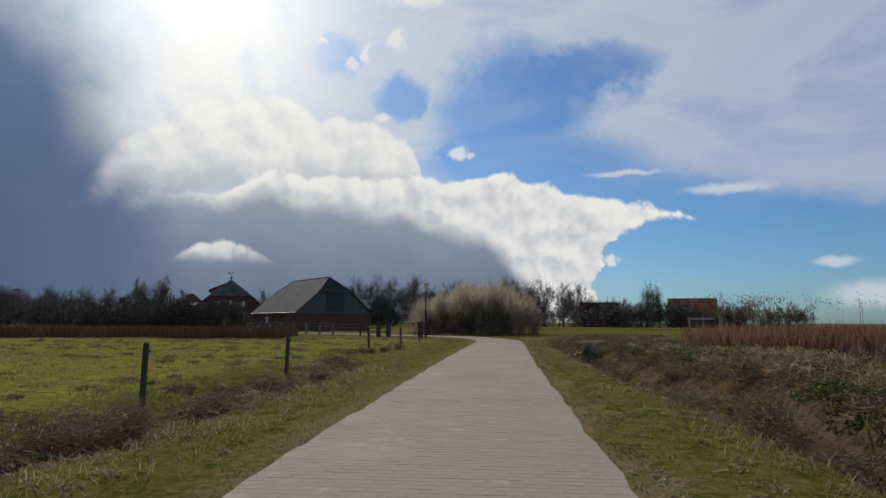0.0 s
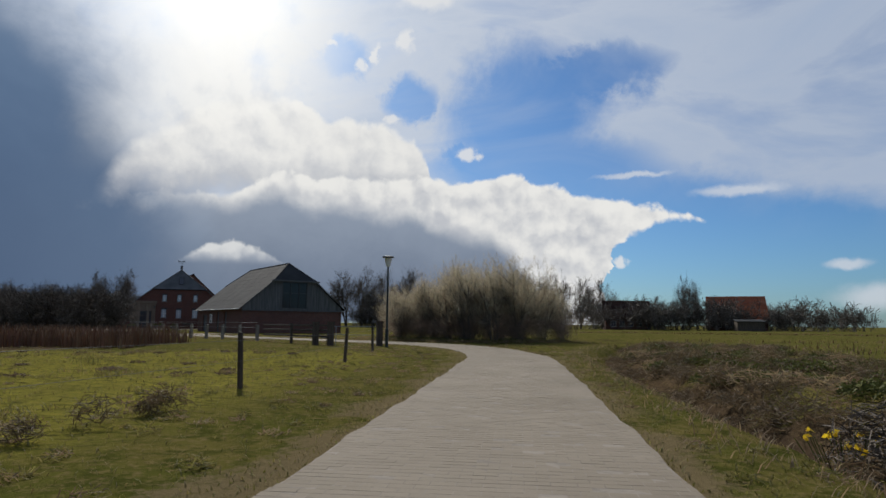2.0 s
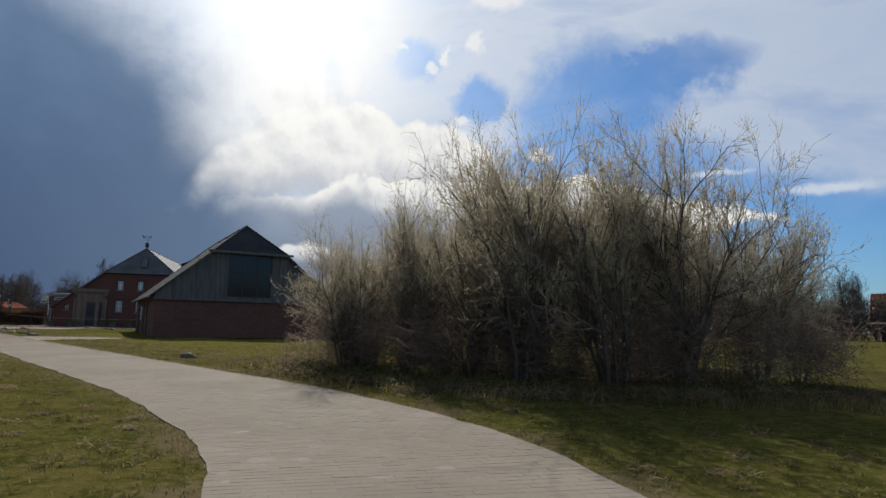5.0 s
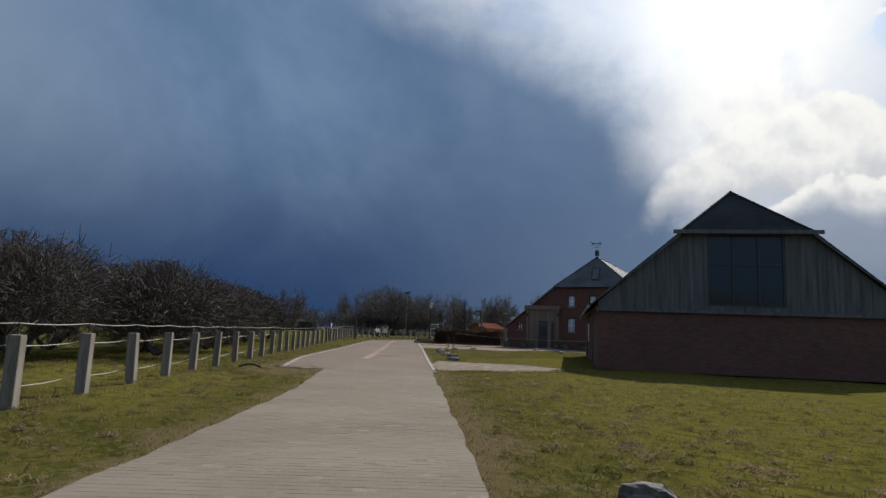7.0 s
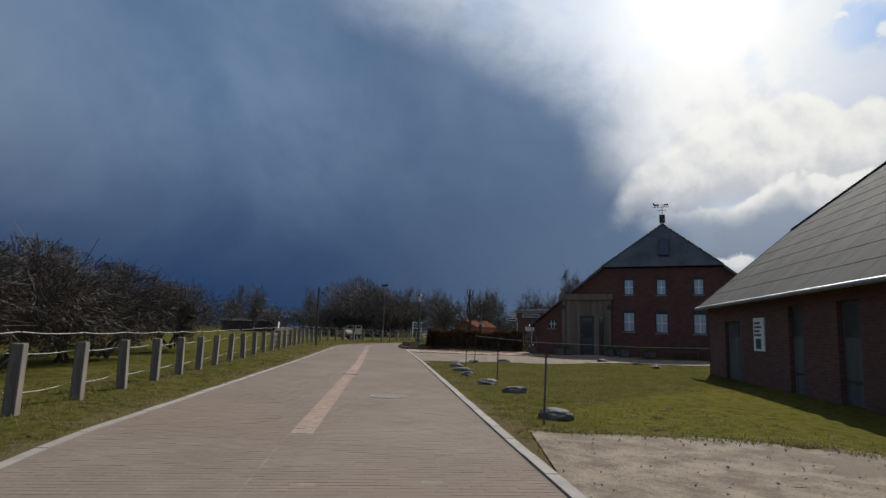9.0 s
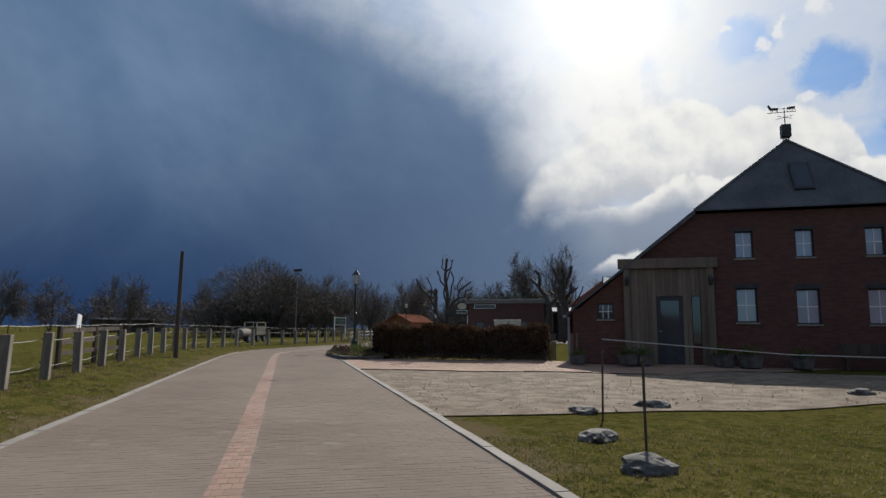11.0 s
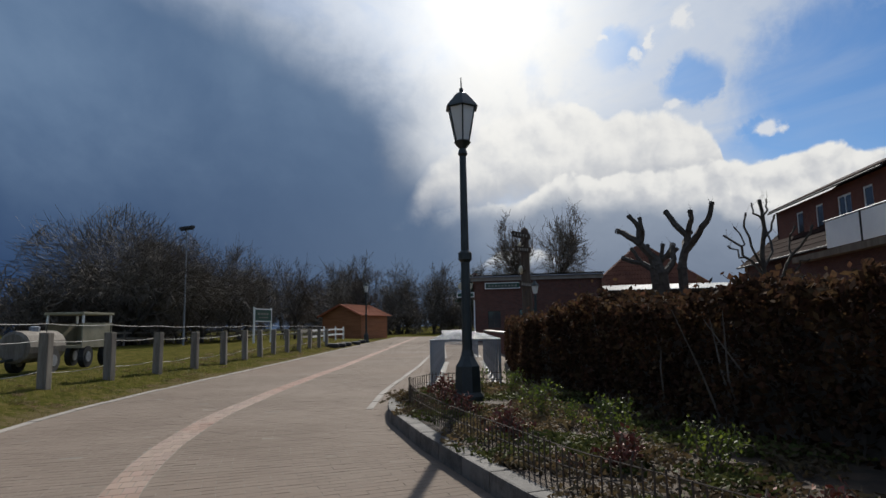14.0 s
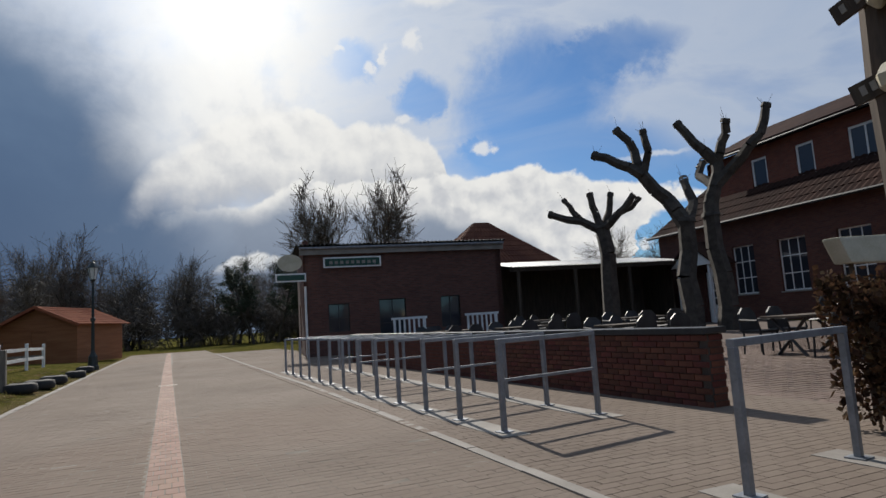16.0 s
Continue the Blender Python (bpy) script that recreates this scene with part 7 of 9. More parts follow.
# ---- boulders, rope stakes, covers ----
def boulder(seed, sx, sy, sz):
    rs_ = np.random.RandomState(seed)
    bm = bmesh.new()
    bmesh.ops.create_icosphere(bm, subdivisions=3, radius=1.0)
    off = rs_.uniform(-50, 50, 3)
    for w in bm.verts:
        n = noise.noise(Vector(w.co * 1.1) + Vector(off)) * 0.35 + noise.noise(Vector(w.co * 2.7) + Vector(off)) * 0.15
        c = w.co * (1 + n)
        q = [round(v * 2.2) / 2.2 * 0.35 + v * 0.65 for v in c]
        w.co = Vector((q[0] * sx, q[1] * sy, max(q[2] * sz, -0.3 * sz)))
    me = bpy.data.meshes.new("boulder")
    bm.to_mesh(me)
    bm.free()
    me.materials.append(M_STONE)
    return me


for k, (x, y, a, b, c) in enumerate(((-11.2, 101.1, 0.34, 0.24, 0.17), (-14.5, 104.0, 0.36, 0.22, 0.13), (-16.4, 105.1, 0.34, 0.26, 0.14), (-18.8, 106.8, 0.28, 0.24, 0.15), (-20.6, 108.4, 0.36, 0.28, 0.13), (-22.6, 110.1, 0.34, 0.26, 0.15), (-23.7, 111.4, 0.32, 0.26, 0.13), (-24.9, 113.5, 0.3, 0.22, 0.12), (-24.2, 114.8, 0.34, 0.2, 0.14), (-21.5, 118.9, 0.32, 0.24, 0.14), (-18.0, 117.5, 0.3, 0.24, 0.14), (-15.5, 119.8, 0.32, 0.2, 0.14), (7.3, 86.5, 0.27, 0.2, 0.17))):
    st = new("boulder", boulder(k + 3, a * 0.88, b * 0.88, c * 0.88))
    st.matrix_basis = pose(x, y, height(x, y) + 0.02, 0, 0, k * 47)
    tagged(st, "rough grey boulder marking the edge of the grass", "boulder", group="boulders along the grass")
for k, (x0, y0, x1, y1) in enumerate(((-10.85, 100.3, -11.15, 100.75), (-17.2, 106.4, -17.25, 106.5), (-22.9, 110.9, -22.95, 111.0), (-24.3, 112.9, -24.3, 112.95))):
    s_ = solid("iron_stake", MB().tube([(x0, y0, -0.2), (x1, y1, 1.02)], 0.016, 6).tube([(x1, y1, 1.0), (x1, y1 + 0.03, 1.05)], 0.028, 6), M_WOOD_DARK, "thin leaning iron stake beside a boulder", "stake", group="stakes along the grass", m=pose(0, 0, height(x0, y0)))
cable = solid("stake_cord", MB().tube([(-24.3, 112.95, 1.22), (-22.0, 114.4, 1.02), (-18.0, 116.2, 0.96), (-13.0, 118.6, 1.05)], 0.008, 5), M_ROPE, "thin pale cord strung from the stakes", "cord")
mh = thing("manhole_cover", "round rusty iron manhole cover in the road", "cover", pose(-15.1, 100.65, 0.016))
part("ring", MB().lathe([(0.36, -0.02), (0.36, 0.008), (0.31, 0.008), (0.31, -0.02)], 28), M_KERB, mh)
part("lid", MB().lathe([(0.305, -0.02), (0.305, 0.006), (0.02, 0.008)], 28), M_STEEL_DARK, mh)
for x, y in ((-33.7, 113.85), (-46.1, 123.35), (-62.3, 150.6), (-20.6, 103.6)):
    g = thing("gully_grate", "iron gully grate in the gutter strip", "grate", pose(x, y, 0.012, 0, 0, 38), group="gully grates")
    part("frame", MB().box(-0.22, -0.16, -0.02, 0.22, -0.13, 0.006).box(-0.22, 0.13, -0.02, 0.22, 0.16, 0.006), M_STEEL_DARK, g)
    for j in range(7):
        part("bar", MB().box(-0.2 + j * 0.065, -0.13, -0.02, -0.165 + j * 0.065, 0.13, 0.004), M_STEEL_DARK, g)
solid("dropped_hose", MB().tube([(-7.75, 89.5, 0.04), (-7.6, 89.7, 0.11), (-7.4, 89.8, 0.12), (-7.3, 90.0, 0.04)], 0.03, 6), M_RUBBER, "short black hose arching out of the grass", "hose")
sg = thing("white_sign", "small white leaning sign by the fence", "sign", pose(-39.6, 111.4, 0.2, 0, 8, 140))
part("stake", MB().tube([(0, 0, -0.2), (0, 0, 1.0)], 0.02, 6), M_WOOD_DARK, sg)
part("plate", MB().box(-0.16, -0.02, 0.95, 0.16, 0.0, 1.5), M_WHITE, sg)

# ---- flower bed at the bend ----
bk = Line([(-40.3, 122.5), (-42.0, 123.5), (-44.2, 125.0), (-46.0, 126.7), (-47.4, 128.2), (-48.15, 129.4), (-48.3, 130.3), (-47.7, 131.0), (-46.6, 131.3)], 0.1, 0.8)
bed_poly = [tuple(bk.at(s, 0.05)) for s in np.arange(0, bk.len, 0.3)] + [(-46.0, 130.9), (-44.0, 128.5), (-41.3, 125.9), (-38.8, 124.2), (-39.05, 123.45)]
M_SOIL = mat("bed_soil", (0.03, 0.021, 0.015), (0.095, 0.066, 0.044), 0.95, 4, 40, 1.0, 0.03)
sheet("bed_soil", bed_poly, 0.16, M_SOIL, "dark leaf-strewn soil of the flower bed", grid=0.35)
bedk = thing("bed_kerb", "raised rounded concrete kerb round the flower bed", "kerb", kind="structure")
for s in np.arange(0, bk.len - 0.6, 0.6):
    a, b, c, d = bk.at(s, -0.14), bk.at(s + 0.59, -0.14), bk.at(s + 0.59, 0.03), bk.at(s, 0.03)
    part("kerb_stone", MB().prism([tuple(d), tuple(c), tuple(b), tuple(a)], -0.1, 0.17), M_STONE, bedk, bevel=0.02)
ka, kb = np.array([-40.3, 122.36]), np.array([-38.96, 123.5])
ku = (kb - ka) / np.linalg.norm(kb - ka)
kn = np.array([ku[1], -ku[0]])
for k in range(3):
    p, q = ka + ku * 0.59 * k, ka + ku * (0.59 * k + 0.58)
    part("kerb_stone", MB().prism([tuple(p + kn * 0.12), tuple(q + kn * 0.12), tuple(q - kn * 0.05), tuple(p - kn * 0.05)], -0.1, 0.17 + height(*q) * 0.9), M_STONE, bedk, bevel=0.02)
bf = thing("bed_fence", "low dark wire edging round the flower bed", "fence")
stake_me = MB().tube([(0, 0, 0.1), (0, 0, 0.43)], 0.006, 4).mesh("stake", M_WOOD_DARK)
for s in np.arange(0, bk.len, 0.085):
    p = bk.at(s, 0.16)
    part("stake", stake_me, None, bf, m=pose(p[0], p[1], 0.03 * math.sin(s * 5)))
for z in (0.2, 0.3, 0.42):
    part("wire", MB().tube([(*bk.at(s, 0.16), z) for s in np.arange(0, bk.len, 0.3)], 0.005, 4), M_WOOD_DARK, bf)


def shrub(name, label, seed, n, h, spread, material, leaf, nl):
    rs_ = np.random.RandomState(seed)
    rows = np.concatenate([grow(seed * 13 + k, h * rs_.uniform(0.7, 1.1), 0.008, 1, 0.5, 0.1, (6,), 0.12, 0.4, start=(rs_.normal(0, 0.08), rs_.normal(0, 0.08), 0), lean=(rs_.normal(0, spread), rs_.normal(0, spread), 1), segs=4, first=0.2) for k in range(n)])
    rows[:, 6:8] = np.maximum(rows[:, 6:8], 0.003)
    t = thing(name, label, "shrub")
    a = new("stem", mesh_of("stem", *tubes(rows, 3), M_TWIG))
    a.parent, a["kind"] = t, "stuff"
    b = new("leaves", mesh_of("leaves", *leaves(tips(rows, 0, nl, seed, 0.03), leaf, seed), material))
    b.parent, b["kind"] = t, "stuff"
    return t


sh = shrub("shrub", "young shrub with fresh yellow-green leaves", 3, 12, 0.6, 0.35, M_GREENLEAF, 0.028, 420)
M_RUST = mat("russet_leaves", (0.13, 0.035, 0.025), (0.24, 0.085, 0.05), 0.7, 2, 20, 0.0, rnd=0.3, island=True)
sh2 = shrub("low_shrub", "low russet ground-cover shrub", 5, 16, 0.2, 0.9, M_RUST, 0.022, 520)
gr = np.random.RandomState(4)
place(sh, [(x, y, gr.uniform(0.4, 0.7), gr.uniform(0, 360), -0.14) for x, y in ((-45.4, 128.1), (-44.3, 126.9), (-43.4, 126.0), (-42.2, 125.0), (-41.2, 124.1), (-46.6, 130.3), (-47.3, 130.4), (-44.9, 127.6), (-45.9, 129.2), (-40.6, 123.9))])
place(sh2, [(x, y, gr.uniform(0.8, 1.2), gr.uniform(0, 360), -0.14) for x, y in ((-46.3, 127.9), (-45.3, 126.8), (-47.5, 129.4), (-44.0, 125.9), (-47.7, 130.1), (-42.8, 124.8), (-46.9, 128.6))])

# ---- bicycle rails ----
def rail_rack():
    r = thing("bicycle_rail", "galvanised square-tube bicycle leaning rail", "bicycle rail", group="bicycle rails")
    w = 1.34
    part("leg", MB().box(-0.025, -0.025, 0, 0.025, 0.025, 0.89), M_GALV, r, bevel=0.006)
    part("leg", MB().box(w - 0.025, -0.025, 0, w + 0.025, 0.025, 0.89), M_GALV, r, bevel=0.006)
    part("top_rail", MB().box(-0.025, -0.028, 0.891, w + 0.025, 0.028, 0.94), M_GALV, r, bevel=0.006)
    for x in (0, w):
        part("foot_plate", MB().box(x - 0.07, -0.07, 0.0, x + 0.07, 0.07, 0.012), M_GALV, r)
    return r


rk = rail_rack()
ru = np.array([-0.476, 0.880])
spots_r = [np.array([-52.7, 139.4]) + np.array([0.486, -0.971]) * k for k in range(8, -1, -1)] + [np.array([-54.1, 141.9]) + ru * 1.03 * k for k in range(13)]
for k, p in enumerate(spots_r):
    m = pose(p[0], p[1], 0.024, 0, 0, 36.0)
    if k == 0:
        rk.matrix_basis = m
    else:
        rr = copy_thing(rk, m)
        if k in (9, 11, 14, 16):
            part("cross_bar", MB().box(0.026, -0.015, 0.50, 1.314, 0.015, 0.53), M_GALV, rr)

# ---- terrace wall, brick by brick on the near stretch ----
TW0, TU = np.array([-51.75, 142.7]), np.array([-0.470, 0.883])
WALLM = pose(TW0[0], TW0[1], 0.0, 0, 0, math.degrees(math.atan2(TU[1], TU[0])))
M_MORTAR = mat("dark_mortar", (0.05, 0.04, 0.035), (0.085, 0.07, 0.06), 0.95, 4, 60, 0.3)
twall = thing("terrace_wall", "low dark red brick terrace wall with a coping", "wall", WALLM, kind="structure")
LWALL = 15.0
part("wall_core", MB().box(0.01, -0.27, -0.2, LWALL, -0.02, 0.84), M_MORTAR, twall)
part("coping", MB().box(-0.03, -0.32, 0.845, LWALL + 0.03, 0.03, 0.92), M_BLACKFRAME, twall, bevel=0.01)
bricks = []
for c in range(3):
    b = MB().box(0, -0.03, 0, 0.21, 0.0, 0.062)
    me = b.mesh("brick", mat("wall_brick", (0.080, 0.026, 0.018), (0.140, 0.046, 0.031), 0.85, 8, 60, 0.4, 0.004, rnd=0.25), bevel=0.0)
    bricks.append(me)
far = MB()
for row in range(11):
    z = 0.02 + row * 0.075
    n = int(LWALL / 0.222)
    for k in range(n):
        x = 0.0 + k * 0.222 - (0.111 if row % 2 else 0.0)
        if x < -0.001:
            continue
        if k < 26:
            ob = new("brick", bricks[(k * 7 + row * 3) % 3])
            ob.parent = twall
            ob.matrix_basis = pose(x, 0.0 + 0.002 * ((k * 5 + row) % 3), z)
        else:
            far.box(x, -0.03, z, x + 0.21, 0.0, z + 0.062)
fw = part("far_bricks", far, bricks[0].materials[0], twall)
fw["kind"] = "stuff"
for row in range(11):
    ob = new("brick", bricks[row % 3])
    ob.parent = twall
    ob.matrix_basis = pose(0.004, -0.03 if row % 2 else -0.05, 0.02 + row * 0.075, 0, 0, 90) @ pose(-0.23, 0.0, 0)

# ---- signpost on the terrace ----
sp = thing("signpost", "carved dark timber signpost with crossed boards", "signpost", pose(-50.38, 141.13, 0.1, 0, 0, 0))
part("trunk", MB().tube([(0, 0, -0.3), (0.03, 0, 1.5), (-0.02, 0.02, 3.0), (0, 0, 4.3)], [0.2, 0.18, 0.16, 0.14], 10).lathe([(0.14, 4.3), (0.13, 4.36), (0.03, 4.45)], 10), M_WOOD_DARK, sp)
for z, a, w, off, tilt in ((4.02, 62, 0.8, -0.3, 4), (3.72, -55, 0.85, 0.12, -18), (3.55, 48, 0.6, -0.16, 3), (2.86, -48, 0.6, 0.05, -14), (2.35, 55, 0.56, -0.12, 5)):
    b = part("board", MB().box(off - w / 2, -0.17, z, off + w / 2, -0.135, z + 0.2), M_WOOD_DARK, sp, "dark board with pale carved letters", m=pose(0, 0, 0, 0, 0, a) @ Matrix.Translation((0, 0, z)) @ pose(0, 0, 0, 0, tilt, 0) @ Matrix.Translation((0, 0, -z)), bevel=0.008)
    for j in range(5):
        part("letter_bar", MB().box(off - w / 2 + 0.08 + j * (w - 0.16) / 5, -0.178, z + 0.06, off - w / 2 + 0.08 + j * (w - 0.16) / 5 + 0.05, -0.171, z + 0.15), M_KERB, b)
for z in (3.75, 2.95):
    part("carved_bird", MB().lathe([(0.02, z - 0.13), (0.09, z - 0.05), (0.11, z + 0.06), (0.06, z + 0.15), (0.02, z + 0.17)], 8, (-0.1, -0.16)), M_CREAM, sp, "pale carved ornament")

# ---- terrace furniture ----
def chair():
    c = thing("garden_chair", "dark woven garden armchair", "chair", group="terrace chairs")
    part("seat", MB().box(-0.24, -0.23, 0.42, 0.24, 0.24, 0.47), M_BLACKFRAME, c, bevel=0.015)
    part("backrest", MB().slab([(-0.26, 0.22, 0.45), (-0.22, 0.27, 0.80), (-0.1, 0.28, 0.92), (0.1, 0.28, 0.92), (0.22, 0.27, 0.80), (0.26, 0.22, 0.45)], (0, 0.04, 0.0)), M_BLACKFRAME, c)
    for x in (-0.22, 0.22):
        part("armrest", MB().tube([(x * 1.15, 0.24, 0.68), (x * 1.2, -0.18, 0.66), (x * 1.1, -0.22, 0.45)], 0.025, 6), M_BLACKFRAME, c)
        for y in (-0.2, 0.2):
            part("leg", MB().tube([(x, y, 0.42), (x * 1.08, y * 1.1, 0.0)], 0.02, 6), M_BLACKFRAME, c)
    return c


ch_ = chair()
tb = thing("terrace_table", "dark terrace table on crossed legs", "table", group="terrace tables")
part("tabletop", MB().box(-0.7, -0.45, 0.70, 0.7, 0.45, 0.745), M_WOOD_DARK, tb, bevel=0.01)
for x in (-0.5, 0.5):
    part("leg", MB().tube([(x, -0.36, 0.0), (x, 0.36, 0.70)], 0.03, 6), M_BLACKFRAME, tb)
    part("leg", MB().tube([(x + 0.06, 0.36, 0.0), (x + 0.06, -0.36, 0.70)], 0.03, 6), M_BLACKFRAME, tb)
tables = [(-48.2, 147.5, 20), (-45.8, 149.0, 25), (-51.0, 149.5, 20), (-53.2, 153.2, 25), (-50.0, 152.8, 15), (-55.4, 156.6, 25), (-52.2, 157.0, 30), (-56.2, 159.4, 20)]
for k, (x, y, a) in enumerate(tables):
    z = height(x, y) + 0.022
    m = pose(x, y, z, 0, 0, a)
    if k == 0:
        tb.matrix_basis = m
    else:
        copy_thing(tb, m)
    for j, (dx, dy, da) in enumerate(((-0.4, -0.85, 180), (0.45, -0.8, 170), (-0.35, 0.85, 0), (0.4, 0.9, 10))):
        mm = m @ pose(dx, dy, 0, 0, 0, da + (k * 13 + j * 7) % 17 - 8)
        if k == 0 and j == 0:
            ch_.matrix_basis = mm
        else:
            copy_thing(ch_, mm)
par = thing("closed_awning", "folded beige canvas wind screen above the hedge", "awning", pose(-47.3, 146.3, 0.2, 0, 0, 20))
part("canvas", MB().slab([(-0.9, 0, 1.5), (-1.0, 0.1, 1.95), (1.2, 0.1, 2.0), (1.2, 0, 1.5)], (0, 0.35, 0)), M_CREAM, par, bevel=0.04)
part("post", MB().tube([(-0.7, 0.2, -0.1), (-0.7, 0.2, 1.55)], 0.04, 6), M_WOOD_DARK, par)
part("post", MB().tube([(0.9, 0.2, -0.1), (0.9, 0.2, 1.55)], 0.04, 6), M_WOOD_DARK, par)

# ---- shop: long low kiosk building with corrugated roof ----
SH = pose(-61.9, 161.15, 0, 0, 0, 19.3)
shop = thing("shop_building", "low dark red kiosk building with corrugated roof", "building", SH)
SL, SD, SZ = 9.0, 7.0, 4.75
sholes = [(1.0, 1.0, 1.9, 2.2), (3.2, 0.2, 4.4, 2.3), (6.0, 0.9, 6.9, 2.3)]
part("front_wall", wall([(0, SZ - 0.12), (SL, SZ - 0.12)], sholes, 0.25), M_WALL_B, shop)
for h in sholes:
    window(shop, *h, pose(0, 0, 0), 2, 2, M_BLACKFRAME, sill=False)
part("side_wall", wall([(0, SZ - 0.12), (SD, SZ + 0.2)], [(2.2, 0.3, 3.4, 2.4)], 0.25), M_WALL_B, shop, m=pose(0, SD, 0, 0, 0, -90))
part("side_wall", wall([(0, SZ - 0.12), (SD, SZ + 0.2)], [], 0.25), M_WALL_B, shop, m=pose(SL, 0, 0, 0, 0, 90))
part("fascia", MB().box(-0.15, -0.2, SZ - 0.42, SL + 0.1, -0.12, SZ - 0.1), M_KERB, shop, "pale weathered fascia board")
part("gutter", MB().tube([(-0.15, -0.27, SZ - 0.14), (SL + 0.1, -0.27, SZ - 0.14)], 0.06, 8), M_GALV, shop)


def corrugated(parent, x0, x1, y0, y1, z0, z1, material, pitch=0.18, amp=0.035, name="roof_sheet"):
    mb = MB()
    n = int((x1 - x0) / pitch * 4)
    for k in range(n + 1):
        x = x0 + (x1 - x0) * k / n
        w = amp * math.sin(2 * math.pi * (x - x0) / pitch)
        mb.v += [(x, y0, z0 + w), (x, y1, z1 + w), (x, y0, z0 + w - 0.012), (x, y1, z1 + w - 0.012)]
    for k in range(n):
        i = 4 * k
        mb.f += [(i, i + 4, i + 5, i + 1), (i + 2, i + 3, i + 7, i + 6), (i, i + 2, i + 6, i + 4)]
    return part(name, mb, material, parent)


corrugated(shop, -0.3, SL + 0.2, -0.35, SD, SZ, SZ + 0.35, M_ROOF_G)
sb_ = part("sign_board", MB().box(0.85, -0.16, 3.75, 3.35, -0.12, 4.2), M_WHITE, shop, "long dark sign in a pale frame")
part("sign_face", MB().box(0.92, -0.172, 3.81, 3.28, -0.161, 4.14), M_SIGN_G, sb_)
for j in range(9):
    part("letter_bar", MB().box(1.1 + j * 0.235, -0.18, 3.9, 1.24 + j * 0.235, -0.173, 4.03), M_KERB, sb_)
os_ = part("oval_sign", MB().lathe([(0.02, -0.03), (0.45, -0.03), (0.45, 0.03), (0.02, 0.03)], 20), M_CREAM, shop, "round pale advertising disc", m=pose(-0.55, -0.3, 4.0, 90) @ Matrix.Diagonal((1.15, 0.8, 1, 1)))
hb = part("hanging_sign", MB().box(-1.15, -0.33, 3.2, 0.1, -0.27, 3.55), M_WHITE, shop, "small framed sign below the disc")
part("sign_face", MB().box(-1.09, -0.342, 3.26, 0.04, -0.331, 3.49), M_SIGN_G, hb)
part("downpipe", MB().tube([(0.06, -0.1, 0), (0.06, -0.1, 3.0)], 0.05, 8), M_WHITE, shop)
bench = thing("garden_bench", "white slatted garden bench against the kiosk", "bench", SH @ pose(4.3, -1.2, 0.02), group="white benches")
part("seat", MB().box(-0.75, -0.25, 0.40, 0.75, 0.2, 0.45), M_WHITE, bench)
for j in range(7):
    part("back_slat", MB().box(-0.68 + j * 0.21, 0.2, 0.5, -0.60 + j * 0.21, 0.235, 1.32), M_WHITE, bench)
part("top_rail", MB().box(-0.78, 0.19, 1.32, 0.78, 0.245, 1.42), M_WHITE, bench)
for x in (-0.7, 0.66):
    part("leg", MB().box(x, -0.24, 0, x + 0.05, -0.19, 0.4), M_WHITE, bench)
    part("leg", MB().box(x, 0.18, 0, x + 0.05, 0.24, 1.32), M_WHITE, bench)
copy_thing(bench, SH @ pose(7.6, -1.1, 0.02))
shed = thing("lean_to", "open lean-to with a shiny corrugated roof beside the kiosk", "shelter", SH)
corrugated(shed, SL + 0.25, SL + 9.5, -0.6, 3.2, 3.42, 3.95, M_CLEARROOF)
for x in (SL + 0.6, SL + 3.5, SL + 6.4, SL + 9.2):
    part("post", MB().box(x, -0.45, 0, x + 0.14, -0.31, 3.38), M_WOOD_DARK, shed)
part("beam", MB().box(SL + 0.3, -0.46, 3.22, SL + 9.4, -0.30, 3.38), M_WOOD_DARK, shed)
part("back_wall", MB().box(SL + 0.3, 3.0, 0, SL + 13.5, 3.15, 3.8), M_WOOD_DARK, shed)
part("end_wall", MB().box(SL + 9.36, 0.4, 0, SL + 9.46, 2.99, 3.4), M_WOOD_DARK, shed)
gb = thing("tiled_house", "red-tiled hipped house behind the kiosk", "house", pose(-54.2, 184, 0, 0, 0, 19))
part("wall", MB().box(-5.2, -4.5, 0, 5.2, 4.5, 4.4), M_WALL_H, gb)
for cnr, al, upv, tr in (((-5.6, -4.9, 4.3), (11.2, 0, 0), (0, 4.9, 4.4), lambda v: (v * 0.45, 1 - v * 0.45)), ((5.6, 4.9, 4.3), (-11.2, 0, 0), (0, -4.9, 4.4), lambda v: (v * 0.45, 1 - v * 0.45)), ((-5.6, 4.9, 4.3), (0, -9.8, 0), (5.0, 0, 4.4), lambda v: (v * 0.5, 1 - v * 0.5)), ((5.6, -4.9, 4.3), (0, 9.8, 0), (-5.0, 0, 4.4), lambda v: (v * 0.5, 1 - v * 0.5))):
    pantile_slope(gb, cnr, al, upv, 40, 10, M_ROOF_B, tr)

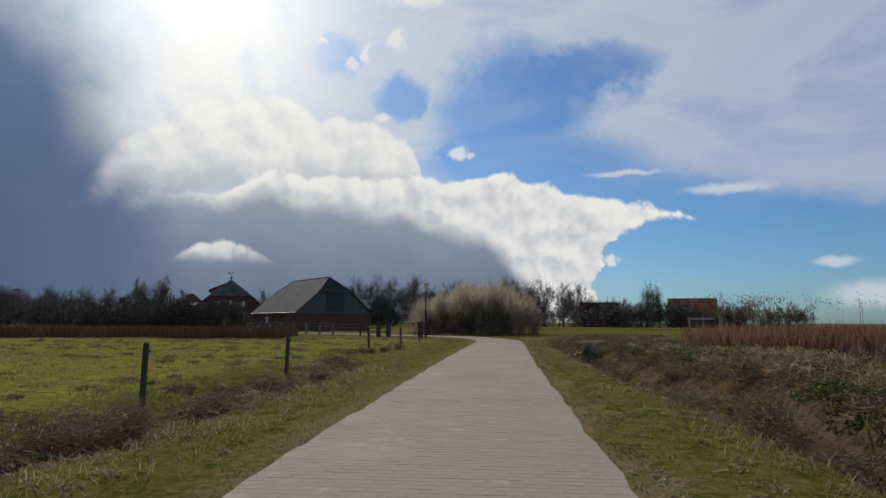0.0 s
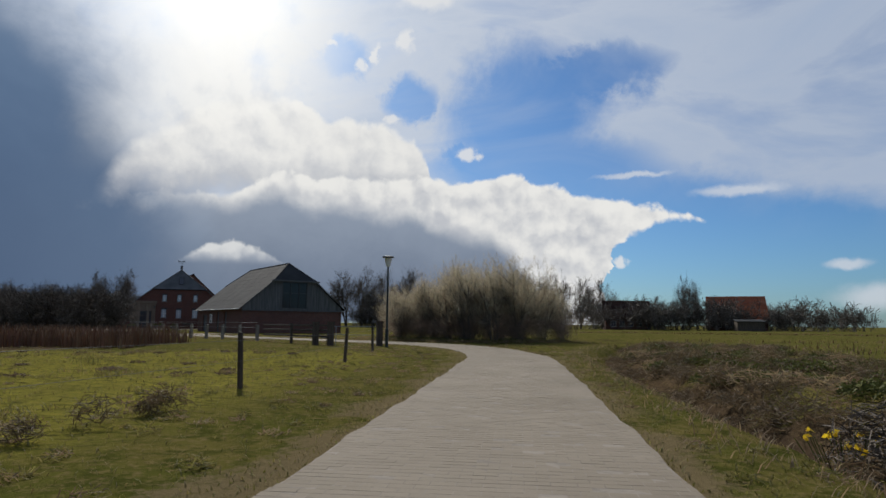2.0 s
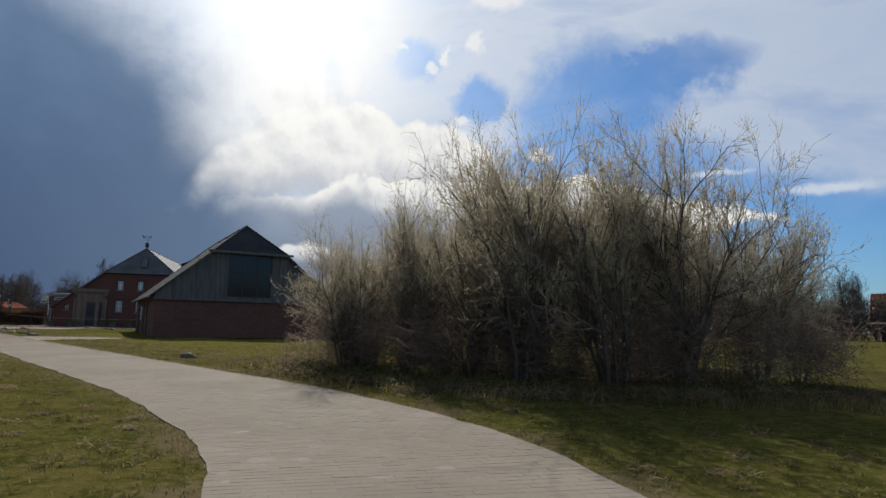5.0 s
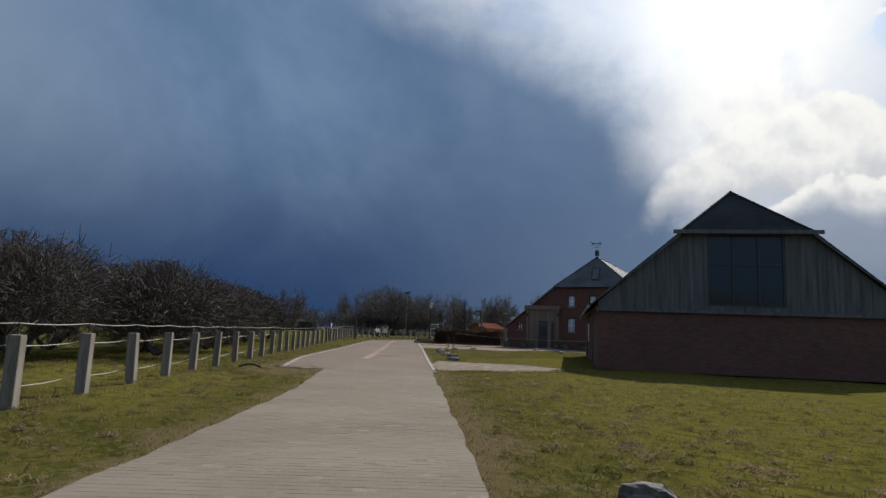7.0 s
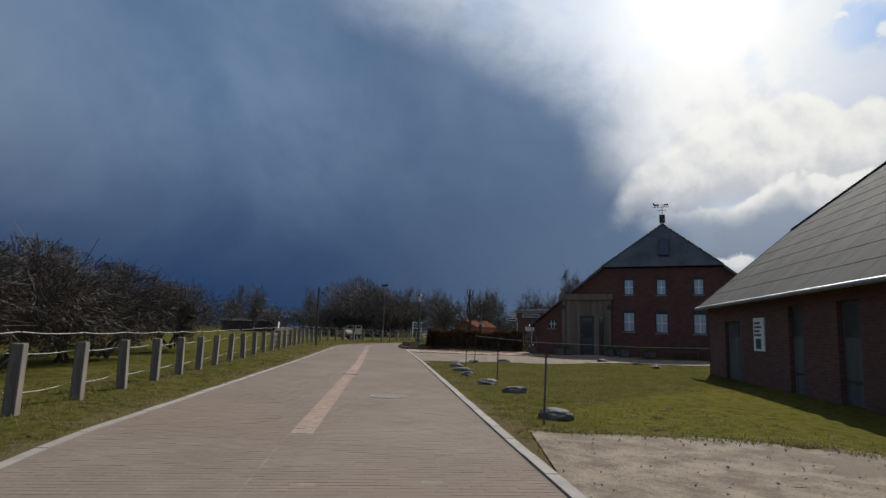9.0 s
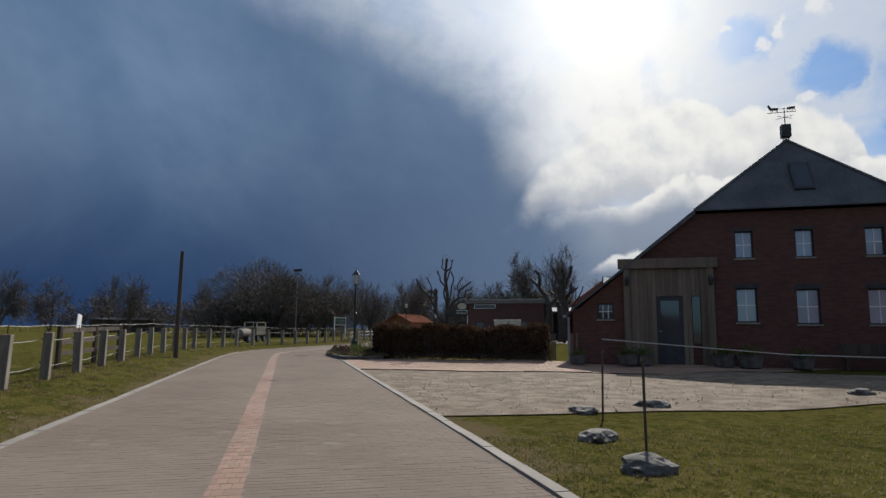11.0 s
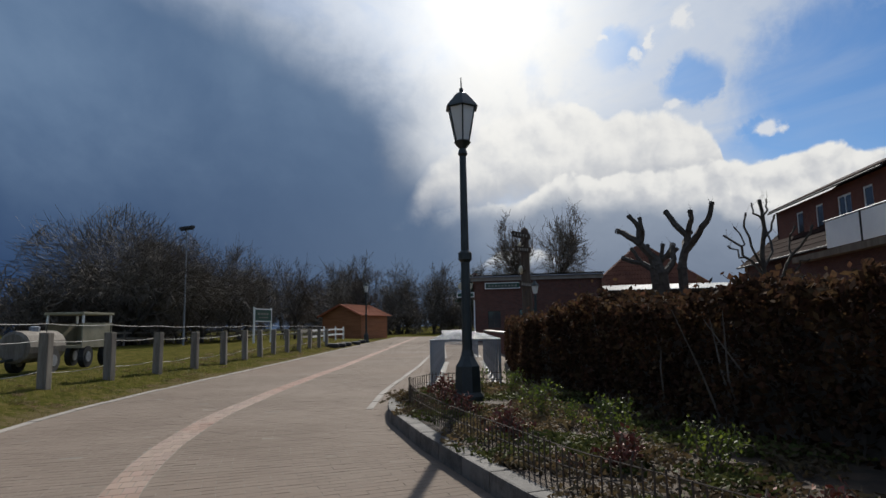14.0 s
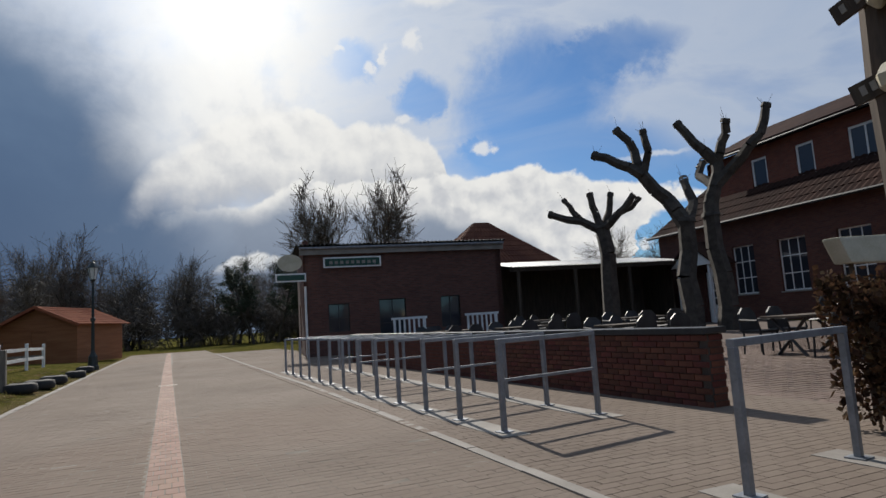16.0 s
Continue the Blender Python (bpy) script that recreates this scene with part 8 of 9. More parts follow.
# ---- paddock side: kiosk hut, white fence, board, machines ----
HUT = pose(-80.2, 171.9, 0.1, 0, 0, 4)
hut = thing("timber_kiosk", "orange-brown timber kiosk with a red tiled gable roof", "hut", HUT)
hw, hd = 2.2, 2.5
part("front_wall", wall([(-hw, 2.35), (0, 3.3), (hw, 2.35)], [(-0.45, 0, 0.45, 1.95)], 0.1), M_HUT, hut, m=pose(0, -hd, 0))
part("rear_wall", wall([(-hw, 2.35), (0, 3.3), (hw, 2.35)], [], 0.1), M_HUT, hut, m=pose(0, hd, 0, 0, 0, 180))
part("door", MB().box(-0.44, -hd + 0.03, 0.02, 0.44, -hd + 0.08, 1.94), M_HUT, hut)
for sx_ in (-1, 1):
    part("side_wall", MB().box(min(sx_ * hw, sx_ * (hw - 0.1)), -hd + 0.1, 0, max(sx_ * hw, sx_ * (hw - 0.1)), hd - 0.1, 2.35), M_HUT, hut)
    for zz in np.arange(0.15, 2.3, 0.15):
        part("cladding_board", MB().box(sx_ * (hw + 0.012) - 0.012, -hd, zz, sx_ * (hw + 0.012) + 0.012, hd, zz + 0.135), M_HUT, hut)
    pantile_slope(hut, (sx_ * (hw + 0.35), -hd - 0.4 if sx_ > 0 else hd + 0.4, 2.22), (0, (2 * hd + 0.8) * sx_, 0), (-sx_ * (hw + 0.35), 0, 1.15), 34, 9, M_ROOF_R)
    part("barge_board", MB().slab([(sx_ * (hw + 0.35), -hd - 0.42, 2.1), (sx_ * (hw + 0.35), -hd - 0.42, 2.28), (0, -hd - 0.42, 3.43), (0, -hd - 0.42, 3.25)] if sx_ < 0 else [(0, -hd - 0.42, 3.25), (0, -hd - 0.42, 3.43), (sx_ * (hw + 0.35), -hd - 0.42, 2.28), (sx_ * (hw + 0.35), -hd - 0.42, 2.1)], (0, 0.03, 0)), M_ROOF_R, hut)


def rail_fence(label, pts, h, material, rails, w=0.1, closed=None):
    f = thing("rail_fence", label, "fence")
    for (a, b) in zip(pts, pts[1:]):
        a, b = np.array(a), np.array(b)
        for z in rails:
            za, zb = height(*a), height(*b)
            d = (b - a) / np.linalg.norm(b - a)
            n = np.array([-d[1], d[0]]) * 0.02
            part("rail", MB().slab([(*(a - n), za + z), (*(b - n), zb + z), (*(b - n), zb + z + 0.12), (*(a - n), za + z + 0.12)], (2 * n[0], 2 * n[1], 0)), material, f)
    for p in pts:
        part("post", MB().box(-w / 2, -w / 2, -0.2, w / 2, w / 2, h), material, f, m=pose(p[0], p[1], height(*p), 0, 0, 27), bevel=0.01)
    return f


rail_fence("white painted paddock fence beside the kiosk", [(-68.0, 150.8), (-69.8, 154.2), (-71.5, 157.6), (-73.4, 161.0)], 1.0, M_WHITE, (0.35, 0.72))
rail_fence("grey wooden paddock rails", [(-58.0, 139.0), (-62.5, 143.5), (-66.5, 148.2), (-68.0, 150.8)][1:], 1.0, M_WOOD_POST, (0.4, 0.75))
rail_fence("grey wooden paddock rails", [(-76.0, 140.0), (-79.0, 146.0), (-82.0, 152.0), (-85.0, 158.0), (-81.0, 162.5), (-76.0, 164.5)], 1.0, M_WOOD_POST, (0.4, 0.75))
rail_fence("dark wooden gate beside the field", [(-38.5, 110.6), (-40.2, 112.2), (-41.3, 113.4)], 1.15, M_WOOD_DARK, (0.35, 0.65, 0.95))
bd = thing("paddock_board", "dark green notice board in a white frame on posts", "board", pose(-73.9, 152.7, 0.25, 0, 0, 108))
part("face", MB().box(-1.2, -0.03, 1.55, 1.2, 0.03, 2.3), M_SIGN_G, bd)
for x in (-1.25, 1.25):
    part("post", MB().box(x - 0.05, -0.05, -0.2, x + 0.05, 0.05, 2.45), M_WHITE, bd)
for z in (1.48, 2.3):
    part("frame_rail", MB().box(-1.2, -0.04, z, 1.2, 0.04, z + 0.07), M_WHITE, bd)
for j in range(4):
    part("letter_bar", MB().box(-0.8 + j * 0.42, -0.04, 1.95, -0.5 + j * 0.42, -0.031, 2.08), M_KERB, bd)
    part("letter_bar", MB().box(-0.6 + j * 0.34, -0.04, 1.72, -0.36 + j * 0.34, -0.031, 1.8), M_KERB, bd)


def wheel(parent, x, y, r, w=0.2):
    t = part("wheel", MB().tube([(x, y - w / 2, r), (x, y + w / 2, r)], r, 16), M_RUBBER, parent)
    part("hub", MB().tube([(x, y - w / 2 - 0.02, r), (x, y + w / 2 + 0.02, r)], r * 0.5, 10), M_GALV, t)


TR = pose(-60.0, 131.6, 0.3, 0, 0, 115)
wag = thing("farm_wagon", "faded olive open-fronted farm wagon on rubber wheels", "wagon", TR @ Matrix.Diagonal((0.72, 0.8, 0.95, 1)))
part("body", MB().box(-0.9, -0.65, 0.55, 0.9, 0.65, 0.62).box(-0.9, -0.65, 0.62, 0.9, -0.6, 1.25).box(-0.9, 0.6, 0.62, 0.9, 0.65, 1.25).box(0.85, -0.6, 0.62, 0.9, 0.6, 1.25), M_OLIVE, wag)
part("canopy", MB().box(-0.95, -0.7, 1.48, 0.95, 0.7, 1.55), M_OLIVE, wag, bevel=0.015)
for x in (-0.85, 0.85):
    for y in (-0.62, 0.62):
        part("upright", MB().box(x - 0.03, y - 0.03, 1.25, x + 0.03, y + 0.03, 1.48), M_WHITE, wag)
for x in (-0.6, 0.6):
    for y in (-0.6, 0.6):
        wheel(wag, x, y, 0.3)
tank = thing("water_tank", "small weathered grey water tank trailer", "tank", pose(-58.5, 129.6, 0.3, 0, 0, 120))
part("barrel", MB().tube([(-0.75, 0, 0.62), (-0.7, 0, 0.62), (0.7, 0, 0.62), (0.75, 0, 0.62)], [0.3, 0.37, 0.37, 0.3], 16), M_WOOD_POST, tank)
part("filler", MB().lathe([(0.12, 0.95), (0.12, 1.08), (0.05, 1.1)], 10), M_GALV, tank)
part("drawbar", MB().tube([(-0.6, 0, 0.35), (-1.5, 0, 0.3)], 0.035, 6), M_IRON, tank)
for y in (-0.4, 0.4):
    wheel(tank, 0, y, 0.28, 0.16)
for k, (x, y, s) in enumerate(((-66.3, 151.4, 0.36), (-67.2, 153.2, 0.34), (-65.7, 150.0, 0.34), (-68.6, 156.2, 0.3), (-70.3, 159.2, 0.3))):
    p = solid("tyre_planter", MB().lathe([(s * 0.6, 0.0), (s * 1.02, 0.03), (s * 1.08, 0.12), (s * 1.02, 0.23), (s * 0.62, 0.27), (s * 0.55, 0.2)], 18), M_RUBBER, "black tyre planter on the grass edge", "planter", group="tyre planters", m=pose(x, y, height(x, y) - 0.01), smooth=True)

# ---- by the farmhouse: tubs, garden fence ----
tub = thing("plant_tub", "dark stone plant tub with dry plants", "tub", HOUSE @ pose(-6.2, -0.9, 0.12), group="tubs along the house")
part("tub", MB().lathe([(0.22, 0), (0.30, 0.05), (0.36, 0.34), (0.39, 0.40), (0.33, 0.40), (0.30, 0.34)], 14), M_STONE, tub)
tl = new("plants", mesh_of("plants", *leaves(np.random.RandomState(6).normal(0, 1, (220, 3)) * [0.16, 0.16, 0.09] + [0, 0, 0.46], 0.04, 3), M_GREENLEAF))
tl.parent, tl["kind"] = tub, "stuff"
for x, y, s in ((-5.7, -0.7, 1.0), (-3.0, -0.8, 1.15), (-2.2, -1.0, 1.2), (-0.6, -0.9, 1.1), (-8.0, -0.7, 0.9)):
    c = copy_thing(tub, HOUSE @ pose(x, y, 0.11))
    c.scale = (s, s, s)
wb = thing("wooden_bench", "dark wooden bench under the farmhouse windows", "bench", HOUSE @ pose(1.4, -0.75, 0.10))
part("seat", MB().box(-0.8, -0.25, 0.42, 0.8, 0.2, 0.47), M_WOOD_DARK, wb)
part("backrest", MB().box(-0.8, 0.16, 0.55, 0.8, 0.21, 0.9), M_WOOD_DARK, wb)
for x in (-0.7, 0.64):
    part("leg", MB().box(x, -0.24, 0, x + 0.06, 0.21, 0.42), M_WOOD_DARK, wb)
gf = thing("garden_fence", "vertical-slat wooden garden fence and gate by the house", "fence")
for (a, b) in (((-33.6, 128.0), (-32.9, 127.6)), ((-31.9, 127.0), (-31.2, 126.2))):
    a, b = np.array(a), np.array(b)
    n = int(np.linalg.norm(b - a) / 0.13)
    for k in range(n + 1):
        p = a + (b - a) * k / n
        part("slat", MB().box(-0.04, -0.012, 0, 0.04, 0.012, 1.15 + 0.05 * math.sin(k)), M_BOARD_W, gf, m=pose(p[0], p[1], height(*p), 0, 0, -35))
    for z in (0.3, 0.9):
        part("cross_rail", MB().tube([(*a, height(*a) + z), (*b, height(*b) + z)], 0.03, 5), M_BOARD_W, gf)

# ---- farms on the right horizon; sheds on the left ----

def farm(name, label, m, w, l, e, r, roof, wall_m, n=4):
    f = thing(name, label, "house", m)
    part("wall", wall([(-w, e), (0, r - 0.1), (w, e)], [(-0.5 - 1.6, 0.9, -0.5 - 0.6, 2.0), (1.1, 0.9, 2.1, 2.0)], 0.3), wall_m, f, m=pose(0, -l, 0))
    part("wall", wall([(-w, e), (0, r - 0.1), (w, e)], [], 0.3), wall_m, f, m=pose(0, l, 0, 0, 0, 180))
    for sgn in (-1, 1):
        hs = [(1.0 + k * (2 * l - 2) / n, 0.9, 2.0 + k * (2 * l - 2) / n, 2.0) for k in range(n)]
        wm2 = pose(-w, l, 0, 0, 0, -90) if sgn < 0 else pose(w, -l, 0, 0, 0, 90)
        part("side_wall", wall([(0, e), (2 * l, e)], hs, 0.3), wall_m, f, m=wm2)
        for h in hs:
            window(f, *h, wm2, 2, 2, M_WHITE)
        pantile_slope(f, (sgn * (w + 0.4), -l - 0.3 if sgn > 0 else l + 0.3, e - 0.3), (0, sgn * (2 * l + 0.6), 0), (-sgn * (w + 0.4), 0, r - e + 0.3), 40, 10, roof)
    for hx_ in (-2.1, 1.1):
        window(f, hx_, 0.9, hx_ + 1.0, 2.0, pose(0, -l, 0), 2, 2, M_WHITE)
    return f


fa = farm("farmstead", "distant farmhouse with a bright red tiled roof", pose(72.0, 163.0, 0, 0, 0, 72), 4.2, 5.0, 2.6, 7.0, M_ROOF_R, M_WALL_H)
farm("farmstead", "distant low brown-roofed farm cottage", pose(50.5, 163.0, 0, 0, 0, 80), 4.0, 4.2, 2.4, 6.0, M_ROOF_D, M_WALL_B)
fsh = thing("field_shed", "small dark field shed at the meadow edge", "shed", pose(68.5, 150.0, 0, 0, 0, 80))
part("body", MB().box(-1.2, -2.2, 0, 1.2, 2.2, 2.0), M_WOOD_DARK, fsh)
part("roof", MB().slab([(-1.4, -2.4, 1.95), (1.4, -2.4, 2.35), (1.4, 2.4, 2.35), (-1.4, 2.4, 1.95)], (0, 0, 0.08)), M_ROOF_G, fsh)
vd = thing("village_shed", "long low pale-roofed shed at the far meadow edge", "shed", pose(-138, 158, 0, 0, 0, 70))
part("wall", MB().box(-6, -2.5, 0, 6, 2.5, 2.6), M_WOOD_DARK, vd)
part("roof", MB().slab([(-6.3, -2.8, 2.55), (6.3, -2.8, 2.55), (6.3, 2.8, 3.1), (-6.3, 2.8, 3.1)], (0, 0, 0.1)), M_ROOF_S, vd)

# ---- ground cover: grass, dry stems, reeds, ditch growth ----
def blades(name, label, pts, hmin, hmax, width, lean, material, seed, bend=0.4, category="grass"):
    """Upright bent blades: two quads each, at ground places (x, y)."""
    rs_ = np.random.RandomState(seed)
    n = len(pts)
    i = np.clip(np.searchsorted(gx, pts[:, 0]) - 1, 0, nx - 2)
    j = np.clip(np.searchsorted(gy, pts[:, 1]) - 1, 0, ny - 2)
    u, v = (pts[:, 0] - gx[i]) / (gx[i + 1] - gx[i]), (pts[:, 1] - gy[j]) / (gy[j + 1] - gy[j])
    z = (gz[j, i] * (1 - u) + gz[j, i + 1] * u) * (1 - v) + (gz[j + 1, i] * (1 - u) + gz[j + 1, i + 1] * u) * v
    h = rs_.uniform(hmin, hmax, n)
    a = rs_.uniform(0, 2 * np.pi, n)
    d = np.stack([np.cos(a), np.sin(a)], 1)
    w = np.stack([-np.sin(a), np.cos(a)], 1) * (width * rs_.uniform(0.6, 1.3, n))[:, None]
    l = (lean * rs_.uniform(0.2, 1.0, n) * h)[:, None]
    p0, p1, p2 = pts, pts + d * l * bend, pts + d * l
    v_ = np.stack([np.c_[p0 - w, z - 0.01], np.c_[p0 + w, z - 0.01], np.c_[p1 + w * 0.8, z + h * 0.6], np.c_[p1 - w * 0.8, z + h * 0.6], np.c_[p2 + w * 0.15, z + h], np.c_[p2 - w * 0.15, z + h]], 1).reshape(-1, 3)
    b = (np.arange(n) * 6)[:, None]
    f = np.stack([b + np.array([0, 1, 2, 3]), b + np.array([3, 2, 4, 5])], 1).reshape(-1, 4)
    ob = heap(name, v_, f, material)
    return tagged(ob, label, category, kind="stuff")


cr = np.random.RandomState(77)


def along(line, n, lo, hi, s0=0.0, s1=None, power=1.0):
    s = cr.uniform(s0, s1 or line.len, n)
    o = lo + (hi - lo) * cr.rand(n) ** power
    return np.array(line.at(s, o)).reshape(-1, 2)


sv = cr.uniform(78, LANE.len, 42000)
ov = np.where(np.arange(42000) % 2, lane_r(sv) + 0.02 + 4.4 * cr.rand(42000) ** 1.5, lane_l(sv) - 0.02 - 4.8 * cr.rand(42000) ** 1.5)
verge = np.concatenate([np.array(LANE.at(sv, ov)).reshape(-1, 2), along(ROAD, 20000, -2.75, -6.5, 1, 95, 1.5), along(ROAD, 16000, 2.75, 9.0, 14, 26, 1.3)])
blades("verge_grass", "short spring grass on the verges", verge, 0.015, 0.05, 0.006, 2.0, M_BLADE, 5)
meadow = np.c_[cr.uniform(-12, 13.5, 16000), cr.uniform(24, 72, 16000)]
blades("meadow_grass", "cropped meadow grass", meadow, 0.02, 0.06, 0.012, 1.6, M_BLADE, 6)
lawn = np.c_[cr.uniform(-14, 12, 44000), cr.uniform(84, 112, 44000)]
dl_, sl_ = LANE.dist(lawn[:, 0], lawn[:, 1])
dr_, sr_ = ROAD.dist(lawn[:, 0], lawn[:, 1])
lawn = lawn[(dl_ > 1.8) & (dr_ > 2.9) & ((sl_ > 0) | (lawn[:, 0] < -6)) & (lawn[:, 1] < 100 - 0.4 * lawn[:, 0])]
lawn = lawn[[not inside(x, y, TRK) for x, y in lawn]]
blades("lawn_grass", "green lawn grass before the barn", lawn, 0.015, 0.055, 0.008, 1.8, M_BLADE, 7)
edge_t = np.concatenate([np.array(a) + np.outer(cr.rand(n_), np.array(b) - np.array(a)) + cr.normal(0, 0.13, (n_, 2)) for a, b, n_ in [(TRK[q], TRK[q + 1], 420) for q in range(9)]])
blades("track_edge_grass", "thin grass creeping over the gravel edge", edge_t, 0.02, 0.075, 0.008, 2.0, M_BLADE, 22)
tuft = np.c_[cr.uniform(-10, 12.5, 420), cr.uniform(26, 66, 420)]
tuft = np.repeat(tuft, 34, 0) + cr.normal(0, 0.16, (420 * 34, 2)) * [1.6, 0.8]
blades("meadow_tufts", "rough grass tufts in the grazed meadow", tuft[LANE.dist(tuft[:, 0], tuft[:, 1])[0] > 2.6], 0.04, 0.13, 0.009, 1.4, M_BLADE, 23)
divot = np.c_[cr.uniform(-12, 12.0, 340), cr.uniform(22, 64, 340)]
divot = divot[(LANE.dist(divot[:, 0], divot[:, 1])[0] > 3.4) & (np.sin(divot[:, 1] * 0.8 + 0.15 * divot[:, 0]) > -0.45)]
verge_d = np.concatenate([along(DITCH_L, 3000, 0.6, 2.2, 8), along(DITCH_R, 3000, -1.8, -0.6, 10)])
blades("ditch_edge_grass", "dry tufts along the ditch edges", verge_d, 0.04, 0.16, 0.006, 2.0, M_STRAW, 20)


def tangle(name, label, centres, r, h, n, length, width, material, seed):
    """Low mounds of matted stems lying every way."""
    q = np.random.RandomState(seed)
    m = len(centres)
    c = np.repeat(centres, n, 0)
    sc = np.repeat(q.uniform(0.6, 1.4, m), n)
    a, rr = q.uniform(0, 2 * np.pi, m * n), r * np.sqrt(q.rand(m * n)) * sc
    z0 = np.repeat([height(x, y) for x, y in centres], n)
    zz = z0 + h * sc * np.sqrt(np.maximum(1 - (rr / (r * 1.42)) ** 2, 0)) * q.uniform(0.1, 1.0, m * n) ** 0.6
    p = np.c_[c[:, 0] + rr * np.cos(a), c[:, 1] + rr * np.sin(a), zz]
    d = q.normal(0, 1, (m * n, 3)) * [1, 1, 0.55]
    d /= np.linalg.norm(d, axis=1, keepdims=True)
    e = q.normal(0, 1, (m * n, 3))
    w = np.cross(d, e)
    w *= width / (np.linalg.norm(w, axis=1, keepdims=True) + 1e-6)
    ln = (length * q.uniform(0.4, 1.3, m * n))[:, None]
    bow = e * ln * 0.12
    v = np.stack([p - d * ln / 2 - w, p - d * ln / 2 + w, p + bow + w, p + bow - w, p + d * ln / 2 + w * 0.3, p + d * ln / 2 - w * 0.3], 1).reshape(-1, 3)
    b = (np.arange(m * n) * 6)[:, None]
    f = np.stack([b + np.array([0, 1, 2, 3]), b + np.array([3, 2, 4, 5])], 1).reshape(-1, 4)
    return tagged(heap(name, v, f, material), label, "weeds", kind="stuff")


M_DARKSTEM = mat("dark_stems", (0.062, 0.045, 0.028), (0.15, 0.108, 0.062), 0.85, 0.5, 9, 0.0, rnd=0.3, island=True, thin=0.3)
M_MIDSTEM = mat("brown_stems", (0.066, 0.047, 0.024), (0.165, 0.122, 0.062), 0.85, 0.5, 9, 0.0, rnd=0.3, island=True, thin=0.3)
M_IVY = mat("ivy_leaves", (0.045, 0.055, 0.018), (0.12, 0.125, 0.038), 0.6, 2.5, 20, 0.0, rnd=0.3, island=True, thin=0.2, spec=0.05)
M_UNDER = mat("undergrowth", (0.16, 0.115, 0.088), (0.30, 0.225, 0.172), 0.85, 0.5, 9, 0.0, rnd=0.3, island=True, thin=0.5)
tangle("meadow_divot", "dark trodden clods in the grazed meadow", divot, 0.26, 0.07, 60, 0.12, 0.010, M_DARKSTEM, 63)
# ditch by the goose meadow: dark bramble mounds with bleached stems over them
tangle("ditch_brambles", "dark bramble mounds filling the ditch", along(DITCH_L, 62, -0.5, 0.4, 8), 0.42, 0.38, 170, 0.32, 0.005, M_DARKSTEM, 31)
tangle("ditch_stems", "bleached dead stems over the brambles", along(DITCH_L, 44, -0.7, 0.6, 10), 0.42, 0.24, 70, 0.35, 0.005, M_STRAW, 32)
tl = Line([(12.5, 39.4), (12.6, 42.0), (12.8, 43.0), (13.2, 45.6), (13.7, 48.2)], 0.25, 0)
tangle("meadow_tussocks", "grey-brown tussocks along the meadow edge", along(tl, 13, -0.12, 0.12), 0.2, 0.30, 120, 0.22, 0.005, M_MIDSTEM, 43)
# bank of the other ditch: matted stems, green weeds, bare earth
bank_pts = along(DITCH_R, 620, 0.7, 7.5, 8, None, 1.4)
tangle("bank_growth", "matted dead stems on the ditch bank", bank_pts[:230], 0.5, 0.28, 120, 0.30, 0.006, M_MIDSTEM, 34)
tangle("bank_stems", "bleached lying stems on the ditch bank", bank_pts[230:330], 0.42, 0.30, 100, 0.36, 0.007, M_STRAW, 35)
tangle("bank_brambles", "dark brambles on the ditch side", np.concatenate([bank_pts[330:450], along(DITCH_R, 90, 0.0, 1.0, 10)]), 0.45, 0.3, 120, 0.3, 0.006, M_DARKSTEM, 36)
tangle("bank_greens", "fresh green weeds among the dead stems", bank_pts[450:], 0.45, 0.26, 200, 0.13, 0.016, M_IVY, 37)
tangle("bank_bush", "dark low bush standing in the ditch", np.array([(22.2, 46.2), (22.3, 46.9), (22.0, 45.5)]), 0.4, 0.75, 350, 0.3, 0.007, M_THORN, 38)
strand = along(DITCH_R, 5200, 1.2, 7.0, 8, 40, 1.3)
blades("bank_grass", "long bleached grass hanging on the ditch bank", strand, 0.12, 0.38, 0.006, 1.5, M_STRAW, 24)
nettle = along(DITCH_R, 110, 1.6, 6.5, 20, 37, 1.0)
tangle("bank_nettles", "green young nettles and grass on the bank", nettle, 0.4, 0.22, 150, 0.10, 0.014, M_BLADE, 44)
# reed belts
rl = np.c_[cr.uniform(-70, 2.5, 26000), 66.8 + cr.uniform(0, 6.4, 26000)]
rl[:, 1] += 0.9 * np.sin(rl[:, 0] * 0.23) + 0.5 * np.sin(rl[:, 0] * 0.61 + 1) + cr.normal(0, 0.4, len(rl))
M_REED = mat("brown_reed", (0.105, 0.052, 0.028), (0.19, 0.105, 0.055), 0.8, 0.3, 8, 0.0, rnd=0.3, island=True)
blades("reed_belt", "brown winter reed belt across the meadow", rl, 0.55, 1.05, 0.022, 0.3, M_REED, 12, category="reeds")
rr_ = np.c_[cr.uniform(24.5, 60, 15000), cr.uniform(24, 46, 15000)]
rr_ = rr_[(rr_[:, 1] - 24 < 22 * np.clip((rr_[:, 0] - 24) / 10, 0, 1) + 6)]
blades("reed_stand", "tall brown reeds beside the ditch bank", rr_, 0.35, 0.8, 0.012, 0.4, M_REED, 13, category="reeds")
rb_ = np.c_[cr.uniform(27.5, 62, 12000), cr.uniform(44, 60, 12000)]
rb_ = rb_[rb_[:, 1] < 49 + 2 * np.sin(rb_[:, 0] * 0.4) + cr.normal(0, 0.8, len(rb_))]
rust = np.c_[cr.uniform(25.2, 37, 15000), cr.uniform(39.5, 46.5, 15000)]
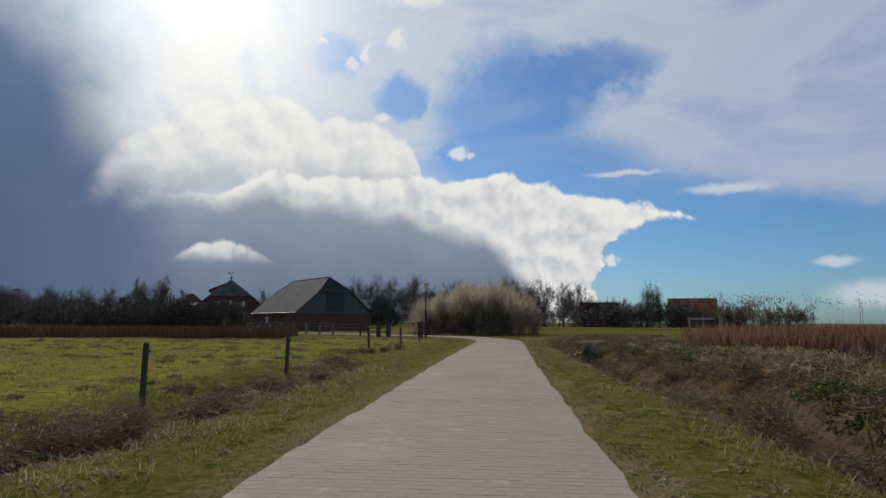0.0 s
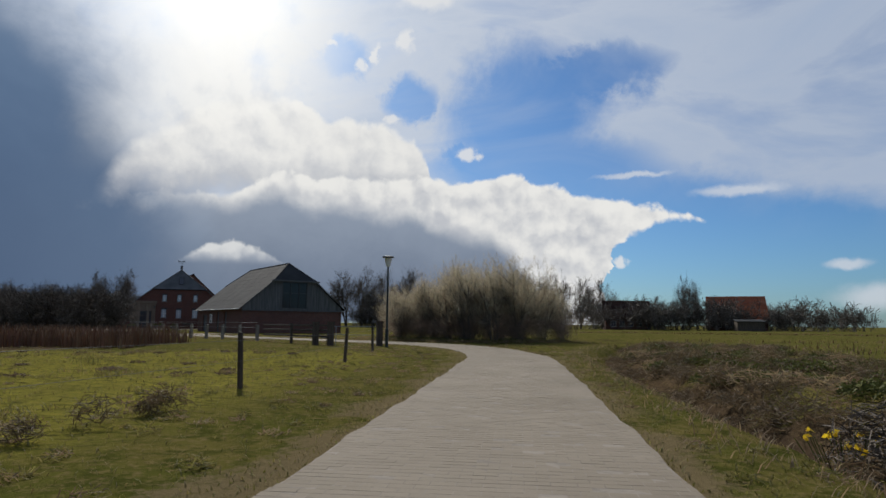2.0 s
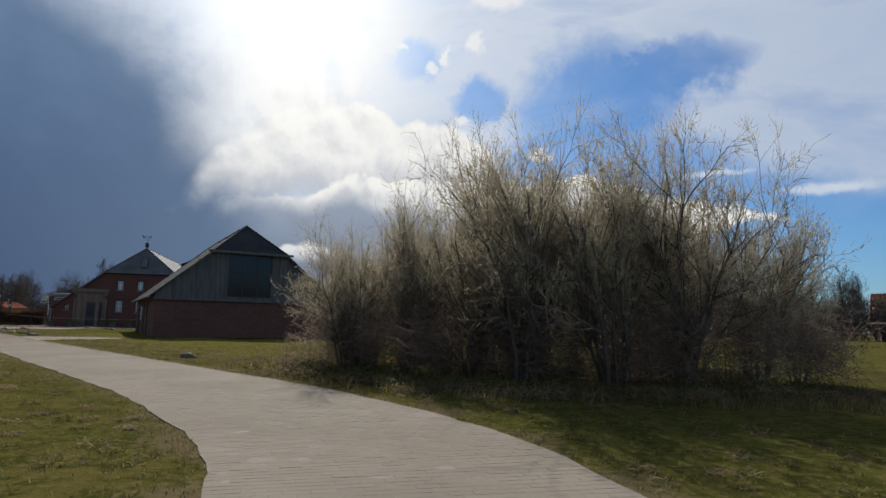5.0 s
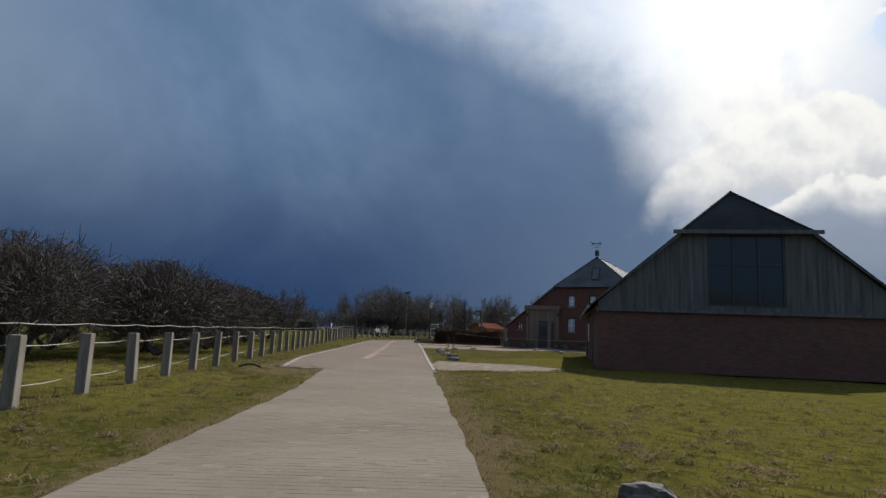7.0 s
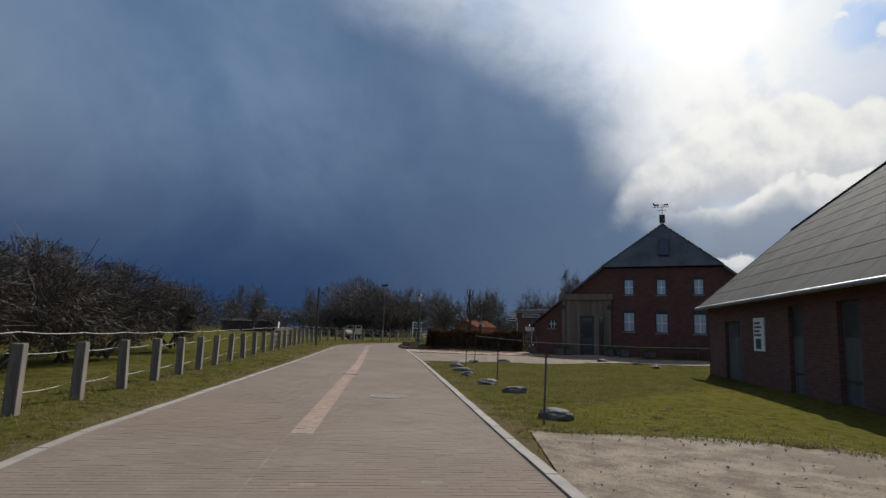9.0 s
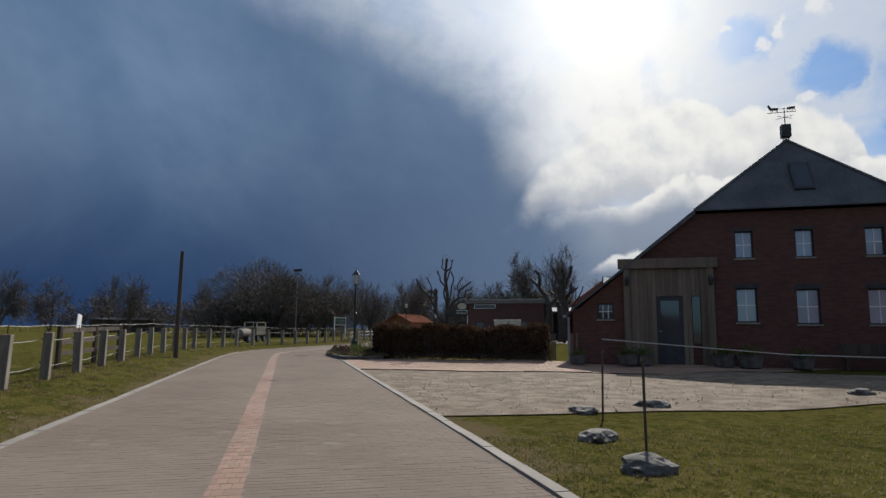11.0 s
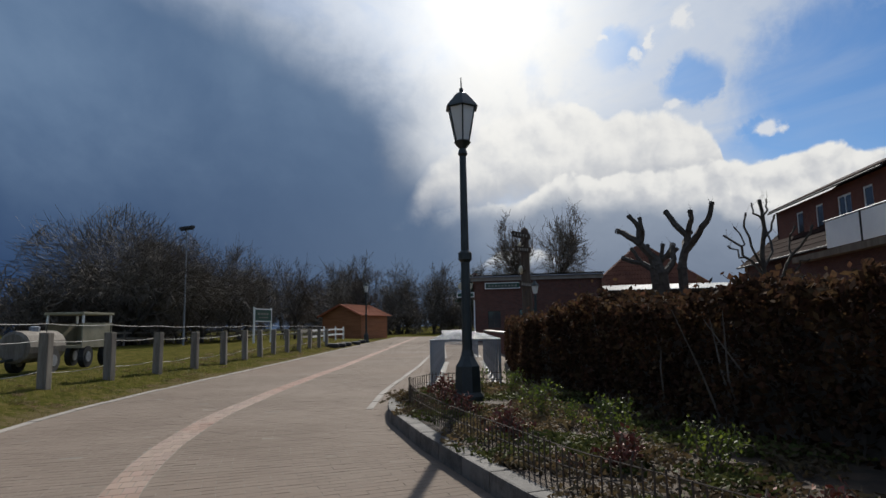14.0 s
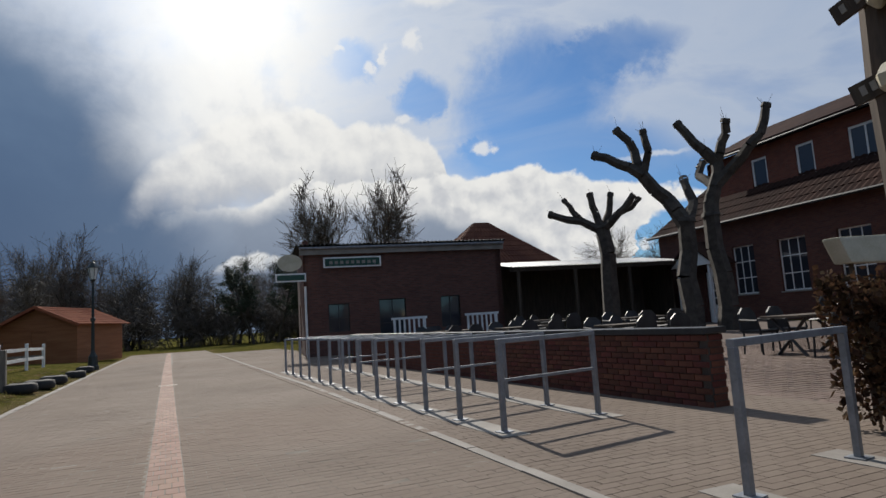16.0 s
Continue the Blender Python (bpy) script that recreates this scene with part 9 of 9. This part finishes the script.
rust = rust[((rust[:, 0] - 31.5) / 6.2) ** 2 + ((rust[:, 1] - 43.2) / 3.6) ** 2 < 1 + 0.15 * np.sin(rust[:, 0] * 1.9) + cr.normal(0, 0.12, len(rust))]
M_RUSTREED = mat("rusty_reed", (0.125, 0.055, 0.032), (0.22, 0.105, 0.058), 0.8, 0.3, 8, 0.0, rnd=0.3, island=True, thin=0.3)
blades("rusty_reed", "dense rust-brown reed stand beyond the ditch bank", rust, 0.7, 1.25, 0.014, 0.4, M_RUSTREED, 25, category="reeds")
blades("reed_bed", "dense brown reed bed beyond the ditch bank", rb_, 0.7, 1.5, 0.014, 0.6, M_REED, 21, category="reeds")
tall = np.concatenate([np.c_[cr.uniform(26.6, 30.0, 46), cr.uniform(43.5, 47.0, 46)], np.c_[cr.uniform(29, 35, 24), cr.uniform(43, 47, 24)]])
blades("tall_reeds", "tall bleached reed stems with plumes", tall, 2.0, 2.6, 0.010, 0.2, M_STRAW, 14, category="reeds")
pl_ = np.repeat(tall, 14, 0) + cr.normal(0, 0.09, (len(tall) * 14, 2))
pl_ = np.c_[pl_, np.repeat([height(*p) + 2.2 for p in tall], 14) + cr.normal(0, 0.16, len(pl_))]
tagged(heap("reed_plume", *leaves(pl_, 0.05, 4, 0.0, 0.25), M_REED), "dark feathery plumes of the tall reeds", "reeds", kind="stuff")
far_m = np.c_[cr.uniform(26, 80, 12000), cr.uniform(46, 130, 12000)]
far_m = far_m[np.sin(far_m[:, 1] * 0.35 + far_m[:, 0] * 0.05) + np.sin(far_m[:, 1] * 0.11) > 0.6]
blades("marsh_grass", "brown rushes in the wet meadow", far_m, 0.12, 0.3, 0.02, 0.8, M_REED, 15, category="grass")
edge_g = np.concatenate([np.c_[cr.uniform(a, b, 900), cr.uniform(c, d, 900)] for a, b, c, d in ((12.5, 26, 78.8, 81.5), (10, 13, 82, 88), (16, 24, 78.4, 80.6))])
dl2, _ = LANE.dist(edge_g[:, 0], edge_g[:, 1])
edge_g = edge_g[dl2 > 1.7]
blades("thicket_edge_grass", "tufty dry and green grass under the willows", edge_g, 0.08, 0.28, 0.006, 1.4, M_STRAW, 16)
blades("thicket_edge_greens", "green tufts under the willows", edge_g[::2] + 0.05, 0.06, 0.2, 0.010, 1.0, M_BLADE, 17)
us = np.array([(x + cr.normal(0, 0.7), y + cr.normal(0, 0.7)) for x, y in spots for _ in range(60)])
blades("thicket_floor", "dead stems on the floor of the thicket", us, 0.3, 1.3, 0.006, 0.5, M_DARKSTEM, 18, category="weeds")
tangle("thicket_undergrowth", "dark matted undergrowth inside the thicket", np.array([(x + cr.normal(0, 0.4), y + cr.normal(0, 0.4)) for x, y in spots for _ in range(4)]), 1.0, 2.1, 110, 0.6, 0.005, M_UNDER, 39)
fr = np.array([(x + cr.normal(0, 0.5), y + cr.normal(0, 0.35)) for x, y in [(12.4, 83.0), (13.2, 81.6), (14.3, 80.7), (15.6, 80.0), (17.0, 79.6), (18.5, 79.3), (20.2, 79.4), (22.0, 80.2), (24.0, 81.4)] for _ in range(7)]) + [0.25, 0.45]
tangle("thicket_fringe", "dark green ivy and weeds at the foot of the willows", fr, 0.5, 0.26, 150, 0.09, 0.011, M_IVY, 40)
tangle("thicket_straw", "dry grass and twigs along the edge of the willows", fr + [0.1, -0.25], 0.55, 0.2, 110, 0.22, 0.005, M_STRAW, 42)
tangle("thicket_brambles", "reddish bramble stems along the edge of the willows", fr[7:] + [0.3, 1.0], 0.7, 1.5, 170, 0.5, 0.005, M_UNDER, 41)
peb = np.c_[cr.uniform(-36, -12, 9000), cr.uniform(111, 128, 9000)]
GY_ = [(-26.4, 111.7), (-24.6, 113.6), (-19.5, 119.5), (-14.0, 123.5), (-13.0, 127.5), (-24.0, 126.0), tuple(E0 + ed * 9.3), tuple(E0)]
peb = np.array([p for p in peb if inside(*p, GY_)] + [p for p in np.c_[cr.uniform(-11, -1, 1500), cr.uniform(95, 103, 1500)] if inside(*p, TRK)])
pz_ = np.array([height(*p) + 0.034 for p in peb])
pr_ = np.abs(cr.normal(0, 0.007, len(peb)))[:, None, None] + 0.004
octa = np.array([(1, 0, 0), (0, 1, 0), (-1, 0, 0), (0, -1, 0), (0, 0, 0.7), (0, 0, -0.7)])
pv = (np.c_[peb, pz_][:, None, :] + octa[None] * pr_ * cr.uniform(0.6, 1.4, (len(peb), 6, 1))).reshape(-1, 3)
pf = (np.arange(len(peb)) * 6)[:, None, None] + np.array([(0, 1, 4), (1, 2, 4), (2, 3, 4), (3, 0, 4), (1, 0, 5), (2, 1, 5), (3, 2, 5), (0, 3, 5)])[None]
M_PEBBLE = mat("pebbles", (0.15, 0.13, 0.11), (0.36, 0.33, 0.29), 0.9, 3, 20, 0.0, rnd=0.4, island=True)
tagged(heap("gravel_stones", pv, pf.reshape(-1, 3), M_PEBBLE), "loose gravel stones in the yard", "gravel", kind="stuff")
vb = np.concatenate([along(FENCE, 5200, -0.5, 0.5, 9, None)])
blades("fence_grass", "longer tufts along the fence posts", vb, 0.04, 0.13, 0.006, 1.3, M_BLADE, 19)
# daffodils at the ditch
DAF = (22.2, 47.3)
dfl = thing("daffodil_clump", "yellow daffodil clump at the ditch edge", "flowers", pose(DAF[0], DAF[1], height(*DAF) - 0.02))
dp = np.random.RandomState(3)
rows = np.concatenate([[(*(q := dp.normal(0, 0.16, 2)), 0, *(q * 1.6), dp.uniform(0.32, 0.55), 0.008, 0.006, 0)] for _ in range(20)])
g_ = new("stalk", mesh_of("stalk", *tubes(rows, 3), M_GREENLEAF))
g_.parent, g_["kind"] = dfl, "stuff"
fl = new("bloom", mesh_of("bloom", *leaves(np.repeat(rows[::2, 3:6], 7, 0) + dp.normal(0, 0.018, (70, 3)), 0.040, 2), M_YELLOW))
fl.parent, fl["kind"] = dfl, "stuff"
wat = ribbon("water", DITCH_R, 8, DITCH_R.len - 1, -0.32, 0.3, -0.62, M_WATER, "dark still water in the ditch bottom")
bedp = np.array([p for p in np.c_[cr.uniform(-50, -39, 900), cr.uniform(122, 134, 900)] if inside(*p, bed_poly)])[:210]
for nm, lab, sl_, m_ in (("bed_cover", "low green and yellowing ground cover in the flower bed", slice(0, 75), M_IVY), ("bed_litter", "russet dead leaves and stems in the flower bed", slice(75, 210), M_MIDSTEM)):
    ob = tangle(nm, lab, bedp[sl_], 0.3, 0.10, 140, 0.07, 0.012, m_, 50)
    ob.location.z = 0.14
tuft = np.concatenate([along(LANE, 700, 1.7, 5.0, 79), along(LANE, 700, -2.1, -6.0, 79), along(ROAD, 500, -2.9, -6.0, 3, 95), lawn[::90], meadow[::40]])
tangle("grass_tufts", "coarser tufts scattered in the grass", tuft[::2], 0.13, 0.05, 34, 0.10, 0.005, M_BLADE, 61)
tangle("dry_tufts", "dry yellow tufts scattered in the grass", tuft[1::2], 0.14, 0.04, 30, 0.10, 0.005, M_STRAW, 62)
